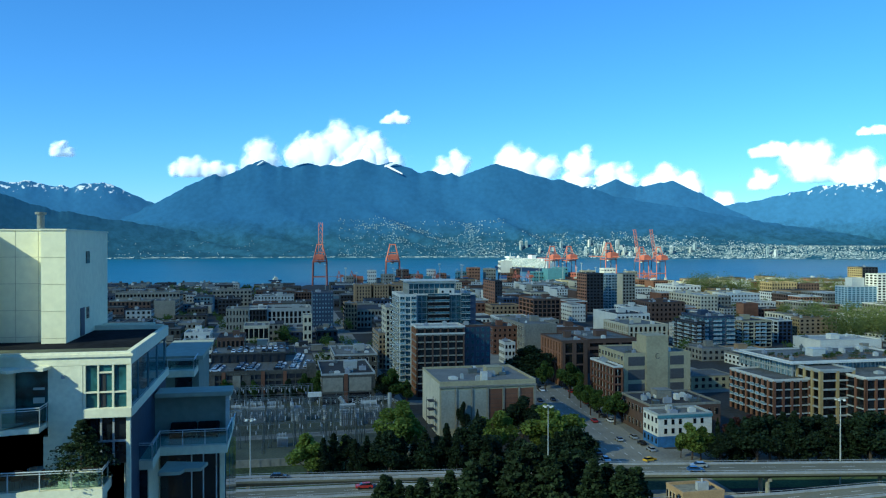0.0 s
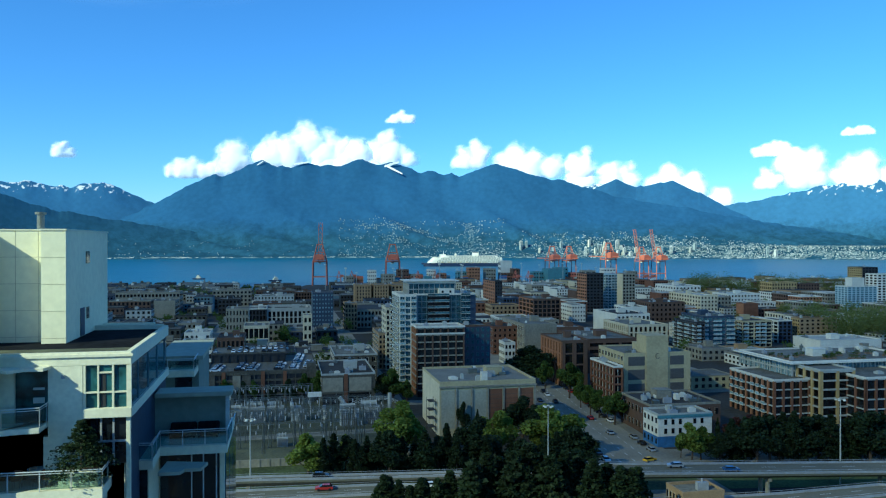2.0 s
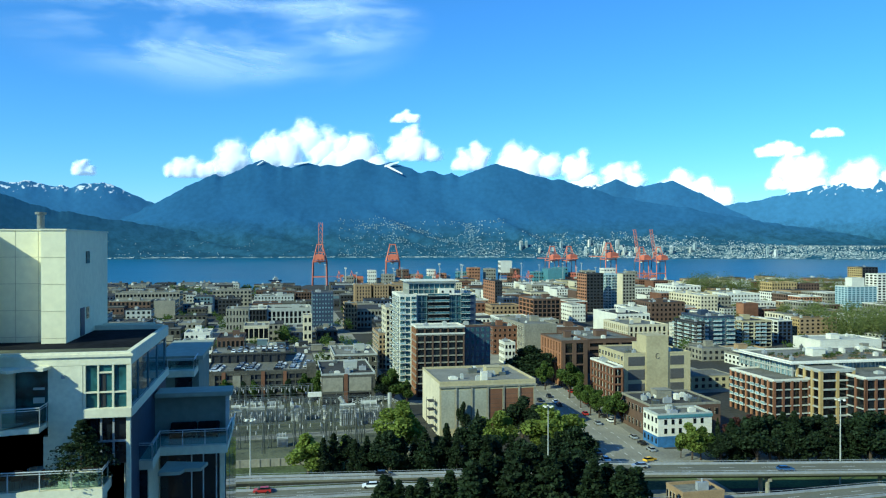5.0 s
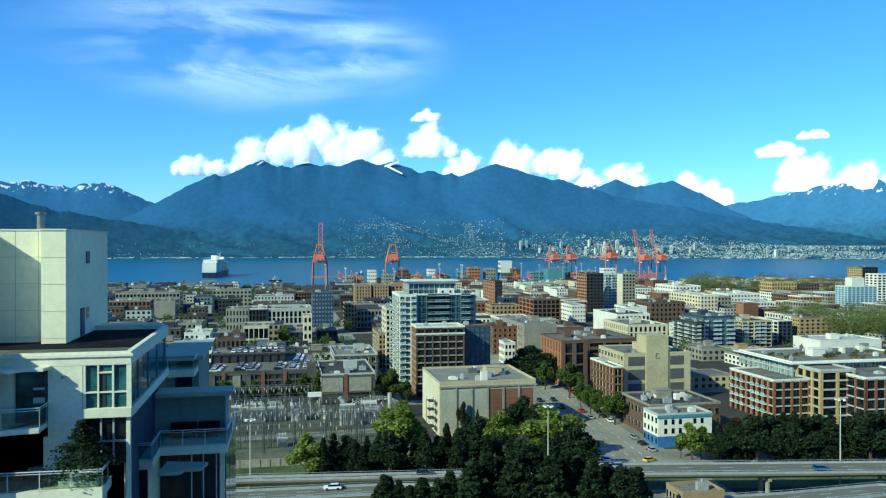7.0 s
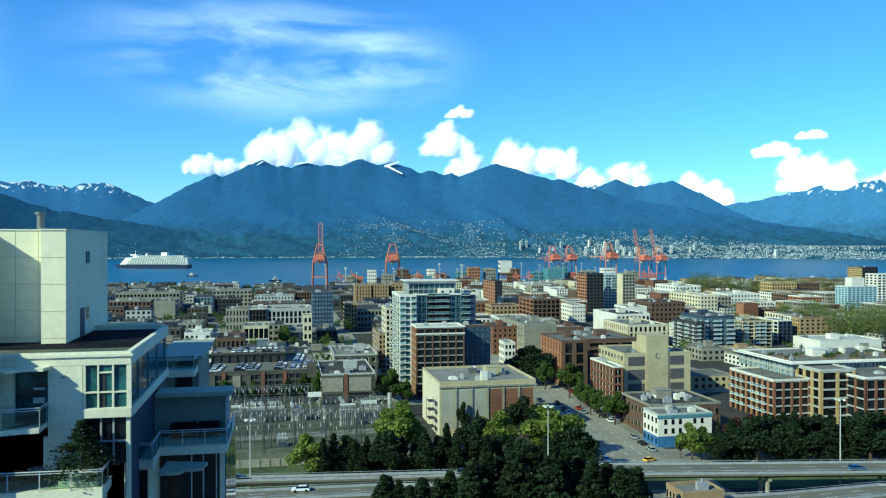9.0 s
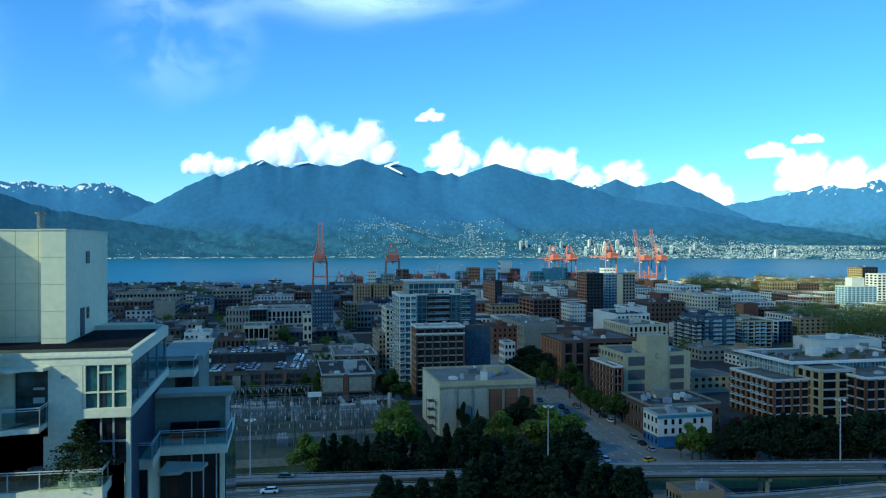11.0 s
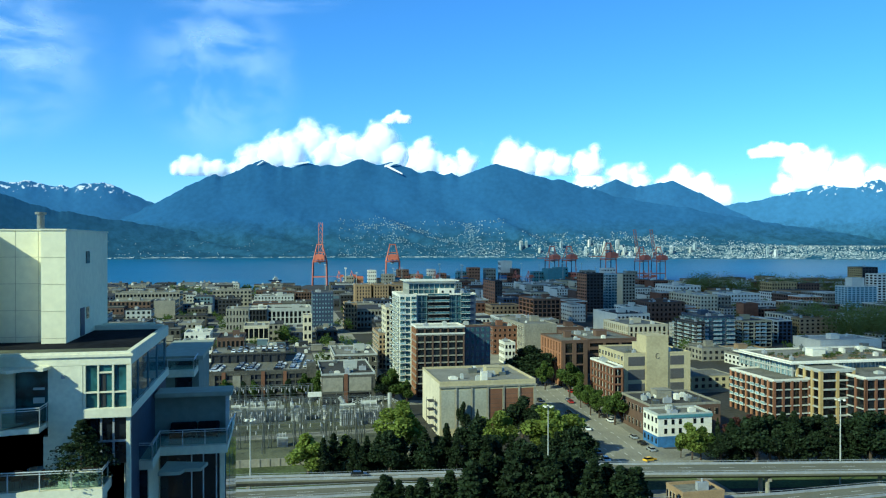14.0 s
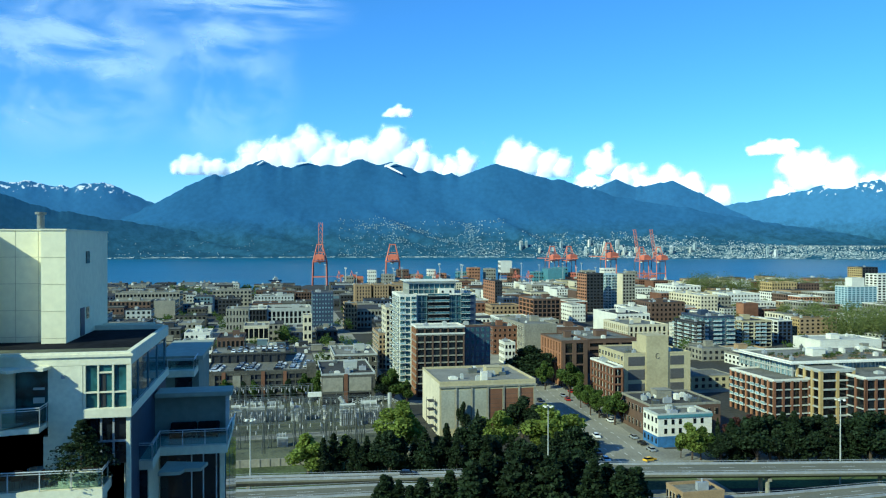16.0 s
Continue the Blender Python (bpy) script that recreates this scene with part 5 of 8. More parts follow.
bmesh.ops.bevel(bm, geom=bm.edges[:], offset=0.08, segments=1, affect="EDGES")
part("eaves_slab", bm, M["white"], crown, "thin white overhanging roof slab")
bm = bmesh.new()
box(bm, 14.5, -4.0, -0.05, 22.0, -0.1, 2.9)
hut = part("roof_hut", bm, M["white"], crown, "small white roof hut with dark openings")
for u in (16.2, 20.0):
    bm = bmesh.new()
    box(bm, u - 0.5, -4.08, 0.9, u + 0.5, -3.97, 2.0)
    part("opening", bm, M["glass"], hut)
bm = bmesh.new()
box(bm, -0.2, -0.25, 30.6 - 3.0, 22.1, 0.0, 30.6 - 2.3)
box(bm, -0.2, -0.3, 30.6, 22.1, 0.35, 30.6 + 0.9)
part("top_storey_band", bm, M["white"], bpy.data.objects["apartment_tower.001"], "white top storey band")

# white slab roof over the glazed penthouse
pent = bpy.data.objects["penthouse"]
bm = bmesh.new()
PD = 37.06
for x0, y0, x1, y1 in ((-2.0, -2.0, 72, -0.1), (-2.0, -0.1, -0.1, PD + 1)):
    box(bm, x0, y0, 6.0, x1, y1, 6.45)
part("eaves_slab", bm, M["white"], pent, "overhanging white eaves slab", at=(0, 0, -0.89))


# ---- trees ----
def leaf_cloud(bm, centre, rx, rz, count, size, rng, mi=0):
    """Many small leaf clumps through one lobe of a crown."""
    for k in range(count):
        d = Vector((rng.gauss(0, 1), rng.gauss(0, 1), rng.gauss(0, 1))).normalized() * (rng.random() ** 0.4)
        c = centre + Vector((d.x * rx, d.y * rx, d.z * rz))
        u = Vector((rng.gauss(0, 1), rng.gauss(0, 1), rng.gauss(0, 0.6))).normalized()
        w = u.cross(Vector((rng.gauss(0, 1), rng.gauss(0, 1), rng.gauss(0, 1)))).normalized()
        s = size * rng.uniform(0.6, 1.4)
        vs = [bm.verts.new(c + u * s * a + w * s * b) for a, b in ((-1, -0.3), (0, -0.75), (1, 0.2), (0.1, 0.8))]
        bm.faces.new(vs).material_index = mi


def broadleaf(name, label, leaf, seed, height=12.0, spread=4.0, leaf_size=0.30, leaf_count=330):
    rng = random.Random(seed)
    t = thing(name, label, "tree", (0, -900 - seed * 30, 0))
    bm = bmesh.new()
    beam(bm, (0, 0, 0), (0.1, 0.1, height * 0.45), 0.28, sides=8, r2=0.18)
    limbs = []
    for k in range(7):
        a = k * 0.9 + rng.random()
        z0 = height * rng.uniform(0.14, 0.42)
        tip = Vector((math.cos(a) * spread * 0.65, math.sin(a) * spread * 0.65, z0 + height * rng.uniform(0.2, 0.38)))
        beam(bm, (0.05, 0.05, z0), tip, 0.12, sides=5, r2=0.04)
        limbs.append(tip)
    part("trunk", bm, M["bark"], t)
    bm = bmesh.new()
    lobes = limbs + [Vector((rng.uniform(-1, 1), rng.uniform(-1, 1), height * q)) for q in (0.42, 0.55, 0.7, 0.82, 0.9)]
    for c in lobes:
        top = max(0.45, 1.15 - c.z / height * 0.6)
        leaf_cloud(bm, c, spread * 0.5 * top, height * 0.16 * top * 1.1, leaf_count, leaf_size, rng)
    part("crown", bm, M[leaf], t)
    return t


def pine(name, label, leaf, seed, height=14.0, spread=3.4):
    rng = random.Random(seed)
    t = thing(name, label, "tree", (0, -900 - seed * 30, 0))
    bm = bmesh.new()
    beam(bm, (0, 0, 0), (0, 0, height * 0.95), 0.26, sides=8, r2=0.04)
    part("trunk", bm, M["bark"], t)
    bm = bmesh.new()
    k = 0
    z = height * 0.14
    while z < height * 0.98:
        f = 1 - z / height
        r = spread * (f ** 0.75) * rng.uniform(0.75, 1.15)
        for q in range(7):
            a = rng.random() * math.tau
            tip = Vector((math.cos(a) * r * 0.75, math.sin(a) * r * 0.75, z - 0.1 * r))
            leaf_cloud(bm, tip * 0.6 + Vector((0, 0, z * 0.4)), 0.25 * r + 0.3, 0.35, 14, 0.27, rng)
            leaf_cloud(bm, tip, 0.28 * r + 0.25, 0.4, 20, 0.27, rng)
        z += height * 0.052
    part("crown", bm, M[leaf], t)
    return t


PROTO = {
    "b1": broadleaf("broadleaf_tree", "bright spring-green broadleaf tree beside the yard", "leaf_bright", 1),
    "b2": broadleaf("broadleaf_tree", "bright spring-green broadleaf tree with an open crown", "leaf_bright", 2, 11, 4.6),
    "g1": broadleaf("broadleaf_tree", "mid-green street tree along the pavement", "leaf_mid", 3, 11, 3.6),
    "g2": broadleaf("broadleaf_tree", "mid-green rounded tree among buildings", "leaf_mid", 4, 10, 4.2),
    "d1": pine("pine_tree", "dark dense pine tree beside the viaduct", "leaf_dark", 5),
    "d2": pine("pine_tree", "dark broad pine tree beside the viaduct", "leaf_dark", 6, 13, 4.4),
    "d3": broadleaf("broadleaf_tree", "dark green rounded tree behind the viaduct", "leaf_dark", 7, 11, 4.4),
    "r1": broadleaf("broadleaf_tree", "copper-leaved tree by the brick apartments", "leaf_red", 8, 9, 3.8),
}
PROTO_H = {"b1": 12.3, "b2": 11.3, "g1": 11.3, "g2": 10.3, "d1": 14.0, "d2": 13.0, "d3": 11.3, "r1": 9.2}
trng = random.Random(77)
USED = set()


def tree(kind, x, y, h, z=0.0, fat=1.0):
    s = h / PROTO_H[kind]
    m = pose(x, y, z, 0, 0, trng.uniform(0, 360)) @ Matrix.Diagonal((s * fat, s * fat, s, 1))
    if kind not in USED:
        USED.add(kind)
        PROTO[kind].matrix_basis = m
        return PROTO[kind]
    return copy_thing(PROTO[kind], pose(0, 0, 0) @ m @ Matrix.Diagonal((1 / PROTO[kind].scale.x, 1 / PROTO[kind].scale.y, 1 / PROTO[kind].scale.z, 1)))


tree('b1', 7.4, 235.0, 12.7, fat=1.5)
tree('b1', 36.4, 247.8, 18.7, fat=1.35)
tree('b2', 66.7, 241.7, 15.8, fat=1.1)
tree('b2', 83.9, 238.2, 17.3, fat=1.45)
tree('b2', 81.2, 240.1, 11.8, fat=0.9)
tree('b1', 42.6, 254.9, 11.2, fat=1.0)
tree('b1', 19.3, 246.0, 9.2, fat=0.7)
tree('b2', 90.6, 245.1, 12.1, fat=1.0)
tree('g1', 120.2, 351.7, 13.8, fat=1.0)
tree('g1', 124.1, 330.2, 16.3, fat=1.2)
tree('g1', 120.0, 295.8, 12.4, fat=1.0)
tree('g1', 122.5, 278.2, 12.8, fat=1.2)
tree('g1', 121.3, 290.3, 11.1, fat=1.0)
tree('g1', 122.5, 285.0, 9.9, fat=1.0)
tree('g1', 121.4, 309.9, 12.3, fat=0.8)
tree('b2', 126.2, 227.6, 12.0, fat=1.0)
tree('g2', 128.8, 227.0, 10.8, fat=1.0)
tree('g1', 123.7, 230.1, 8.5, fat=0.8)
tree('d3', 118.4, 367.2, 19.2, fat=1.5)
tree('d3', 116.7, 375.6, 16.8, fat=1.3)
tree('d3', 123.7, 366.1, 15.1, fat=1.0)
tree('g2', 46.5, 337.1, 14.6, fat=1.1)
tree('d3', 42.5, 337.9, 12.7, fat=1.0)
tree('g2', 15.6, 343.4, 13.9, fat=0.8)
tree('g2', -24.0, 348.6, 10.5, fat=0.8)
tree('d3', -16.5, 348.4, 9.5, fat=0.7)
tree('g2', 9.5, 348.6, 12.0, fat=0.8)
tree('d3', 2.9, 342.3, 10.9, fat=0.8)
tree('g1', -11.7, 345.2, 10.4, fat=0.7)
tree('g2', 51.9, 332.3, 10.4, fat=0.7)
tree('d3', -4.6, 342.6, 8.7, fat=0.7)
tree('d3', 82.6, 266.0, 15.0, fat=1.2)
tree('d3', 85.3, 261.4, 12.8, fat=1.0)
tree('d3', 62.2, 270.1, 13.0, fat=0.5)
tree('d1', 64.3, 257.9, 12.4, fat=0.6)
tree('d3', 79.9, 270.7, 11.2, fat=1.0)
tree('d1', 11.6, 230.7, 12.0, fat=1.1)
tree('d2', 14.7, 233.5, 12.4, fat=1.1)
tree('d3', 18.5, 236.3, 11.2, fat=1.1)
tree('d1', 20.6, 228.9, 11.5, fat=1.1)
tree('d1', 24.4, 231.6, 11.7, fat=1.1)
tree('d2', 28.4, 234.3, 12.1, fat=1.1)
tree('d3', 30.5, 226.9, 14.5, fat=1.1)
tree('d1', 34.5, 229.5, 11.7, fat=1.1)
tree('d1', 38.8, 232.1, 11.2, fat=1.1)
tree('d2', 40.4, 224.9, 14.2, fat=1.1)
tree('d3', 44.7, 227.4, 12.0, fat=1.1)
tree('d1', 47.9, 230.3, 14.6, fat=1.1)
tree('d1', 49.4, 223.1, 12.5, fat=1.1)
tree('d2', 53.7, 225.6, 12.0, fat=1.1)
tree('d3', 57.0, 228.5, 17.1, fat=1.1)
tree('d1', 58.0, 221.3, 12.9, fat=1.1)
tree('d1', 62.6, 223.8, 9.6, fat=1.1)
tree('d2', 66.9, 226.4, 11.2, fat=1.1)
tree('d3', 68.1, 219.2, 12.0, fat=1.1)
tree('d1', 42.3, 227.9, 10.4, fat=1.1)
tree('d1', 33.0, 233.3, 7.9, fat=1.1)
tree('d2', 22.5, 228.5, 9.6, fat=1.1)
tree('d3', 71.6, 222.0, 9.6, fat=1.1)
tree('d3', 75.6, 221.1, 12.0, fat=1.2)
tree('d2', 79.7, 222.6, 12.3, fat=1.2)
tree('d3', 83.8, 224.2, 12.6, fat=1.2)
tree('d3', 84.6, 219.3, 15.0, fat=1.2)
tree('d2', 88.7, 220.8, 10.7, fat=1.2)
tree('d3', 71.3, 226.7, 7.6, fat=1.2)
tree('d3', 73.2, 221.6, 7.1, fat=1.2)
tree('d2', 40.0, 165.3, 21.1, fat=1.35)
tree('d1', 43.9, 168.6, 21.9, fat=1.35)
tree('d2', 48.1, 171.9, 19.9, fat=1.35)
tree('d1', 48.9, 163.5, 23.3, fat=1.35)
tree('d2', 53.1, 166.8, 23.8, fat=1.35)
tree('d1', 56.8, 170.1, 20.8, fat=1.35)
tree('d2', 56.6, 162.0, 22.3, fat=1.35)
tree('d1', 61.0, 165.2, 22.3, fat=1.35)
tree('d2', 65.5, 168.3, 20.2, fat=1.35)
tree('d1', 65.5, 160.1, 21.6, fat=1.35)
tree('d2', 70.1, 163.3, 19.5, fat=1.35)
tree('d1', 74.6, 166.5, 18.0, fat=1.35)
tree('d2', 73.6, 158.5, 19.5, fat=1.35)
tree('d1', 76.8, 161.9, 18.8, fat=1.35)
tree('d2', 46.2, 172.2, 17.0, fat=1.35)
tree('d1', 51.3, 163.1, 19.9, fat=1.35)
tree('d2', 59.8, 165.4, 18.2, fat=1.35)
tree('d1', 69.9, 167.4, 17.7, fat=1.35)
tree('d2', 71.5, 158.9, 19.9, fat=1.35)
tree('d2', 21.8, 171.1, 17.6, fat=1.2)
tree('d1', 24.8, 170.5, 16.6, fat=1.2)
tree('d2', 29.6, 169.5, 16.6, fat=1.2)
tree('d1', 33.2, 168.8, 16.9, fat=1.2)
tree('d2', 27.2, 170.0, 15.2, fat=1.2)
tree('d1', 20.0, 171.5, 14.4, fat=1.2)
tree('d2', 35.0, 168.4, 14.4, fat=1.2)
tree('d1', 38.6, 167.7, 15.2, fat=1.2)
tree('d1', 23.0, 173.5, 16.5, fat=1.5)
tree('d2', 30.5, 172.5, 16.0, fat=1.5)
tree('d1', 36.5, 171.5, 17.5, fat=1.5)
tree('d3', 132.5, 221.7, 10.0, fat=1.25)
tree('d2', 137.7, 223.9, 13.3, fat=1.25)
tree('d1', 143.5, 226.0, 13.3, fat=1.25)
tree('d3', 143.6, 219.5, 15.3, fat=1.25)
tree('d3', 149.3, 221.5, 15.1, fat=1.25)
tree('d2', 155.3, 223.6, 14.8, fat=1.25)
tree('d1', 154.7, 217.2, 16.5, fat=1.25)
tree('d3', 160.2, 219.3, 14.6, fat=1.25)
tree('d3', 166.3, 221.4, 14.4, fat=1.25)
tree('d2', 165.8, 214.9, 15.3, fat=1.25)
tree('d1', 173.1, 216.7, 13.7, fat=1.25)
tree('d3', 179.3, 218.8, 15.1, fat=1.25)
tree('d3', 177.8, 212.5, 17.0, fat=1.25)
tree('d2', 183.5, 214.6, 15.5, fat=1.25)
tree('d1', 145.6, 225.6, 8.5, fat=1.25)
tree('d3', 150.4, 218.1, 10.9, fat=1.25)
tree('d3', 161.0, 219.1, 9.3, fat=1.25)
tree('d2', 171.0, 220.4, 8.0, fat=1.25)
tree('d1', 136.7, 220.9, 8.3, fat=1.25)
tree('d3', 179.2, 215.4, 9.3, fat=1.25)
tree('d3', 185.9, 217.4, 9.0, fat=1.25)
tree('d2', 171.8, 213.7, 9.5, fat=1.25)
tree('r1', 149.5, 233.2, 12.5, fat=1.2)
tree('r1', 145.8, 233.9, 11.6, fat=1.0)
tree('r1', 128.7, 280.8, 9.3, fat=0.8)
tree('d3', 175.4, 219.5, 6.7, fat=1.0)
tree('d1', 139.5, 235.2, 11.2, fat=0.6)

# a conifer in a tub on the terrace
tub = pine("terrace_bush", "shaggy dark green conifer growing in a terrace tub", "leaf_dark", 9, 13.5, 7.4)
tub.matrix_basis = pose(-10.75, 46.2, 55.2) @ Matrix.Diagonal((0.31, 0.31, 0.235, 1))
bm = bmesh.new()
beam(bm, (0, 0, -1.2), (0, 0, 1.3), 1.7, sides=14, r2=2.1)
part("tub", bm, M["brick"], tub)

# town greenery far off: small trees of the lanes and parks
frng = random.Random(31)
TREES_AT = []
bm, bright = bmesh.new(), bmesh.new()
for cx, cy, rx, ry, cnt, hh in ((522, 914, 24, 22, 44, 34), (589, 901, 40, 25, 50, 29), (645, 889, 50, 20, 50, 29), (403, 489, 40, 26, 70, 24), (466, 558, 45, 60, 90, 20), (420, 527, 14, 20, 14, 12), (-100, 939, 22, 22, 26, 15), (-80, 669, 14, 22, 16, 12), (-60, 584, 10, 20, 10, 10), (-116, 1024, 20, 14, 20, 18), (139, 502, 8, 20, 10, 12), (46, 470, 6, 12, 6, 10), (0, 556, 6, 6, 5, 12), (-27, 1026, 60, 12, 30, 9), (-219, 1187, 50, 12, 40, 12), (-55, 1164, 60, 10, 40, 9)):
    for k in range(cnt):
        x, y = cx + frng.uniform(-rx, rx), cy + frng.uniform(-ry, ry)
        h = hh * frng.uniform(0.6, 1.15)
        for q in range(4):
            leaf_cloud(bright if cx > 330 else bm, Vector((x + frng.uniform(-2, 2), y + frng.uniform(-2, 2), h * frng.uniform(0.3, 0.85))), h * 0.24, h * 0.2, 70, 0.46, frng)
for k in range(300):
    y = frng.uniform(425, 900)
    x = frng.uniform(-0.24 * y, 0.16 * y) if k < 190 else frng.uniform(0.16 * y, 0.85 * y)
    if any(fx - 2 < x < fx + fw + 2 and fy - 2 < y < fy + fd + 2 for fx, fy, fw, fd in FOOT) or 118 < x < 140:
        continue
    h = frng.uniform(6, 13)
    TREES_AT.append((x, y))
    for q in range(4):
        leaf_cloud(bm, Vector((x + frng.uniform(-2, 2), y + frng.uniform(-2, 2), h * frng.uniform(0.4, 0.85))), h * 0.26, h * 0.22, 44, 0.42, frng)
solid("park_trees", bright, M["leaf_park"], "pale olive-green spring trees of the park", "trees", kind="stuff")
solid("park_trees", bm, M["leaf_mid"], "green belts of park trees behind the buildings", "trees", kind="stuff")


# ---- street lamps ----
def high_mast(x, y, h, z=0.0):
    t = thing("street_lamp", "tall pale lamp mast with a ring of lamps", "street lamp", (x, y, z), "lamp masts")
    bm = bmesh.new()
    beam(bm, (0, 0, 0), (0, 0, h), 0.24, sides=10, r2=0.12)
    part("mast", bm, M["palegrey"], t)
    for k in range(5):
        a = k * math.tau / 5
        bm = bmesh.new()
        beam(bm, (0, 0, h - 0.2), (1.1 * math.cos(a), 1.1 * math.sin(a), h - 0.1), 0.06)
        part("arm", bm, M["palegrey"], t)
        bm = bmesh.new()
        bmesh.ops.create_icosphere(bm, subdivisions=2, radius=0.42)
        bmesh.ops.scale(bm, vec=(1, 1, 0.6), verts=bm.verts)
        part("lamp_head", bm, M["white"], t, at=(1.2 * math.cos(a), 1.2 * math.sin(a), h - 0.3))
    return t


high_mast(*(73.91, 213.66), 22.16)
high_mast(*(154.80, 196.66), 24.19)
high_mast(*(-8.37, 216.20), 21.39)


# ---- substation ----
def insulator_shape(bm):
    """A hanging string of ceramic discs, turned in one piece."""
    rings = []
    for q in range(6):
        for dz, r in ((0.0, 0.06), (-0.04, 0.18), (-0.12, 0.17), (-0.16, 0.06)):
            rings.append([bm.verts.new((r * math.cos(a * math.tau / 7), r * math.sin(a * math.tau / 7), -0.22 * q + dz)) for a in range(7)])
    for a, b in zip(rings, rings[1:]):
        for k in range(7):
            j = (k + 1) % 7
            bm.faces.new((a[k], b[k], b[j], a[j]))
    bm.faces.new(rings[0])
    bm.faces.new(rings[-1][::-1])


def gantry(x, y, w, h, bays, rz=0):
    """A lattice portal: posts, a cross beam, insulator strings."""
    g = thing("substation_gantry", "grey steel lattice gantry with insulators", "gantry", pose(x, y, 0.05, 0, 0, rz), "substation gantries")
    for k in range(bays + 1):
        u = w * k / bays
        bm = bmesh.new()
        beam(bm, (u - 0.5, -0.3, 0), (u - 0.12, 0, h), 0.14, sides=4)
        beam(bm, (u + 0.5, 0.3, 0), (u + 0.12, 0, h), 0.14, sides=4)
        for q in range(5):
            f = q / 5
            beam(bm, (u - 0.35 * (1 - f), 0, h * f), (u + 0.35 * (1 - f - 0.2), 0, h * (f + 0.2)), 0.045, sides=4)
        part("post", bm, M["steel"], g)
    bm = bmesh.new()
    for zz in (0, 0.7):
        beam(bm, (0, 0, h - zz), (w, 0, h - zz), 0.09, sides=4)
    for q in range(bays * 4):
        beam(bm, (w * q / (bays * 4), 0, h - 0.7 * (q % 2)), (w * (q + 1) / (bays * 4), 0, h - 0.7 * ((q + 1) % 2)), 0.05, sides=4)
    part("cross_beam", bm, M["steel"], g)
    ins = shared(("insulator",), insulator_shape, M["ceramic"])
    for k in range(bays * 3):
        part("insulator", ins, None, g, at=(w * (k + 0.5) / (bays * 3), 0, h - 0.8))
    return g


srng = random.Random(12)
for k in range(9):
    gantry(-36 + 2 * (k % 3), 262 + k * 8.0, 70 if k < 6 else 44, srng.uniform(8.0, 12.5), 7 if k < 6 else 5)


def transformer(x, y, s=1.0, rz=0):
    t = thing("power_transformer", "grey power transformer with cooling fins", "transformer", pose(x, y, 0.05, 0, 0, rz), "transformers")
    bm = bmesh.new()
    box(bm, -2 * s, -1.3 * s, 0.0, 2 * s, 1.3 * s, 3.4 * s)
    part("tank", bm, M["palegrey"], t)
    for k in range(9):
        bm = bmesh.new()
        box(bm, -1.9 * s + k * 0.44 * s, -1.9 * s, 0.5, -1.75 * s + k * 0.44 * s, -1.3 * s - 0.003, 3.0 * s)
        part("cooling_fin", bm, M["grey"], t)
    for k in range(3):
        bm = bmesh.new()
        for q in range(5):
            beam(bm, (-1.2 * s + k * 1.2 * s, 0, 3.4 * s + q * 0.3), (-1.2 * s + k * 1.2 * s, 0, 3.4 * s + q * 0.3 + 0.31), 0.24 - 0.02 * q, sides=8, r2=0.12)
        part("bushing", bm, M["ceramic"], t)
    bm = bmesh.new()
    beam(bm, (-2.0 * s, 1.0 * s, 4.0 * s), (1.4 * s, 1.0 * s, 4.0 * s), 0.5 * s, sides=14)
    part("oil_tank", bm, M["palegrey"], t)
    return t


for px_, py_, s, rz in ((-9.91, 309.18, 1.7, 0), (-2.5, 311.08, 1.6, 0), (-17.5, 308.0, 1.5, 0), (5.2, 309.9, 1.5, 90),
                        (24.66, 298.15, 1.7, 0), (33.0, 300.56, 1.8, 0), (38.10, 283.56, 1.2, 20), (0.07, 270.93, 0.9, 0)):
    transformer(px_, py_, s, rz)
for px_, py_ in ((15.69, 303.82), (43.69, 290.53)):
    t = thing("insulator_column", "tall banded white ceramic column in the yard", "insulator column", (px_, py_, 0.05))
    for q in range(5):
        bm = bmesh.new()
        beam(bm, (0, 0, q * 1.3), (0, 0, q * 1.3 + 1.28), 0.9 if q % 2 else 0.65, sides=14)
        part("drum", bm, M["white"] if q % 2 else M["grey"], t)
for k in range(44):
    x, y = srng.uniform(-34, 40), srng.uniform(254, 338)
    t = thing("busbar_post", "thin steel busbar post with a ceramic head", "busbar post", (x, y, 0.05), "busbar posts")
    h = srng.uniform(3.5, 7)
    bm = bmesh.new()
    beam(bm, (0, 0, 0), (0, 0, h), 0.10, sides=5)
    part("pole", bm, M["steel"], t)
    bm = bmesh.new()
    beam(bm, (0, 0, h), (0, 0, h + 1.1), 0.2, sides=7, r2=0.13)
    part("insulator", bm, M["ceramic"], t)
for k in range(9):
    bm = bmesh.new()
    y = 258 + k * 9
    for q in range(3):
        beam(bm, (-34, y + q * 1.2, 6.2), (36, y + q * 1.2, 6.4), 0.045, sides=4)
        for u in range(6):
            beam(bm, (-34 + u * 14, y + q * 1.2, 0), (-34 + u * 14, y + q * 1.2, 6.3), 0.06, sides=4)
    solid("busbar", bm, M["steel"], "thin aluminium busbars strung across the yard", "busbar", "busbars")
arch = thing("arched_truss", "pale arched steel truss over the yard", "truss", (24.29, 315.26, 0))
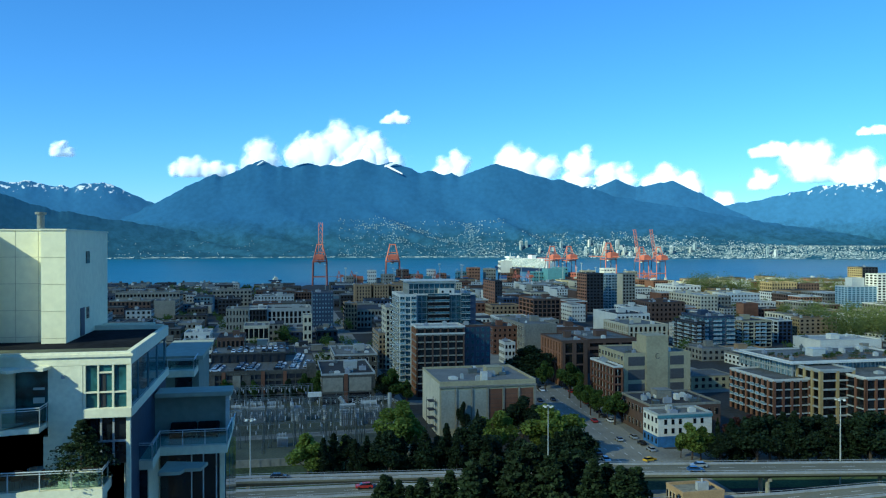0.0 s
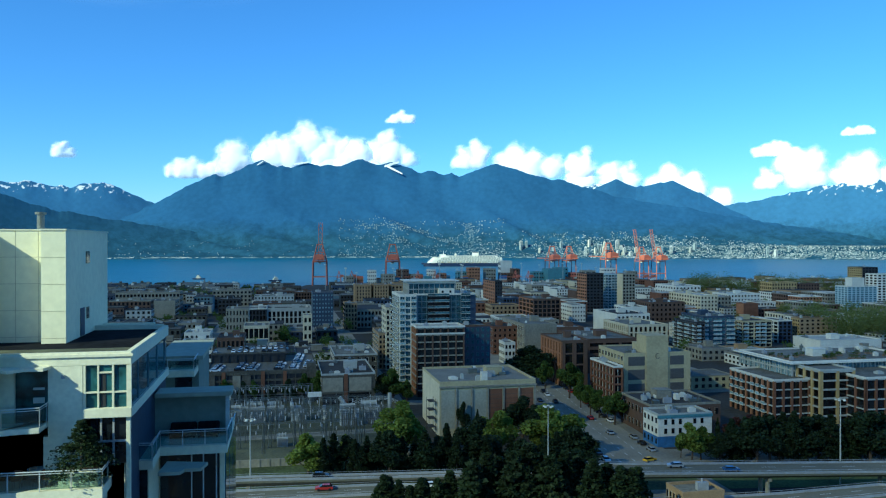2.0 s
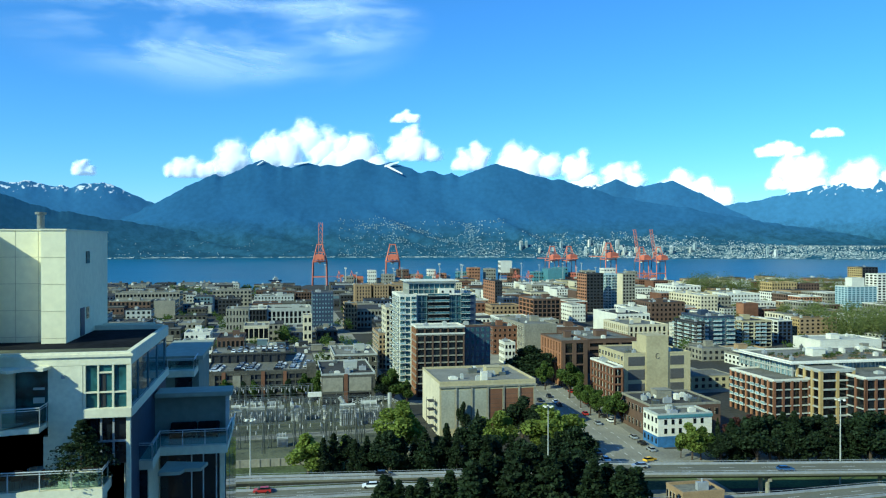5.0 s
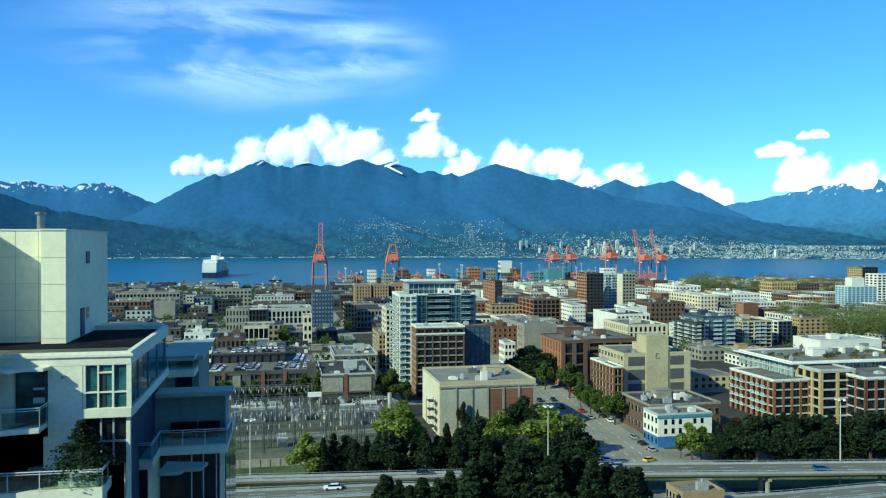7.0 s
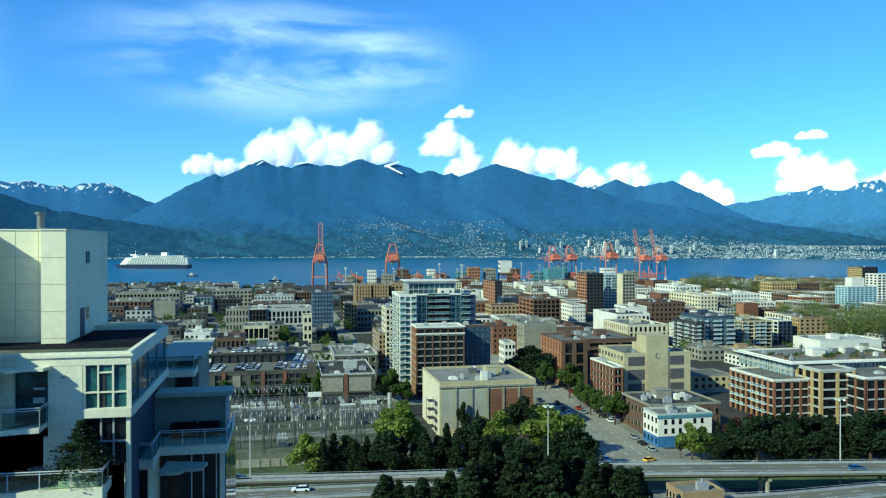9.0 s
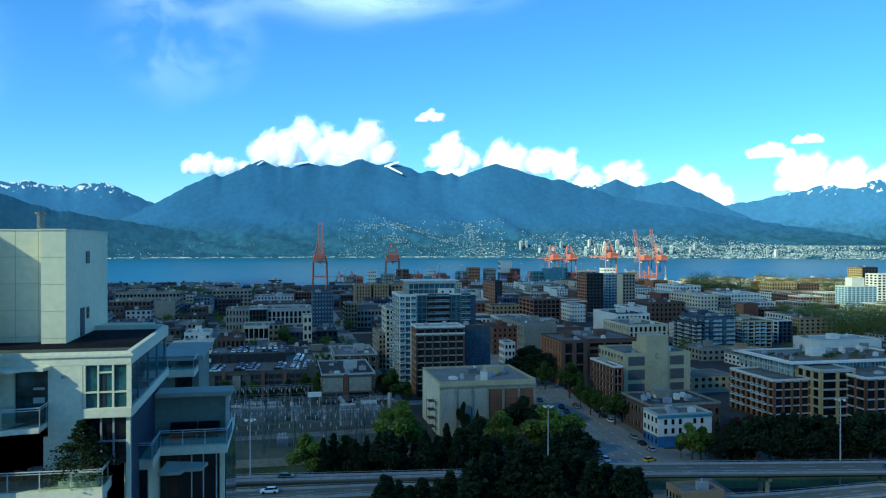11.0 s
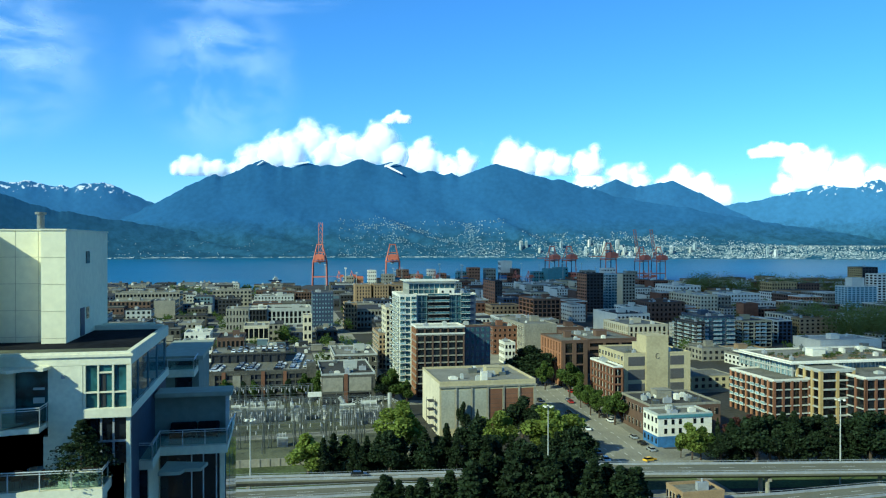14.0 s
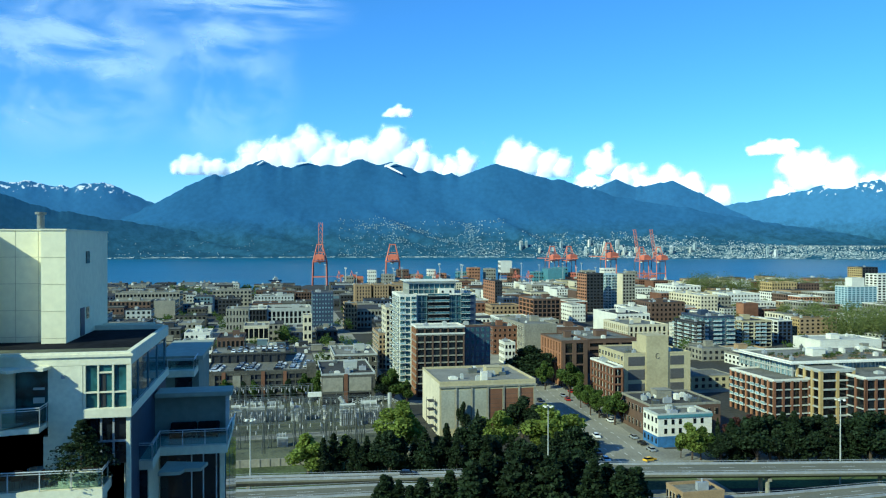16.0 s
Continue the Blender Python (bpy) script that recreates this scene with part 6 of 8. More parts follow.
for off in (0.0, 3.0):
    bm = bmesh.new()
    for q in range(16):
        a0, a1 = math.pi * q / 16, math.pi * (q + 1) / 16
        for rr in (1.0, 0.9):
            beam(bm, (12.5 - 12.5 * rr * math.cos(a0), off, 6.5 * rr * math.sin(a0)), (12.5 - 12.5 * rr * math.cos(a1), off, 6.5 * rr * math.sin(a1)), 0.12, sides=4)
        beam(bm, (12.5 - 12.5 * math.cos(a0), off, 6.5 * math.sin(a0)), (12.5 - 11.25 * math.cos(a1), off, 5.85 * math.sin(a1)), 0.07, sides=4)
    part("arch", bm, M["palegrey"], arch)
# pale conduits and a service frame beside the transformers
for x, y, h, rz in ((12.4, 312.0, 9.5, 0), (-22.0, 306.0, 7.0, 0)):
    t = thing("service_frame", "pale steel service frame with a boxed head", "frame", pose(x, y, 0.05, 0, 0, rz))
    for q in (-1.5, 1.5):
        bm = bmesh.new()
        beam(bm, (q, 0, 0), (q * 1.3, 0, h), 0.22, sides=6)
        part("leg", bm, M["palegrey"], t)
    bm = bmesh.new()
    box(bm, -2.6, -0.8, h - 1.1, 2.6, 0.8, h + 0.6)
    part("head", bm, M["white"], t)
for x0, z0, x1, z1, y in ((21.5, 9.2, 27.0, 2.0, 305.0), (40.5, 0.0, 40.6, 10.5, 303.0), (-26.0, 5.2, -12.0, 5.2, 312.0)):
    bm = bmesh.new()
    beam(bm, (x0, y, z0), (x1, y, z1), 0.75, sides=10)
    for f in (0.1, 0.9):
        if z0 > 0:
            beam(bm, (x0 + (x1 - x0) * f, y, 0), (x0 + (x1 - x0) * f, y, z0 + (z1 - z0) * f), 0.18, sides=5)
    solid("cable_duct", bm, M["palegrey"], "thick pale cable duct on steel legs", "duct")
bm = bmesh.new()
prism(bm, [(-38, 280), (47, 284), (47, 291), (-38, 286)], 0.05, 0.075)
solid("service_road", bm, M["pavement"], "pale service road across the yard", "road", kind="structure")
# a concrete wall along the yard's edge
bm = bmesh.new()
box(bm, -40, 246.6, 0, 44, 247.0, 2.4)
for k in range(28):
    box(bm, -40 + k * 3, 246.45, 0, -39.7 + k * 3, 246.6, 2.5)
solid("yard_wall", bm, M["concrete"], "low grey concrete wall round the yard", "wall", kind="structure")


# ---- harbour cranes ----
def crane(x, y, rz, boom_up, label, s=1.0):
    c = thing("harbour_crane", label, "crane", pose(x, y, 0, 0, 0, rz), "harbour cranes")
    for sx in (-1, 1):
        for sy in (-1, 1):
            bm = bmesh.new()
            beam(bm, (sx * 11 * s, sy * 8 * s, 0), (sx * 10 * s, sy * 7 * s, 37 * s), 1.05 * s, sides=4)
            # one pair of legs is coloured dark to look shaded
            part("leg", bm, M["crane"] if sy < 0 else M["crane_shaded"], c)
    for z in (13, 36):
        for sy in (-1, 1):
            bm = bmesh.new()
            beam(bm, (-11 * s, sy * 7.6 * s, z * s), (11 * s, sy * 7.6 * s, z * s), 1.1 * s, sides=4)
            part("sill_beam", bm, M["crane"], c)
        for sx in (-1, 1):
            bm = bmesh.new()
            beam(bm, (sx * 10.6 * s, -8 * s, z * s), (sx * 10.6 * s, 8 * s, z * s), 0.9 * s, sides=4)
            part("tie_beam", bm, M["crane"], c)
    for sx in (-1, 1):
        bm = bmesh.new()
        beam(bm, (sx * 10.3 * s, -7 * s, 36 * s), (sx * 4 * s, 0, 62 * s), 0.8 * s, sides=4)
        beam(bm, (sx * 10.3 * s, 7 * s, 36 * s), (sx * 4 * s, 0, 62 * s), 0.8 * s, sides=4)
        part("tower_leg", bm, M["crane"], c)
    bm = bmesh.new()
    beam(bm, (-5 * s, 0, 62 * s), (5 * s, 0, 62 * s), 1.2 * s, sides=4)
    beam(bm, (-7 * s, 0, 50 * s), (7 * s, 0, 50 * s), 0.8 * s, sides=4)
    part("apex_beam", bm, M["crane"], c)
    bm = bmesh.new()
    box(bm, -7.5 * s, -17 * s, 38 * s, 7.5 * s, -4 * s, 46 * s)
    box(bm, -5 * s, -15 * s, 46 * s, 5 * s, -6 * s, 47.5 * s)
    part("machine_house", bm, M["crane"], c)
    for sx in (-1, 1):
        bm = bmesh.new()
        beam(bm, (sx * 3 * s, -26 * s, 40 * s), (sx * 3 * s, 9 * s, 40 * s), 0.9 * s, sides=4)
        part("girder", bm, M["crane"], c)
        bm = bmesh.new()
        b = Vector((sx * 3 * s, 9 * s, 40 * s))
        tip = b + (Vector((0, 12 * s, 56 * s)) if boom_up else Vector((0, 40 * s, 0)))
        beam(bm, b, tip, (0.45 if boom_up else 0.8) * s, sides=4)
        for q in range(8):
            beam(bm, b.lerp(tip, q / 8), Vector((-sx * 3 * s, 0, 0)) + b.lerp(tip, (q + 1) / 8) * 1.0 + Vector((sx * 3 * s, 0, 0)) * 0, 0.3 * s, sides=4)
        part("boom", bm, M["crane"], c)
    bm = bmesh.new()
    box(bm, -2 * s, -3 * s, 33 * s, 2 * s, 1 * s, 36 * s)
    part("cab", bm, M["white"], c)
    return c


crane(61, 1314, -6, True, 'orange-red harbour crane with its boom raised', 1.08)
crane(178, 1290, -4, False, 'orange-red harbour crane with its boom level', 1.08)
crane(495, 1410, 12, False, 'orange-red harbour crane by the container yard', 1.02)
crane(533, 1422, 12, False, 'orange-red harbour crane by the container yard', 1.02)
crane(582, 1351, 12, False, 'large orange-red harbour crane by the container yard', 1.12)
crane(659, 1376, 14, True, 'orange-red harbour crane with its boom raised', 1.0)
crane(690, 1370, 14, True, 'orange-red harbour crane with its boom raised', 1.0)
crane(87, 1243, 90, False, 'small orange-red yard crane among containers', 0.42)
crane(107, 1244, 90, False, 'small orange-red yard crane among containers', 0.42)
crane(207, 1213, 90, False, 'small orange-red yard crane among containers', 0.42)
crane(234, 1214, 90, False, 'small orange-red yard crane among containers', 0.42)
crane(357, 1188, 90, False, 'small orange-red yard crane among containers', 0.42)
crane(375, 1177, 90, False, 'small orange-red yard crane among containers', 0.42)
crane(556, 1152, 90, False, 'small orange-red yard crane among containers', 0.42)
crane(565, 1146, 90, False, 'small orange-red yard crane among containers', 0.42)

# ---- the port: stacked containers, sheds and masts ----
prng = random.Random(8)
CONT = [M["crane"], M["brick"], M["blue"], M["white"], M["teal"], M["orange"], M["palegrey"], M["orange"]]
cont_mesh = {}
for i, m in enumerate(CONT):
    bm = bmesh.new()
    box(bm, 0, 0, 0, 12.2, 2.5, 2.6)
    for q in range(12):
        box(bm, 0.4 + q, -0.06, 0.2, 0.8 + q, 0.0, 2.4)
    cont_mesh[i] = mesh_of("container", bm, m)
for k in range(260):
    zone = k % 3
    x = prng.uniform(90, 330) if zone == 0 else (prng.uniform(420, 560) if zone == 1 else prng.uniform(140, 420))
    y = prng.uniform(1200, 1250) if zone != 1 else prng.uniform(1140, 1200)
    z = 2.6 * prng.choice((1, 2, 3, 4, 5, 6, 7))
    for lev in range(int(z / 2.6) + 1 if k < 34 else 1):
        ob = new("shipping_container", cont_mesh[prng.randrange(len(CONT))])
        ob.matrix_basis = pose(x, y, 2.6 * lev)
        tagged(ob, "ribbed steel shipping container in the port", "container", "port containers")
for k in range(24):
    x = prng.uniform(60, 560)
    t = thing("port_mast", "thin pale lighting mast in the port", "lamp mast", (x, prng.uniform(1160, 1200), 0), "port masts")
    bm = bmesh.new()
    h = prng.uniform(24, 38)
    beam(bm, (0, 0, 0), (0, 0, h), 0.45, sides=6, r2=0.3)
    part("mast", bm, M["palegrey"], t)
    bm = bmesh.new()
    box(bm, -1.6, -0.6, h, 1.6, 0.6, h + 0.9)
    part("lamp_head", bm, M["white"], t)


rng = random.Random(91)
for k in range(20):
    x = 100 + k * 24 + rng.uniform(-8, 8)
    h = rng.uniform(15, 31)
    building("%s port building by the water" % rng.choice(("pale rendered", "grey metal clad", "rust stained")), x, rng.uniform(1196, 1226), rng.uniform(9, 22), 18, h,
             wall=rng.choice(("palegrey", "white", "orange", "concrete", "teal", "brown", "crane")), floors=max(2, int(h / 5)), bays=4, sides="SW", near=False, units=2, win=(0.5, 0.35), seed=900 + k, group="port buildings", name="port_building")


# ---- cars ----
def car(name, label, paint, van=False):
    c = thing(name, label, "car", (0, -800, 0))
    bm = bmesh.new()
    prof = [(-2.15, 0.35), (2.15, 0.35), (2.2, 0.62), (2.1, 0.82), (1.2, 0.95), (-2.1, 0.98), (-2.2, 0.65)]
    for side in (0,):
        a = [bm.verts.new((x, -0.88, z)) for x, z in prof]
        b_ = [bm.verts.new((x, 0.88, z)) for x, z in prof]
        bm.faces.new(a)
        bm.faces.new(b_[::-1])
        for i in range(len(prof)):
            j = (i + 1) % len(prof)
            bm.faces.new((a[j], a[i], b_[i], b_[j]))
    part("body", bm, paint, c)
    bm = bmesh.new()
    top = [(-2.0, 0.98), (1.15, 0.95), (0.45, 1.42), (-1.5, 1.44)] if not van else [(-2.1, 0.98), (1.5, 0.95), (1.1, 1.9), (-2.1, 1.95)]
    a = [bm.verts.new((x, -0.8 + (0.14 if z > 1.2 else 0), z)) for x, z in top]
    b_ = [bm.verts.new((x, 0.8 - (0.14 if z > 1.2 else 0), z)) for x, z in top]
    bm.faces.new(a)
    bm.faces.new(b_[::-1])
    for i in range(4):
        j = (i + 1) % 4
        bm.faces.new((a[j], a[i], b_[i], b_[j])).material_index = 1 if i == 2 else 0
    bmesh.ops.recalc_face_normals(bm, faces=bm.faces)
    part("cabin", bm, [M["glass"], paint], c)
    for x in (-1.35, 1.35):
        for y in (-0.86, 0.86):
            wheel = shared(("wheel",), lambda bm: beam(bm, (0, -0.11, 0), (0, 0.11, 0), 0.33, sides=12), M["rubber"])
            part("wheel", wheel, None, c, at=(x, y, 0.33))
    return c


PAINTS = [mat("white_car_paint", (0.78, 0.78, 0.77), 0.25, 0.03), mat("silver_car_paint", (0.42, 0.44, 0.46), 0.25, 0.05, metal=0.4), mat("black_car_paint", (0.02, 0.02, 0.022), 0.2, 0.1),
          mat("red_car_paint", (0.35, 0.03, 0.025), 0.25, 0.1), mat("blue_car_paint", (0.04, 0.09, 0.22), 0.25, 0.1), mat("yellow_car_paint", (0.7, 0.42, 0.02), 0.3, 0.05)]
CARS = [car("parked_car", "%s car parked in a row" % c, p) for c, p in zip(("white glossy", "silver grey", "black glossy", "dark red", "dark blue", "yellow"), PAINTS)]
crng = random.Random(4)
FIRST = set()


def put_car(i, m):
    if i not in FIRST:
        FIRST.add(i)
        CARS[i].matrix_basis = m
        return CARS[i]
    return copy_thing(CARS[i], m)


GX, GY, GZ = -32.64, 352.53, 12.29
for cx, y0, n_, rz in ((4.0, 4, 6, 8), (14.0, 5, 7, 5), (19.2, 4, 7, 5), (31.0, 4, 7, 3), (37.5, 3, 17, 0), (44.0, 9, 6, 0)):
    for k in range(n_):
        if crng.random() < 0.86:
            put_car(crng.choice((0, 0, 1, 1, 1, 2, 4)), pose(GX + cx + 0.25 * k, GY + y0 + k * 2.75, GZ, 0, 0, rz + crng.uniform(-3, 3)))
for yy in (33.5, 44.5):
    for k in range(12):
        if crng.random() < 0.8:
            put_car(crng.choice((0, 0, 0, 1, 1, 2)), pose(GX + 2.0 + k * 2.75, GY + yy, 16.67, 0, 0, 90 + crng.uniform(-4, 4)))
for k in range(26):
    y = 232 + k * 8.5
    i = next(i for i in range(len(MAIN) - 1) if MAIN[i + 1][1] >= y)
    f = (y - MAIN[i][1]) / (MAIN[i + 1][1] - MAIN[i][1])
    x = MAIN[i][0] + f * (MAIN[i + 1][0] - MAIN[i][0])
    if crng.random() < 0.6:
        put_car(crng.choice((0, 1, 2, 2, 3, 4)), pose(x + 9.3, y, 0.03, 0, 0, 87))
    if crng.random() < 0.4:
        put_car(crng.choice((0, 1, 2, 2)), pose(x - 9.3, y, 0.03, 0, 0, -93))

put_car(5, pose(112.5, 229.0, 0.04, 0, 0, 20))
DRIVING = [tagged(copy_thing(CARS[(0, 2, 1, 2, 3, 4, 2, 3, 0, 1, 2)[k]], pose(0, -800 - 8 * k, 0)), "car driving along the road in traffic", "car", "cars in traffic") for k in range(11)]

# ---- the rest of the town: low flat-roofed blocks along the streets ----
brng = random.Random(21)
LEFT_WALLS = ["brown", "olive", "dark", "concrete", "bluegrey", "olive", "olive", "darkblue", "dark", "palegrey"]
RIGHT_WALLS = ["white", "cream", "concrete", "palegrey", "brick", "brown", "beige", "white", "orange", "tan"]
FAR_MATS = ["white", "cream", "concrete", "palegrey", "brick", "brown", "beige", "orange", "tan", "dark", "darkblue", "olive", "bluegrey", "roof", "roofdark", "roofwhite", "glass"]
far = bmesh.new()
FIXED = list(FOOT)
count = 0
yy = 312.0
while yy < 1195:
    step_y = brng.uniform(24, 34)
    xx = -0.30 * yy - 20
    while xx < 0.92 * yy + 20:
        w = brng.uniform(13, 30)
        d = step_y - brng.uniform(3, 9)
        blocked = any(xx < fx + fw + 2 and xx + w > fx - 2 and yy < fy + fd + 2 and yy + d > fy - 2 for fx, fy, fw, fd in FIXED)
        blocked = blocked or (xx < 144 and xx + w > 112) or any(xx < s + 7 and xx + w > s - 7 for s in (-48, 46, 216, 300, 396, 500, 620))
        blocked = blocked or (yy > 1150 and (xx > 60)) or (yy > 640 and yy < 1000 and xx > 0.78 * yy)
        blocked = blocked or (yy < 425 and xx < 172)
        if not blocked and brng.random() < 0.92 and sum(xx < tx < xx + w and yy < ty < yy + d for tx, ty in TREES_AT) < 3:
            right = xx > 130
            h = brng.uniform(6, 13) if yy < 600 else brng.uniform(6, 16)
            if yy < 480:
                h = brng.uniform(4.5, 8)
            if not right and yy > 900:
                h = min(h, 12)
            wall = brng.choice(RIGHT_WALLS if right else LEFT_WALLS)
            roof = brng.choice(("roof", "roofdark", "roofdark", "roof", "roofwhite") if right else ("roof", "roofdark", "roofdark"))
            if yy < 800:
                building("%s low flat-roofed town building with small windows" % M[wall].name.replace("_", " "), xx, yy, w, d, h, wall=wall, floors=max(2, int(h / 3.4)), bays=max(3, int(w / 3.2)),
                         sides="S" + ("W" if xx > 0 else "E"), side_bays=max(3, int(d / 3.4)), win=(0.45, 0.5), units=brng.choice((1, 2, 3) if right else (3, 5, 7)) if yy < 560 else (1 if right else 2), near=False, seed=count + 500,
                         roof=roof, trim=brng.choice((wall, "concrete", "white" if right else "dark")), parapet=brng.uniform(0.4, 1.0), group="low town buildings")
            else:
                box(far, xx, yy, 0, xx + w, yy + d, h, FAR_MATS.index(wall))
                box(far, xx + 0.3, yy + 0.3, h, xx + w - 0.3, yy + d - 0.3, h + 0.3, FAR_MATS.index(roof))
                for k in range(brng.randrange(4)):
                    a, b_ = xx + brng.uniform(0.1, 0.8) * w, yy + brng.uniform(0.1, 0.8) * d
                    box(far, a, b_, h + 0.3, a + brng.uniform(1.5, 4), b_ + 2.5, h + brng.uniform(1.2, 3.5), FAR_MATS.index(brng.choice(("white", "concrete", wall))))
                for f in range(int(h / 3.4)):
                    for k in range(int(w / 3.2)):
                        box(far, xx + 0.8 + k * 3.2, yy - 0.12, 1.1 + f * 3.4, xx + 2.4 + k * 3.2, yy - 0.004, 2.8 + f * 3.4, FAR_MATS.index("glass"))
            count += 1
        xx += w + brng.choice((0.4, 0.4, 2.5, 7))
    yy += step_y
solid("far_town", far, [M[k] for k in FAR_MATS], "crowded low roofs of the far town blocks", "buildings", kind="stuff")


# ---- ships and boats ----
def cruise_ship(label, L, decks, beam_w=31.0):
    s = thing("cruise_ship", label, "ship", (0, 0, SEA))
    half = L / 2

    def outline(f0, f1, wd, nose=0.16, n_=8):
        """Plan of a deck: square stern, long pointed bow."""
        a, b = -half + L * f0, -half + L * f1
        pts = [(a, -wd * 0.46), (a + L * 0.03, -wd / 2)]
        for k in range(n_ + 1):
            t = k / n_
            x = b - L * nose + L * nose * t
            pts.append((x, -wd / 2 * math.sqrt(max(0.0, 1 - t ** 2.2)) - 0.05))
        return pts + [(x, -y) for x, y in pts[::-1]]

    bm = bmesh.new()
    prism(bm, outline(0.0, 0.975, beam_w * 0.97), -2, 6.0)
    part("lower_hull", bm, M["hull"], s, "navy blue lower hull")
    bm = bmesh.new()
    prism(bm, outline(0.0, 1.0, beam_w), 6.0, 11.0)
    part("upper_hull", bm, M["hull"], s)
    for d in range(decks):
        z = 11.0 + d * 2.9
        f0, f1 = 0.008 + 0.002 * d + (0.05 if d > decks - 3 else 0), 0.93 - 0.012 * d - (0.08 if d > decks - 3 else 0)
        bm = bmesh.new()
        prism(bm, outline(f0, f1, beam_w - 0.6, 0.09), z, z + 2.3)
        dk = part("deck_storey", bm, M["shipwhite"], s)
        bm = bmesh.new()
        prism(bm, outline(f0 - 0.004, f1 + 0.004, beam_w + 0.6, 0.09), z + 2.3, z + 2.9)
        part("deck_edge", bm, M["shipwhite"], dk)
        bm = bmesh.new()
        for k in range(int(L / 5)):
            x = -half + L * (f0 + 0.03) + k * 5.0
            if x > -half + L * (f1 - 0.12):
                break
            for sd in (-1, 1):
                box(bm, x, sd * (beam_w / 2 - 0.35) - 0.12, z + 0.3, x + 3.4, sd * (beam_w / 2 - 0.35) + 0.12, z + 2.0)
        tagged(part("cabin_glazing", bm, M["glassblue"], dk), kind="stuff")
    zt = 11.0 + decks * 2.9
    bm = bmesh.new()
    prism(bm, [(-half + L * 0.30, -6), (-half + L * 0.38, -5), (-half + L * 0.38, 5), (-half + L * 0.30, 6)], zt, zt + 9)
    part("funnel", bm, M["shipwhite"], s)
    bm = bmesh.new()
    prism(bm, [(-half + L * 0.305, -5), (-half + L * 0.37, -4), (-half + L * 0.37, 4), (-half + L * 0.305, 5)], zt + 9, zt + 11)
    part("funnel_top", bm, M["hull"], s, "dark funnel top")
    bm = bmesh.new()
    box(bm, -half + L * 0.70, -9, zt, -half + L * 0.78, 9, zt + 4)
    beam(bm, (-half + L * 0.73, 0, zt + 4), (-half + L * 0.73, 0, zt + 15), 1.0, sides=6, r2=0.4)
    part("mast", bm, M["shipwhite"], s)
    bm = bmesh.new()
    bmesh.ops.create_icosphere(bm, subdivisions=2, radius=4.0)
    part("radar_dome", bm, M["shipwhite"], s, at=(-half + L * 0.58, 0, zt + 3))
    for sd in (-1, 1):
        for k in range(8):
            bm = bmesh.new()
            box(bm, 0, -1.3, 0, 9, 1.3, 2.6)
            bmesh.ops.bevel(bm, geom=bm.edges[:], offset=0.7, segments=2, affect="EDGES")
            part("lifeboat", bm, M["cream"], s, at=(-half + L * 0.2 + k * L * 0.075, sd * (beam_w / 2 + 0.9), 12.0))
    return s


ship_one = cruise_ship("white cruise ship with a navy hull leaving the harbour", 258, 8)
ship_two = cruise_ship("white cruise ship with a tall navy hull turning", 222, 9)


def tug(label):
    s = thing("harbour_boat", label, "boat", (0, 0, SEA))
    bm = bmesh.new()
    prism(bm, [(-12, -4), (6, -4), (13, 0), (6, 4), (-12, 4)], -0.5, 2.5)
    part("hull", bm, M["hull"], s)
    bm = bmesh.new()
    box(bm, -4, -2.6, 2.5, 5, 2.6, 6.0)
    box(bm, -1, -2.2, 6.0, 3.5, 2.2, 8.5)
    part("wheelhouse", bm, M["palegrey"], s)
    bm = bmesh.new()
    beam(bm, (-1.5, 0, 8.5), (-1.5, 0, 12), 0.3)
    part("mast", bm, M["grey"], s)
    return s


boat_still = tug("small dark workboat moored in the inlet")
boat_still.matrix_basis = pose(*(-12.91, 1539.32, -3.00), 0, 0, 20)
boat_fast = tug("small workboat crossing the inlet")


# ---- clouds ----
def cloud_mat(name):
    """Sunlit cloud: white with an added glow, thinning out at its frayed edge by the cover stored on the mesh."""
    m = bpy.data.materials.new(name)
    m.use_nodes = True
    n, l = m.node_tree.nodes, m.node_tree.links
    p = n["Principled BSDF"]
    p.inputs["Base Color"].default_value = (0.86, 0.86, 0.87, 1)
    p.inputs["Roughness"].default_value = 1.0
    p.inputs["Specular IOR Level"].default_value = 0.0
    # glow added in place of light scattered within the cloud
    p.inputs["Emission Color"].default_value = (0.86, 0.93, 1.0, 1)
    p.inputs["Emission Strength"].default_value = 0.26
    at, tc, nz, ad, mr = (n.new(k) for k in ("ShaderNodeAttribute", "ShaderNodeTexCoord", "ShaderNodeTexNoise", "ShaderNodeMath", "ShaderNodeMapRange"))
    at.attribute_name = "cover"
    nz.inputs["Scale"].default_value, nz.inputs["Detail"].default_value, nz.inputs["Roughness"].default_value = 0.022, 6, 0.6
    l.new(tc.outputs["Object"], nz.inputs["Vector"])
    ad.operation = "MULTIPLY_ADD"
    l.new(nz.outputs["Fac"], ad.inputs[0])
    ad.inputs[1].default_value = 0.45
    l.new(at.outputs["Fac"], ad.inputs[2])
    mr.interpolation_type = "SMOOTHSTEP"
    mr.inputs["From Min"].default_value, mr.inputs["From Max"].default_value = 0.26, 0.88
    l.new(ad.outputs[0], mr.inputs["Value"])
    l.new(mr.outputs[0], p.inputs["Alpha"])
    return m


CLOUD = cloud_mat("cloud_vapour")


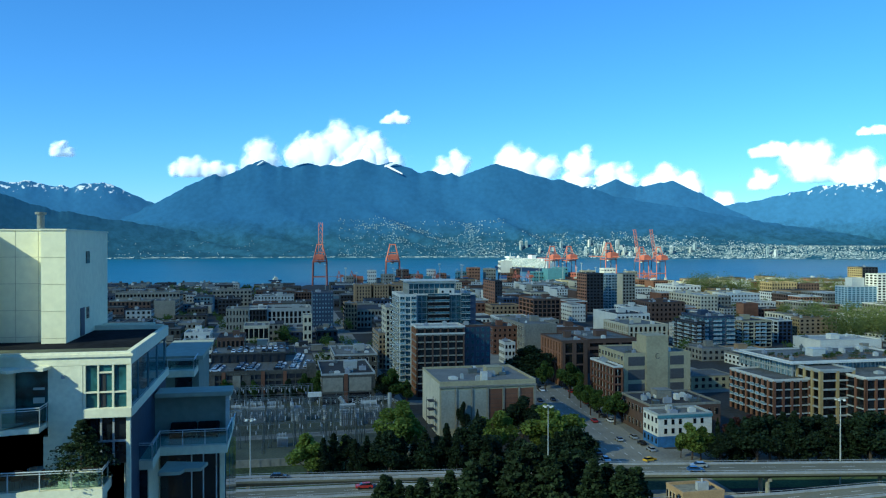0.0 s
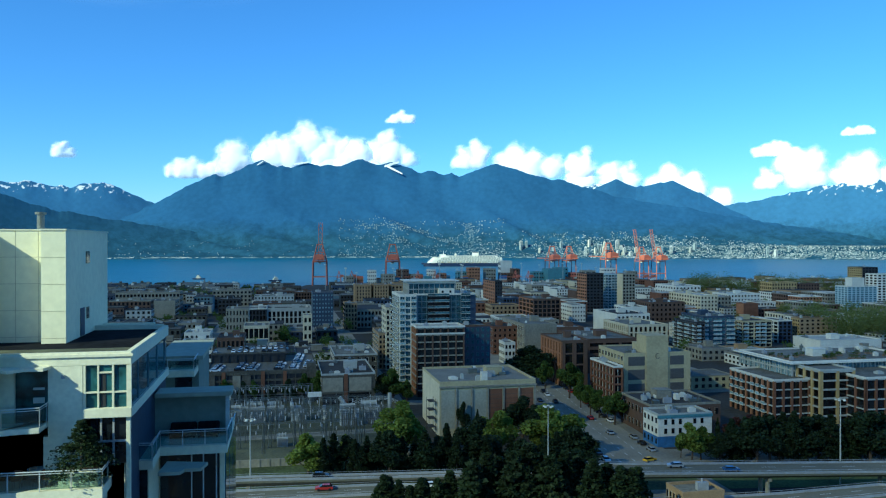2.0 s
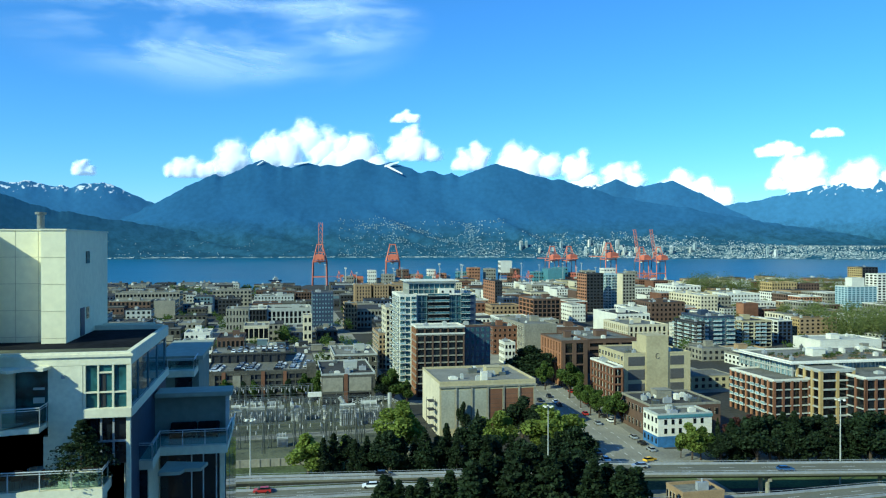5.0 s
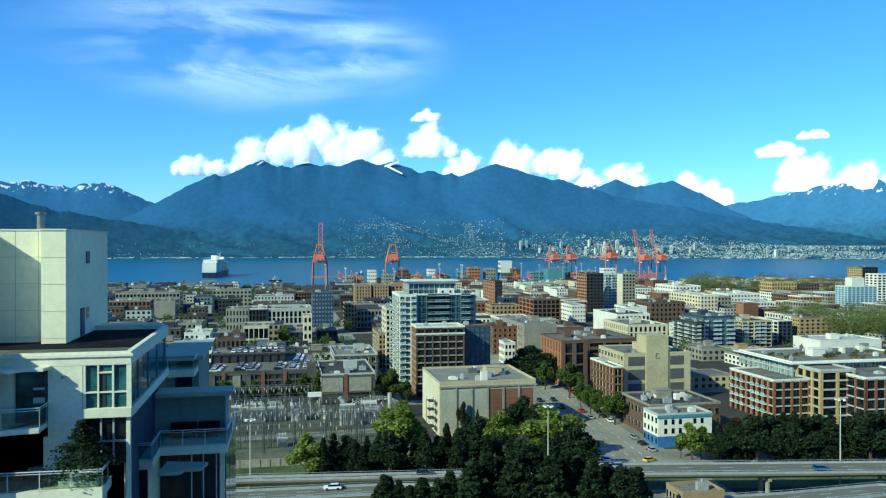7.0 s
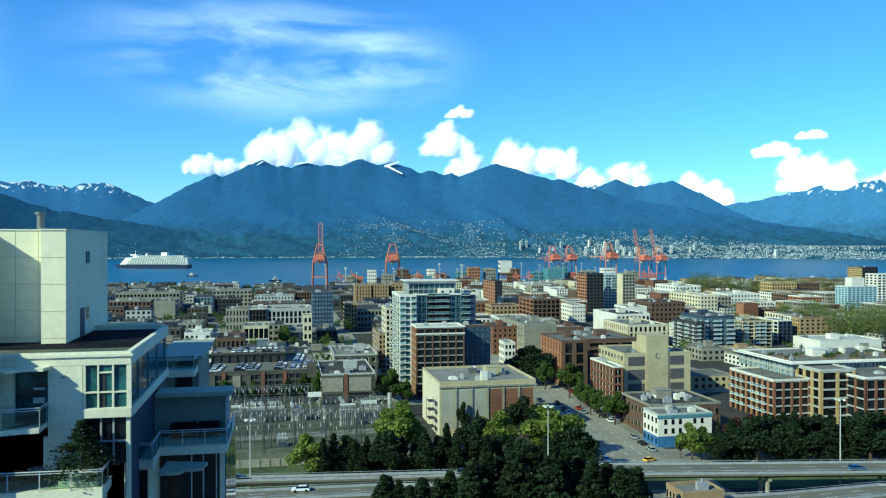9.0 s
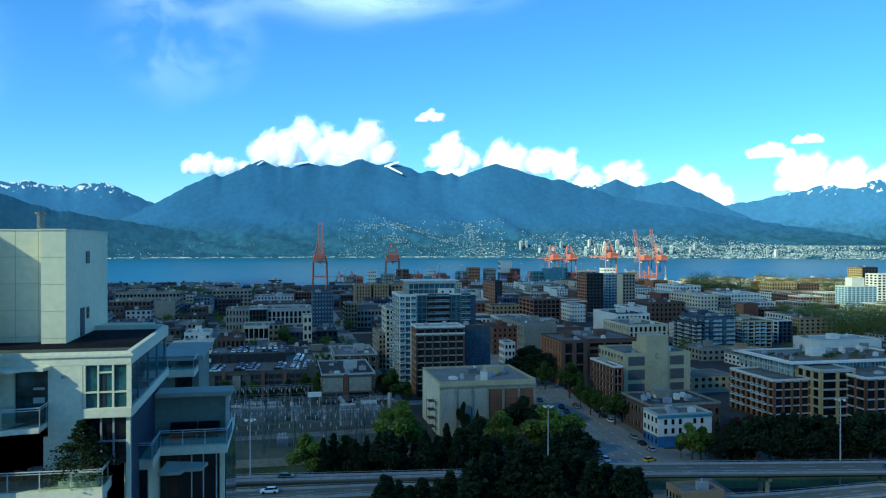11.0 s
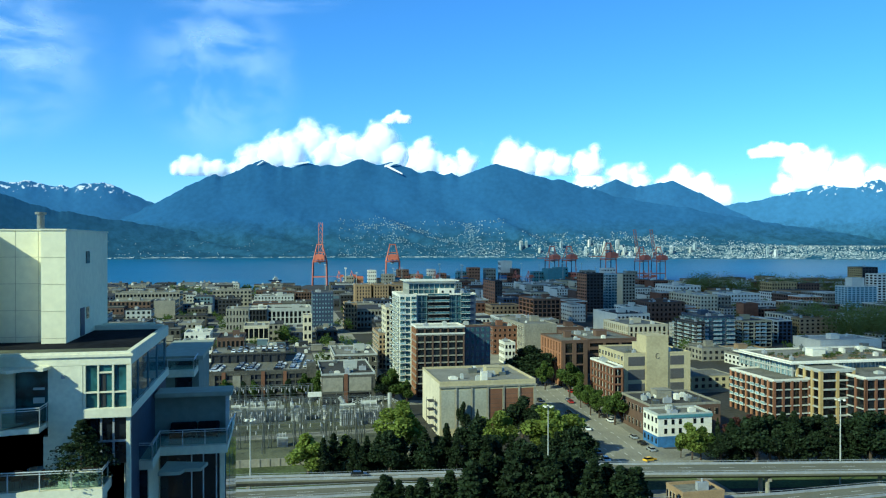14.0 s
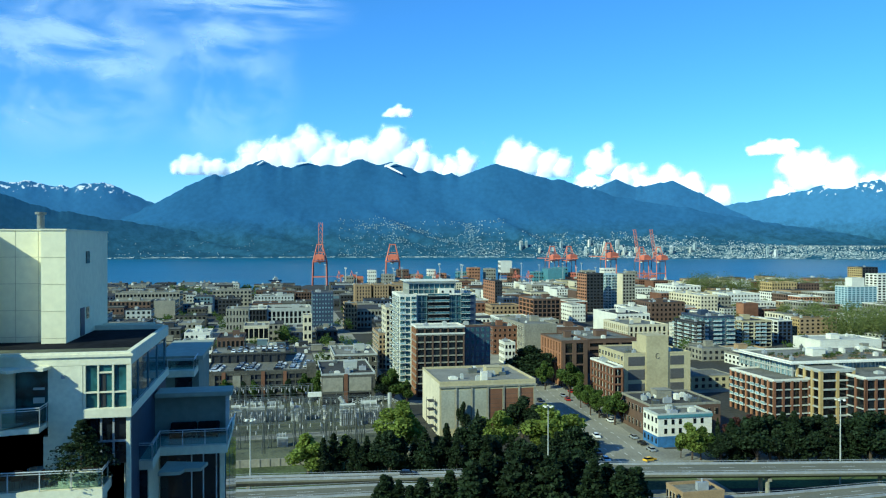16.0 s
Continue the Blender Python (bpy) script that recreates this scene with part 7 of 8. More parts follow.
def cumulus(label, w, h, seed, steps=3.6):
    """A heaped cloud w wide and h high: a bulging front of billows on a flat base, frayed at the rim."""
    rng = random.Random(seed)
    lobes = []
    k = max(5, int(w / h * 4.5))
    for i in range(k):
        f = (i + 0.5) / k * 2 - 1 + rng.uniform(-0.06, 0.06)
        swell = 0.62 + 0.38 * noise.noise(Vector((f * w / h * 0.6, seed * 3.7, 0.5))) * 1.6
        top = h * max(0.30, min(0.95, (1 - abs(f) ** 2.6) * swell + 0.12))
        r = h * rng.uniform(0.26, 0.38)
        z = -h / 2 + r * 0.9
        while z < -h / 2 + top - r * 0.4:
            lobes.append((f * (w / 2 - r * 0.8) + rng.uniform(-0.7, 0.7) * r, z, r * rng.uniform(0.8, 1.15)))
            z += r * 0.7
            r *= 0.88
    for i in range(len(lobes) * 2):
        x, z, r = rng.choice(lobes)
        a = rng.uniform(-0.3, math.pi + 0.3)
        lobes.append((x + math.cos(a) * r * 0.8, z + math.sin(a) * r * 0.8, r * rng.uniform(0.3, 0.6)))
    pad = h * 0.18
    nx, nz_ = int((w + 2 * pad) / steps / 1.6) + 2, int((h + 2 * pad) / steps) + 2
    X, Z = np.meshgrid(np.linspace(-w / 2 - pad, w / 2 + pad, nx), np.linspace(-h / 2 - pad, h / 2 + pad, nz_), indexing="ij")
    warp = np.array([[noise.noise(Vector((X[i, j] / h * 2.2, Z[i, j] / h * 2.2, seed))) for j in range(nz_)] for i in range(nx)])
    warp2 = np.array([[noise.fractal(Vector((X[i, j] / h * 4.5, Z[i, j] / h * 4.5, seed + 9)), 0.8, 2.1, 3) for j in range(nz_)] for i in range(nx)])
    PX_, PZ_ = X + h * (0.09 * warp + 0.05 * warp2), Z + h * (0.05 * warp2 - 0.05 * warp)
    H, soft = np.zeros_like(X), np.full_like(X, -9.0)
    for x, z, r in lobes:
        d2 = (PX_ - x) ** 2 + (PZ_ - z) ** 2
        H = np.maximum(H, np.sqrt(np.maximum(0, r * r - d2)) + 0.35 * r * (d2 < r * r))
        soft = np.maximum(soft, (r * 1.32 - np.sqrt(d2)) / (h * 0.42))
    for k in range(7):
        for q in (H, soft) if k < 3 else (H,):
            q[1:-1, 1:-1] = (q[1:-1, 1:-1] * 2 + q[:-2, 1:-1] + q[2:, 1:-1] + q[1:-1, :-2] + q[1:-1, 2:]) / 6
    base = np.clip((Z + h * 0.50 + h * 0.05 * warp) / (h * 0.10), 0, 1)
    D = np.clip(soft, 0, 1) * base
    bm = bmesh.new()
    g = [[bm.verts.new((X[i, j], -0.6 * H[i, j] - 1.2 * noise.fractal(Vector((X[i, j] * 0.02, Z[i, j] * 0.02, seed)), 0.9, 2.1, 3), Z[i, j])) for j in range(nz_)] for i in range(nx)]
    for i in range(nx - 1):
        for j in range(nz_ - 1):
            bm.faces.new((g[i][j], g[i + 1][j], g[i + 1][j + 1], g[i][j + 1])).smooth = True
    ob = solid("cloud", bm, CLOUD, label, "cloud", "clouds")
    at = ob.data.attributes.new("cover", "FLOAT", "POINT")
    at.data.foreach_set("value", D.astype(np.float32).ravel())
    return ob


def overcast(label, w, d, seed, let_through):
    """A broad billowy layer of cloud, thick enough to dim the sun."""
    m = bpy.data.materials.new("cloud_layer_%d" % seed)
    m.use_nodes = True
    n, l = m.node_tree.nodes, m.node_tree.links
    p = n["Principled BSDF"]
    p.inputs["Base Color"].default_value = (0.9, 0.9, 0.9, 1)
    p.inputs["Roughness"].default_value = 1.0
    at, mr = n.new("ShaderNodeAttribute"), n.new("ShaderNodeMapRange")
    at.attribute_name = "cover"
    mr.inputs["To Max"].default_value = 1 - let_through
    l.new(at.outputs["Fac"], mr.inputs["Value"])
    l.new(mr.outputs[0], p.inputs["Alpha"])
    bm = bmesh.new()
    k = 40
    cover = []
    g = []
    for i in range(k + 1):
        row = []
        for j in range(k + 1):
            u, v = i / k * 2 - 1, j / k * 2 - 1
            bump = noise.fractal(Vector((u * 2.5, v * 2.5, seed)), 0.9, 2.1, 4)
            row.append(bm.verts.new((u * w / 2, v * d / 2, 40 * bump)))
            cover.append(max(0.0, min(1.0, (1.0 - math.sqrt(u * u + v * v) + 0.22 * bump) * 5)))
        g.append(row)
    for i in range(k):
        for j in range(k):
            bm.faces.new((g[i][j], g[i + 1][j], g[i + 1][j + 1], g[i][j + 1])).smooth = True
    ob = solid("cloud", bm, m, label, "cloud", "clouds")
    ob.data.attributes.new("cover", "FLOAT", "POINT").data.foreach_set("value", cover)
    return ob


def cirrus_mat(name, top, scale, stretch):
    """A thin veil: streaks of ice cloud that thin out to the sheet's edge."""
    m = bpy.data.materials.new(name)
    m.use_nodes = True
    n, l = m.node_tree.nodes, m.node_tree.links
    tc, mp = n.new("ShaderNodeTexCoord"), n.new("ShaderNodeMapping")
    mp.inputs["Rotation"].default_value = (0, radians(14), 0)
    mp.inputs["Scale"].default_value = (scale, 0.0, scale * stretch)
    l.new(tc.outputs["Generated"], mp.inputs["Vector"])
    nz = n.new("ShaderNodeTexNoise")
    nz.inputs["Scale"].default_value, nz.inputs["Detail"].default_value, nz.inputs["Roughness"].default_value = 1.0, 8, 0.55
    nz.inputs["Distortion"].default_value = 0.5
    l.new(mp.outputs[0], nz.inputs["Vector"])
    ct, ln = n.new("ShaderNodeVectorMath"), n.new("ShaderNodeVectorMath")
    ct.operation, ln.operation = "SUBTRACT", "LENGTH"
    ct.inputs[1].default_value = (0.5, 0.5, 0.5)
    l.new(tc.outputs["Generated"], ct.inputs[0])
    fl = n.new("ShaderNodeVectorMath")
    fl.operation = "MULTIPLY"
    fl.inputs[1].default_value = (1, 0, 1)
    l.new(ct.outputs[0], fl.inputs[0])
    l.new(fl.outputs[0], ln.inputs[0])
    edge, body, mul = n.new("ShaderNodeMapRange"), n.new("ShaderNodeMapRange"), n.new("ShaderNodeMath")
    edge.interpolation_type = "SMOOTHSTEP"
    edge.inputs["From Min"].default_value, edge.inputs["From Max"].default_value = 0.5, 0.12
    l.new(ln.outputs["Value"], edge.inputs["Value"])
    body.inputs["From Min"].default_value, body.inputs["From Max"].default_value, body.inputs["To Max"].default_value = 0.36, 0.68, top
    body.interpolation_type = "SMOOTHSTEP"
    l.new(nz.outputs["Fac"], body.inputs["Value"])
    mul.operation = "MULTIPLY"
    l.new(edge.outputs[0], mul.inputs[0])
    l.new(body.outputs[0], mul.inputs[1])
    df, tl, tp, a, b_ = n.new("ShaderNodeBsdfDiffuse"), n.new("ShaderNodeBsdfTranslucent"), n.new("ShaderNodeBsdfTransparent"), n.new("ShaderNodeMixShader"), n.new("ShaderNodeMixShader")
    for q in (df, tl):
        q.inputs["Color"].default_value = (0.95, 0.95, 0.95, 1)
    a.inputs[0].default_value = 0.4
    l.new(df.outputs[0], a.inputs[1])
    l.new(tl.outputs[0], a.inputs[2])
    # added glow whitens the veil beyond what the sun gives it
    gw, sm = n.new("ShaderNodeEmission"), n.new("ShaderNodeAddShader")
    gw.inputs["Color"].default_value, gw.inputs["Strength"].default_value = (0.86, 0.93, 1.0, 1), 0.4
    l.new(a.outputs[0], sm.inputs[0])
    l.new(gw.outputs[0], sm.inputs[1])
    l.new(mul.outputs[0], b_.inputs[0])
    l.new(tp.outputs[0], b_.inputs[1])
    l.new(sm.outputs[0], b_.inputs[2])
    l.new(b_.outputs[0], n["Material Output"].inputs["Surface"])
    return m


def cirrus(label, w, h, top, scale, stretch, seed):
    bm = bmesh.new()
    nx, nz_ = 24, 10
    g = [[bm.verts.new((w * (i / nx - 0.5), 8 * noise.noise(Vector((i * 0.3, j * 0.4, seed))) - (w * (i / nx - 0.5)) ** 2 / 9500, h * (j / nz_ - 0.5))) for j in range(nz_ + 1)] for i in range(nx + 1)]
    for i in range(nx):
        for j in range(nz_):
            bm.faces.new((g[i][j], g[i + 1][j], g[i + 1][j + 1], g[i][j + 1])).smooth = True
    ob = solid("thin_cloud", bm, cirrus_mat("cirrus_veil_%d" % seed, top, scale, stretch), label, "cloud", "clouds")
    return ob


CLOUDS = [
    cumulus('bright white heaped cloud above the mountains', 398, 145, 140),
    cumulus('bright white heaped cloud above the mountains', 297, 263, 141),
    cumulus('bright white heaped cloud above the mountains', 744, 318, 142),
    cumulus('bright white heaped cloud above the mountains', 381, 332, 143),
    cumulus('bright white heaped cloud above the mountains', 467, 214, 144),
    cumulus('small detached white cloud puff', 200, 83, 145),
    cumulus('bright white heaped cloud above the mountains', 277, 187, 146),
    cumulus('bright white heaped cloud above the mountains', 485, 270, 147),
    cumulus('bright white heaped cloud above the mountains', 311, 200, 148),
    cumulus('bright white heaped cloud above the mountains', 571, 200, 149),
    cumulus('small detached white cloud puff', 214, 187, 150),
    cumulus('bright white heaped cloud above the mountains', 408, 207, 151),
    cumulus('bright white heaped cloud above the mountains', 221, 173, 152),
    cumulus('flat white cloud above the eastern range', 318, 97, 153),
    cumulus('small flat white cloud', 228, 62, 154),
    cumulus('bright white heaped cloud above the mountains', 388, 249, 155),
    cumulus('bright white heaped cloud above the mountains', 408, 270, 156),
    cumulus('bright white heaped cloud above the mountains', 346, 221, 157),
    cumulus('small detached white cloud puff', 152, 90, 158),
    cumulus('bright white heaped cloud above the mountains', 207, 138, 159),
]
VEILS = [
    cirrus('thin high wisp of ice cloud', 2709, 880, 0.62, 3.2, 1.25, 0),
    cirrus('thin high wisp of ice cloud', 1117, 440, 0.42, 3.0, 1.3, 1),
    cirrus('thin high wisp of ice cloud', 1557, 1219, 0.55, 3.6, 1.5, 2),
    cirrus('thin high wisp of ice cloud', 1083, 1151, 0.32, 3.4, 1.4, 3),
    cirrus('thin high wisp of ice cloud', 1490, 440, 0.4, 3.2, 1.7, 4),
]
# Two broad clouds that drift between the sun and the town.
shade_one = overcast("broad white cloud drifting over the town", 1500, 1500, 91, 0.25)
shade_two = overcast("broad white cloud layer drifting over the town", 1700, 1700, 131, 0.11)


def motions():
    walk(ship_one, [(0, pose(611, 1968, -3, 0, 0, 106.5)), (0.5, pose(636, 2065, -3, 0, 0, 123.5)), (1, pose(669, 2211, -3, 0, 0, 146.5)), (1.5, pose(648, 2338, -3, 0, 0, 166.5)), (2, pose(558, 2438, -3, 0, 0, 168.5)), (2.5, pose(407, 2520, -3, 0, 0, 168.5)), (3, pose(192, 2604, -3, 0, 0, 168.5)), (3.5, pose(-52, 2684, -3, 0, 0, 168.5)), (4, pose(-335, 2885, -3, 0, 0, 166.5)), (4.2, pose(-442, 2968, -3, 0, 0, 166.5)), (5, pose(-907, 3195, -3, 0, 0, 168.5)), (6, pose(-1599, 3438, -3, 0, 0, 168.5)), (16, pose(-3232, 4025, -3, 0, 0, 168.5))])
    walk(ship_two, [(0, pose(-1062, 1900, -3, 0, 0, 37.7)), (4.5, pose(-626, 1760, -3, 0, 0, 37.7)), (5.7, pose(-389, 1702, -3, 0, 0, 36.9)), (6.3, pose(-259, 1685, -3, 0, 0, 46.7)), (6.5, pose(-222, 1688, -3, 0, 0, 55.5)), (6.7, pose(-188, 1773, -3, 0, 0, 64.1)), (6.9, pose(-156, 1807, -3, 0, 0, 78.9)), (7.1, pose(-132, 1869, -3, 0, 0, 94.0)), (7.3, pose(-117, 1963, -3, 0, 0, 110.4)), (7.5, pose(-114, 2049, -3, 0, 0, 125.2)), (7.7, pose(-118, 2075, -3, 0, 0, 135.3)), (8, pose(-151, 2184, -3, 0, 0, 147.0)), (8.3, pose(-197, 2234, -3, 0, 0, 154.0)), (8.6, pose(-267, 2386, -3, 0, 0, 159.4)), (9.2, pose(-424, 2433, -3, 0, 0, 169.9)), (9.6, pose(-551, 2480, -3, 0, 0, 178.5)), (10.5, pose(-923, 2637, -3, 0, 0, 189.7)), (16, pose(-2546, 3171, -3, 0, 0, 195.7))])
    walk(boat_fast, [(0, pose(148, 1501, -3, 0, 0, 168.5)), (1.5, pose(-85, 1609, -3, 0, 0, 168.5)), (3, pose(-335, 1701, -3, 0, 0, 168.5)), (4.2, pose(-498, 1755, -3, 0, 0, 168.5)), (5.2, pose(-464, 1880, -3, 0, 0, 48.5)), (5.8, pose(-251, 1888, -3, 0, 0, 8.5)), (6.3, pose(-60, 1829, -3, 0, 0, -1.5)), (6.5, pose(26, 1832, -3, 0, 0, 3.5)), (7.0, pose(182, 1851, -3, 0, 0, 68.5)), (7.3, pose(139, 1645, -3, 0, 0, 188.5)), (8.3, pose(64, 1518, -3, 0, 0, 188.5)), (8.6, pose(-77, 1649, -3, 0, 0, 168.5)), (9.2, pose(-219, 1831, -3, 0, 0, 163.5)), (10.5, pose(-478, 1934, -3, 0, 0, 166.5)), (16, pose(-1259, 2093, -3, 0, 0, 168.5))])
    walk(CLOUDS[0], [(0, pose(-445, 4829, 519, 0, 0, 5.3)), (3.5, pose(-477, 4826, 511, 0, 0, 5.6)), (7, pose(-433, 4830, 526, 0, 0, 5.1)), (9, pose(-372, 4835, 534, 0, 0, 4.4)), (12.5, pose(-388, 4834, 540, 0, 0, 4.6)), (14.5, pose(-445, 4829, 525, 0, 0, 5.3)), (16, pose(-436, 4830, 532, 0, 0, 5.2))])
    walk(CLOUDS[1], [(0, pose(-122, 4845, 607, 0, 0, 1.5)), (3.5, pose(-334, 4835, 588, 0, 0, 4.0)), (7, pose(-172, 4843, 613, 0, 0, 2.0)), (9, pose(-96, 4846, 622, 0, 0, 1.1)), (12.5, pose(-30, 4846, 630, 0, 0, 0.4)), (14.5, pose(-201, 4842, 565, 0, 0, 2.4)), (16, pose(-162, 4844, 593, 0, 0, 1.9))])
    walk(CLOUDS[2], [(0, pose(355, 4830, 651, 0, 0, -4.2)), (3.5, pose(102, 4842, 639, 0, 0, -1.2)), (7, pose(237, 4838, 683, 0, 0, -2.8)), (9, pose(136, 4842, 664, 0, 0, -1.6)), (12.5, pose(169, 4841, 672, 0, 0, -2.0)), (14.5, pose(176, 4840, 648, 0, 0, -2.1)), (16, pose(163, 4841, 620, 0, 0, -1.9))])
    walk(CLOUDS[3], [(0, pose(474, 4817, 556, 0, 0, -5.6)), (3.5, pose(413, 4823, 603, 0, 0, -4.9)), (7, pose(508, 4814, 646, 0, 0, -6.0)), (9, pose(508, 4814, 694, 0, 0, -6.0)), (12.5, pose(515, 4813, 694, 0, 0, -6.1)), (14.5, pose(597, 4803, 681, 0, 0, -7.1)), (16, pose(645, 4797, 661, 0, 0, -7.7))])
    walk(CLOUDS[4], [(0, pose(525, 4809, 618, 0, 0, -6.2)), (3.5, pose(678, 4790, 647, 0, 0, -8.1)), (7, pose(869, 4759, 683, 0, 0, -10.4)), (9, pose(967, 4740, 690, 0, 0, -11.5)), (12.5, pose(1001, 4733, 575, 0, 0, -12.0)), (14.5, pose(798, 4771, 592, 0, 0, -9.5)), (16, pose(798, 4771, 572, 0, 0, -9.5))])
    walk(CLOUDS[5], [(0, pose(671, 4788, 833, 0, 0, -8.0)), (3.5, pose(719, 4781, 840, 0, 0, -8.6)), (7, pose(855, 4758, 848, 0, 0, -10.2)), (9, pose(1058, 4717, 869, 0, 0, -12.6)), (12.5, pose(719, 4781, 833, 0, 0, -8.6)), (14.5, pose(678, 4787, 840, 0, 0, -8.1)), (16, pose(685, 4786, 874, 0, 0, -8.1))])
    walk(CLOUDS[6], [(0, pose(990, 4729, 544, 0, 0, -11.8)), (3.5, pose(1145, 4694, 626, 0, 0, -13.7)), (7, pose(1057, 4714, 544, 0, 0, -12.6)), (9, pose(1067, 4712, 551, 0, 0, -12.8)), (12.5, pose(983, 4730, 544, 0, 0, -11.7)), (14.5, pose(1044, 4717, 551, 0, 0, -12.5)), (16, pose(1034, 4720, 551, 0, 0, -12.4))])
    walk(CLOUDS[7], [(0, pose(1441, 4608, 575, 0, 0, -17.4)), (3.5, pose(1474, 4598, 582, 0, 0, -17.8)), (7, pose(1422, 4614, 596, 0, 0, -17.1)), (9, pose(1432, 4611, 603, 0, 0, -17.3)), (12.5, pose(1350, 4636, 604, 0, 0, -16.2)), (14.5, pose(1448, 4606, 610, 0, 0, -17.5)), (16, pose(1448, 4606, 610, 0, 0, -17.5))])
    walk(CLOUDS[8], [(0, pose(1365, 4628, 562, 0, 0, -16.4)), (3.5, pose(1349, 4633, 555, 0, 0, -16.2)), (7, pose(1624, 4544, 573, 0, 0, -19.7)), (9, pose(1592, 4555, 580, 0, 0, -19.3)), (12.5, pose(1544, 4572, 574, 0, 0, -18.7)), (14.5, pose(1560, 4566, 560, 0, 0, -18.9)), (16, pose(1560, 4566, 553, 0, 0, -18.9))])
    walk(CLOUDS[9], [(0, pose(1842, 4457, 473, 0, 0, -22.5)), (3.5, pose(1872, 4444, 480, 0, 0, -22.8)), (7, pose(1903, 4431, 466, 0, 0, -23.2)), (9, pose(1918, 4425, 472, 0, 0, -23.4)), (12.5, pose(1888, 4438, 486, 0, 0, -23.0)), (14.5, pose(1918, 4425, 465, 0, 0, -23.4)), (16, pose(1918, 4425, 465, 0, 0, -23.4))])
    walk(CLOUDS[10], [(0, pose(1763, 4485, 549, 0, 0, -21.5)), (3.5, pose(1763, 4485, 535, 0, 0, -21.5)), (7, pose(1701, 4509, 523, 0, 0, -20.7)), (9, pose(1685, 4515, 537, 0, 0, -20.5)), (12.5, pose(1685, 4515, 530, 0, 0, -20.5)), (14.5, pose(1850, 4450, 561, 0, 0, -22.6)), (16, pose(1880, 4437, 560, 0, 0, -23.0))])
    walk(CLOUDS[11], [(0, pose(2237, 4265, 431, 0, 0, -27.7)), (3.5, pose(2279, 4243, 417, 0, 0, -28.2)), (7, pose(2347, 4206, 376, 0, 0, -29.2)), (9, pose(2361, 4198, 375, 0, 0, -29.4)), (12.5, pose(2326, 4218, 435, 0, 0, -28.9)), (14.5, pose(2298, 4233, 416, 0, 0, -28.5)), (16, pose(2251, 4258, 424, 0, 0, -27.9))])
    walk(CLOUDS[12], [(0, pose(2466, 4133, 308, 0, 0, -30.8)), (3.5, pose(2453, 4141, 340, 0, 0, -30.6)), (7, pose(2466, 4133, 327, 0, 0, -30.8)), (9, pose(2466, 4133, 327, 0, 0, -30.8)), (12.5, pose(2459, 4138, 347, 0, 0, -30.7)), (14.5, pose(2453, 4141, 347, 0, 0, -30.6)), (16, pose(2448, 4144, 347, 0, 0, -30.6))])
    walk(CLOUDS[13], [(0, pose(2685, 3991, 595, 0, 0, -33.9)), (3.5, pose(2705, 3978, 600, 0, 0, -34.2)), (7, pose(2717, 3970, 593, 0, 0, -34.4)), (9, pose(2697, 3983, 594, 0, 0, -34.1)), (12.5, pose(2668, 4003, 589, 0, 0, -33.7)), (14.5, pose(2685, 3991, 595, 0, 0, -33.9)), (16, pose(2675, 3998, 608, 0, 0, -33.8))])
    walk(CLOUDS[14], [(0, pose(3098, 3676, 676, 0, 0, -40.1)), (3.5, pose(2988, 3766, 680, 0, 0, -38.4)), (7, pose(2867, 3859, 671, 0, 0, -36.6)), (9, pose(2860, 3864, 671, 0, 0, -36.5)), (12.5, pose(2821, 3893, 621, 0, 0, -35.9)), (14.5, pose(2774, 3926, 602, 0, 0, -35.3)), (16, pose(2746, 3946, 629, 0, 0, -34.8))])
    walk(CLOUDS[15], [(0, pose(2858, 3862, 509, 0, 0, -36.5)), (3.5, pose(2819, 3890, 455, 0, 0, -35.9)), (7, pose(2847, 3870, 435, 0, 0, -36.3)), (9, pose(2842, 3873, 441, 0, 0, -36.3)), (12.5, pose(2842, 3873, 454, 0, 0, -36.3)), (14.5, pose(2865, 3857, 472, 0, 0, -36.6)), (16, pose(2842, 3873, 466, 0, 0, -36.3))])
    walk(CLOUDS[16], [(0, pose(3047, 3711, 498, 0, 0, -39.4)), (3.5, pose(3057, 3702, 473, 0, 0, -39.6)), (7, pose(3057, 3702, 431, 0, 0, -39.6)), (9, pose(2973, 3770, 441, 0, 0, -38.3)), (12.5, pose(3037, 3719, 462, 0, 0, -39.2)), (14.5, pose(2995, 3753, 465, 0, 0, -38.6)), (16, pose(2977, 3767, 459, 0, 0, -38.3))])
    walk(CLOUDS[17], [(0, pose(3213, 3564, 457, 0, 0, -42.0)), (3.5, pose(3223, 3555, 451, 0, 0, -42.2)), (7, pose(3232, 3546, 421, 0, 0, -42.3)), (9, pose(3175, 3598, 406, 0, 0, -41.4)), (12.5, pose(3156, 3615, 455, 0, 0, -41.1)), (14.5, pose(3126, 3640, 427, 0, 0, -40.7)), (16, pose(3116, 3649, 397, 0, 0, -40.5))])
    walk(CLOUDS[18], [(0, pose(-1177, 4649, 580, 0, 0, 14.2)), (3.5, pose(-1147, 4656, 566, 0, 0, 13.8)), (7, pose(-955, 4699, 326, 0, 0, 11.5)), (9, pose(-926, 4705, 295, 0, 0, 11.1)), (12.5, pose(-926, 4705, 289, 0, 0, 11.1)), (14.5, pose(-926, 4705, 283, 0, 0, 11.1)), (16, pose(-926, 4705, 276, 0, 0, 11.1))])
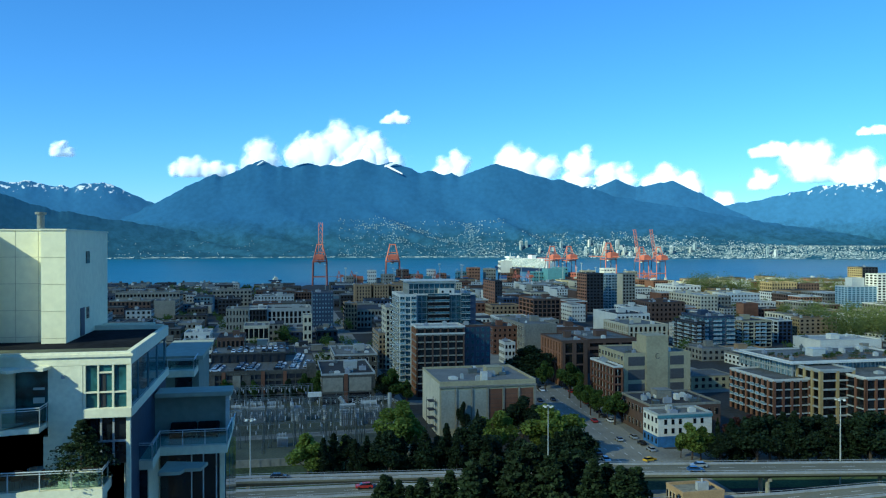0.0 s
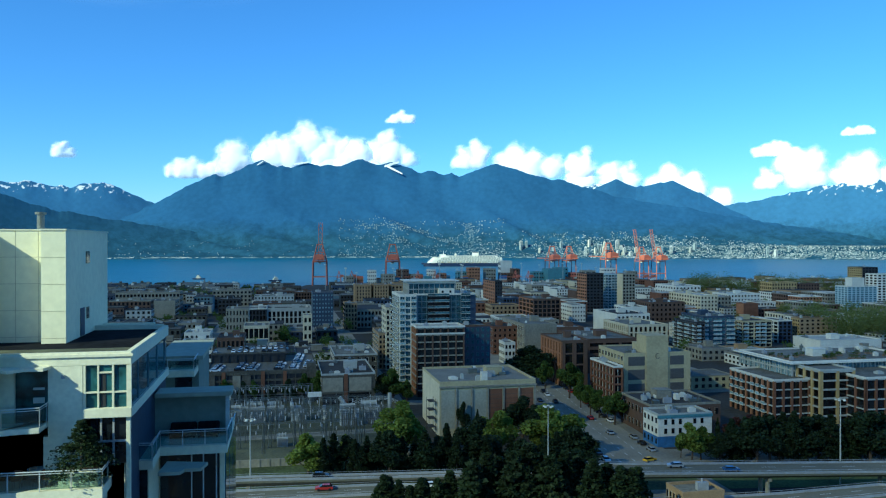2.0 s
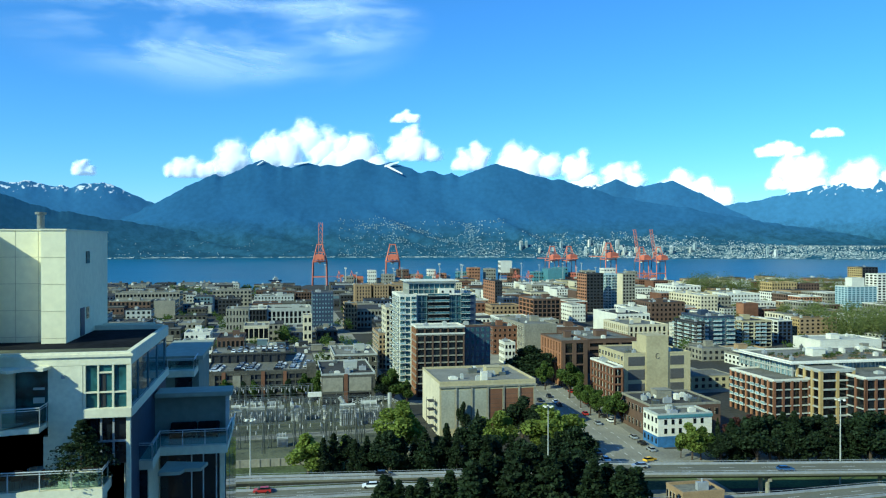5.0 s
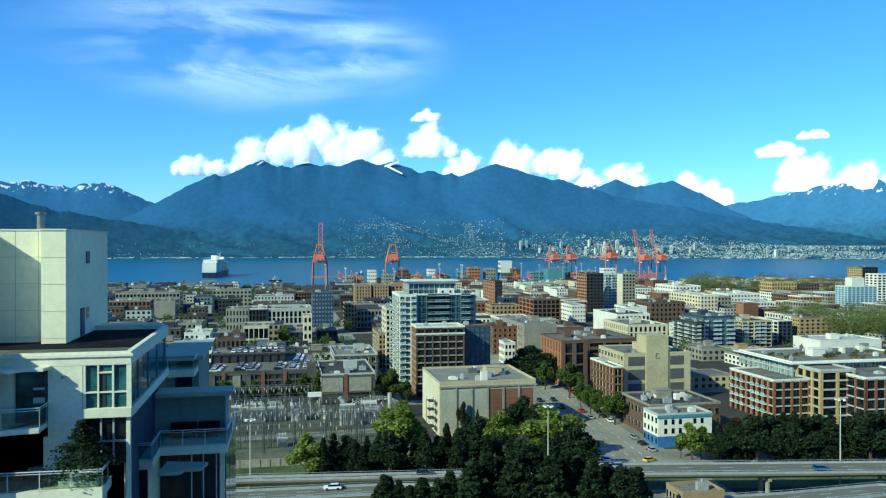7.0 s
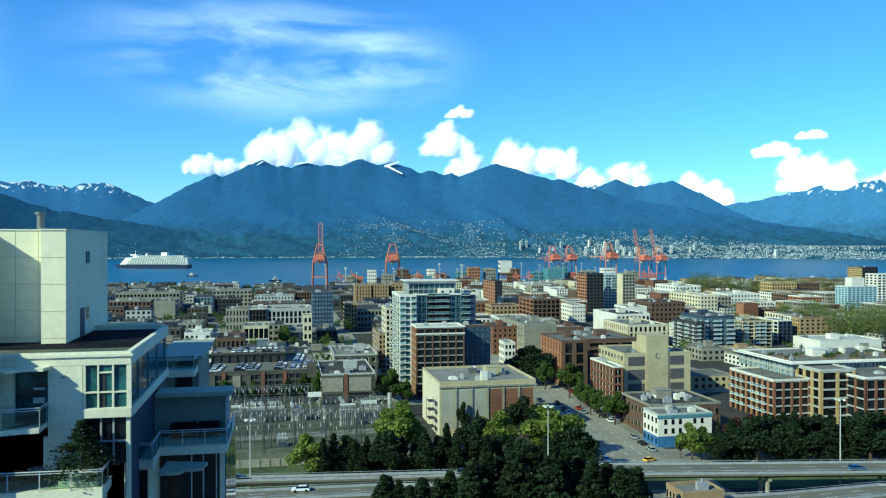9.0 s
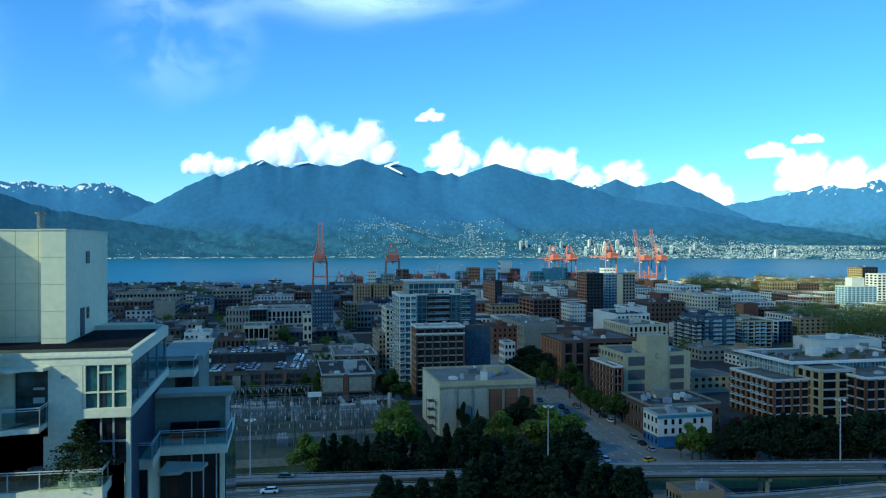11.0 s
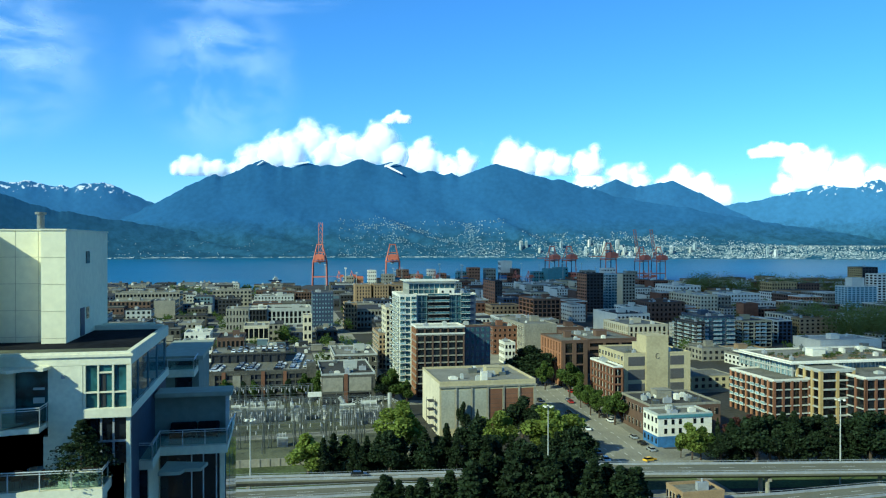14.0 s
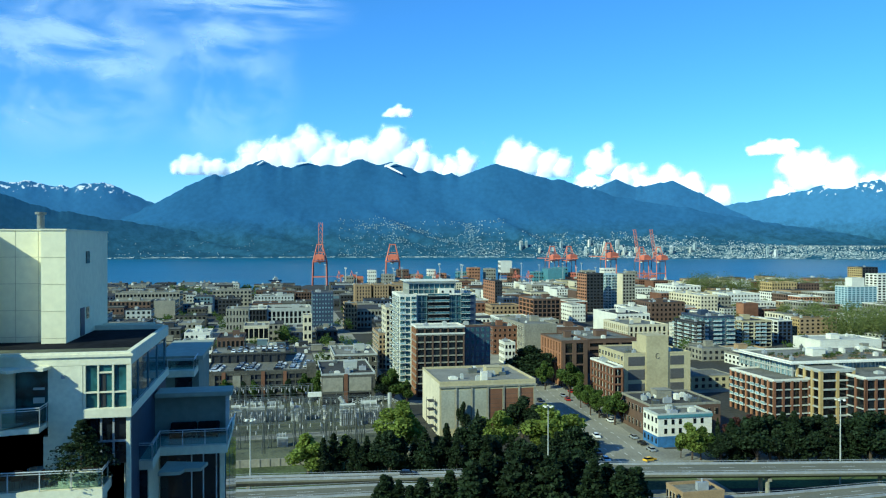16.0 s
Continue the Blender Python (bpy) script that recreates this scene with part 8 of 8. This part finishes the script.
    walk(CLOUDS[19], [(0, pose(2646, 3996, 429, 0, 0, -33.5)), (3.5, pose(2695, 3963, 434, 0, 0, -34.2)), (7, pose(2754, 3922, 413, 0, 0, -35.1)), (9, pose(2766, 3914, 412, 0, 0, -35.3)), (12.5, pose(2754, 3922, 425, 0, 0, -35.1)), (14.5, pose(2742, 3930, 388, 0, 0, -34.9)), (16, pose(2730, 3938, 363, 0, 0, -34.7))])
    walk(VEILS[0], [(0, pose(-1288, 4562, 2144, 0, 0, 15.8)), (2.5, pose(-912, 4651, 1696, 0, 0, 11.1)), (3.5, pose(-711, 4686, 1502, 0, 0, 8.7)), (7, pose(-221, 4735, 1205, 0, 0, 2.7)), (9, pose(-77, 4739, 1148, 0, 0, 0.9)), (11, pose(399, 4723, 1719, 0, 0, -4.8)), (12.5, pose(732, 4683, 2199, 0, 0, -8.9)), (16, pose(1324, 4551, 2932, 0, 0, -16.2))])
    walk(VEILS[1], [(0, pose(-218, 4727, 2459, 0, 0, 2.7)), (2.5, pose(5, 4732, 2024, 0, 0, -0.0)), (3.5, pose(201, 4728, 1706, 0, 0, -2.4)), (7, pose(465, 4709, 1199, 0, 0, -5.6)), (9, pose(531, 4702, 1150, 0, 0, -6.4)), (11, pose(498, 4706, 1619, 0, 0, -6.0)), (12.5, pose(465, 4709, 1919, 0, 0, -5.6)), (16, pose(333, 4720, 2180, 0, 0, -4.0))])
    walk(VEILS[2], [(0, pose(-2431, 4050, 1092, 0, 0, 31.0)), (2.5, pose(-2367, 4088, 1081, 0, 0, 30.1)), (3.5, pose(-2334, 4107, 1063, 0, 0, 29.7)), (7, pose(-2123, 4220, 1053, 0, 0, 26.8)), (9, pose(-1989, 4285, 1077, 0, 0, 24.9)), (11, pose(-2009, 4276, 1073, 0, 0, 25.2)), (12.5, pose(-1846, 4348, 1073, 0, 0, 23.1)), (16, pose(-1183, 4573, 1058, 0, 0, 14.5))])
    walk(VEILS[3], [(0, pose(-1177, 4567, 2578, 0, 0, 14.5)), (2.5, pose(-1124, 4580, 2562, 0, 0, 13.9)), (3.5, pose(-1071, 4593, 2545, 0, 0, 13.2)), (7, pose(-906, 4628, 2337, 0, 0, 11.1)), (9, pose(-764, 4654, 2115, 0, 0, 9.4)), (11, pose(-559, 4683, 1319, 0, 0, 6.8)), (12.5, pose(-422, 4697, 1106, 0, 0, 5.2)), (16, pose(-361, 4702, 1045, 0, 0, 4.4))])
    walk(VEILS[4], [(0, pose(-904, 4620, 2333, 0, 0, 11.1)), (2.5, pose(-848, 4631, 2314, 0, 0, 10.4)), (3.5, pose(-791, 4641, 2293, 0, 0, 9.7)), (7, pose(-675, 4659, 2062, 0, 0, 8.3)), (9, pose(-616, 4668, 1882, 0, 0, 7.6)), (11, pose(-436, 4688, 1744, 0, 0, 5.3)), (12.5, pose(-250, 4701, 1666, 0, 0, 3.1)), (16, pose(-250, 4701, 1423, 0, 0, 3.1))])
    for shade, rows in ((shade_one, ((0.0, -160), (0.5, -760), (1.0, -330), (1.5, 140), (2.0, 280), (2.5, 460), (3.0, 1250), (3.4, 1900), (6.0, 3200), (16.0, 4200))), (shade_two, ((0.0, -3600), (8.0, -2600), (9.4, -1300), (11.3, -60), (12.4, 80), (13.0, 280), (13.5, 620), (14.1, 1000), (14.6, 1800), (16.0, 3200)))):
        walk(shade, [(t, Matrix.Translation(TO_SUN * 1300 + Vector((x, 800 + 0.08 * x, 0)))) for t, x in rows])
    walk(DRIVING[0], [(0, pose(44.0, 191.6, 7.02, 0, 0, 164)), (4, pose(26.5, 196.6, 7.02, 0, 0, 172)), (8, pose(8.0, 197.6, 7.02, 0, 0, 177)), (12, pose(-8.2, 198.4, 7.02, 0, 0, 176)), (16, pose(-40.0, 201.7, 7.02, 0, 0, 174))])
    walk(DRIVING[1], [(0, pose(-0.9, 209.6, 7.02, 0, 0, -6.5)), (4, pose(20.7, 207.2, 7.02, 0, 0, -6.5)), (8, pose(42.2, 204.7, 7.02, 0, 0, -6.5)), (12, pose(63.5, 201.5, 7.02, 0, 0, -9.4)), (16, pose(84.9, 198.0, 7.02, 0, 0, -9.4))])
    walk(DRIVING[2], [(0, pose(111.4, 197.5, 7.02, 0, 0, 170.0)), (4, pose(98.6, 199.7, 7.02, 0, 0, 170.0)), (8, pose(85.7, 201.9, 7.02, 0, 0, 170.6)), (12, pose(72.8, 204.0, 7.02, 0, 0, 170.6)), (16, pose(59.9, 206.2, 7.02, 0, 0, 170.6))])
    walk(DRIVING[3], [(0, pose(-55.2, 214.1, 7.02, 0, 0, -4.4)), (4, pose(-43.4, 213.2, 7.02, 0, 0, -4.4)), (8, pose(-18.0, 211.2, 7.02, 0, 0, -4.4)), (12, pose(7.2, 208.7, 7.02, 0, 0, -6.5)), (16, pose(32.4, 205.8, 7.02, 0, 0, -6.5))])
    walk(DRIVING[4], [(0, pose(20.0, 197.0, 7.02, 0, 0, 177)), (8, pose(-20.0, 199.6, 7.02, 0, 0, 175)), (16, pose(-62.0, 203.7, 7.02, 0, 0, 174))])
    walk(DRIVING[5], [(0, pose(108.5, 193.9, 7.02, 0, 0, -10.0)), (4, pose(127.7, 190.5, 7.02, 0, 0, -9.5)), (8, pose(147.0, 187.3, 7.02, 0, 0, -9.5)), (12, pose(166.2, 184.0, 7.02, 0, 0, -10.7)), (16, pose(185.4, 180.4, 7.02, 0, 0, -10.7))])
    walk(DRIVING[6], [(0, pose(118.0, 353.0, 0.04, 0, 0, 263.8)), (4, pose(116.3, 337.5, 0.04, 0, 0, 263.8)), (8, pose(114.6, 322.0, 0.04, 0, 0, 263.5)), (12, pose(112.8, 306.4, 0.04, 0, 0, 263.5)), (16, pose(111.0, 290.9, 0.04, 0, 0, 263.5))])
    walk(DRIVING[7], [(0, pose(116.7, 283.9, 0.04, 0, 0, 84.6)), (4, pose(117.8, 294.2, 0.04, 0, 0, 83.5)), (8, pose(119.0, 304.6, 0.04, 0, 0, 83.5)), (12, pose(120.2, 314.9, 0.04, 0, 0, 83.5)), (16, pose(121.4, 325.3, 0.04, 0, 0, 83.5))])
    walk(DRIVING[8], [(0, pose(117.5, 348.4, 0.04, 0, 0, 263.8)), (4, pose(115.1, 326.7, 0.04, 0, 0, 263.5)), (8, pose(112.6, 304.9, 0.04, 0, 0, 263.5)), (12, pose(110.2, 283.1, 0.04, 0, 0, 264.6)), (16, pose(108.2, 261.3, 0.04, 0, 0, 264.6))])
    walk(DRIVING[9], [(0, pose(114.0, 255.3, 0.04, 0, 0, 84.6)), (4, pose(115.9, 275.1, 0.04, 0, 0, 84.6)), (8, pose(117.9, 294.8, 0.04, 0, 0, 83.5)), (12, pose(120.1, 314.5, 0.04, 0, 0, 83.5)), (16, pose(122.4, 334.2, 0.04, 0, 0, 83.5))])
    walk(DRIVING[10], [(0, pose(115.0, 326.0, 0.04, 0, 0, 263.5)), (4, pose(114.0, 317.0, 0.04, 0, 0, 263.5)), (8, pose(113.0, 308.0, 0.04, 0, 0, 263.5)), (12, pose(111.9, 299.1, 0.04, 0, 0, 263.5)), (16, pose(110.9, 290.1, 0.04, 0, 0, 263.5))])


motions()
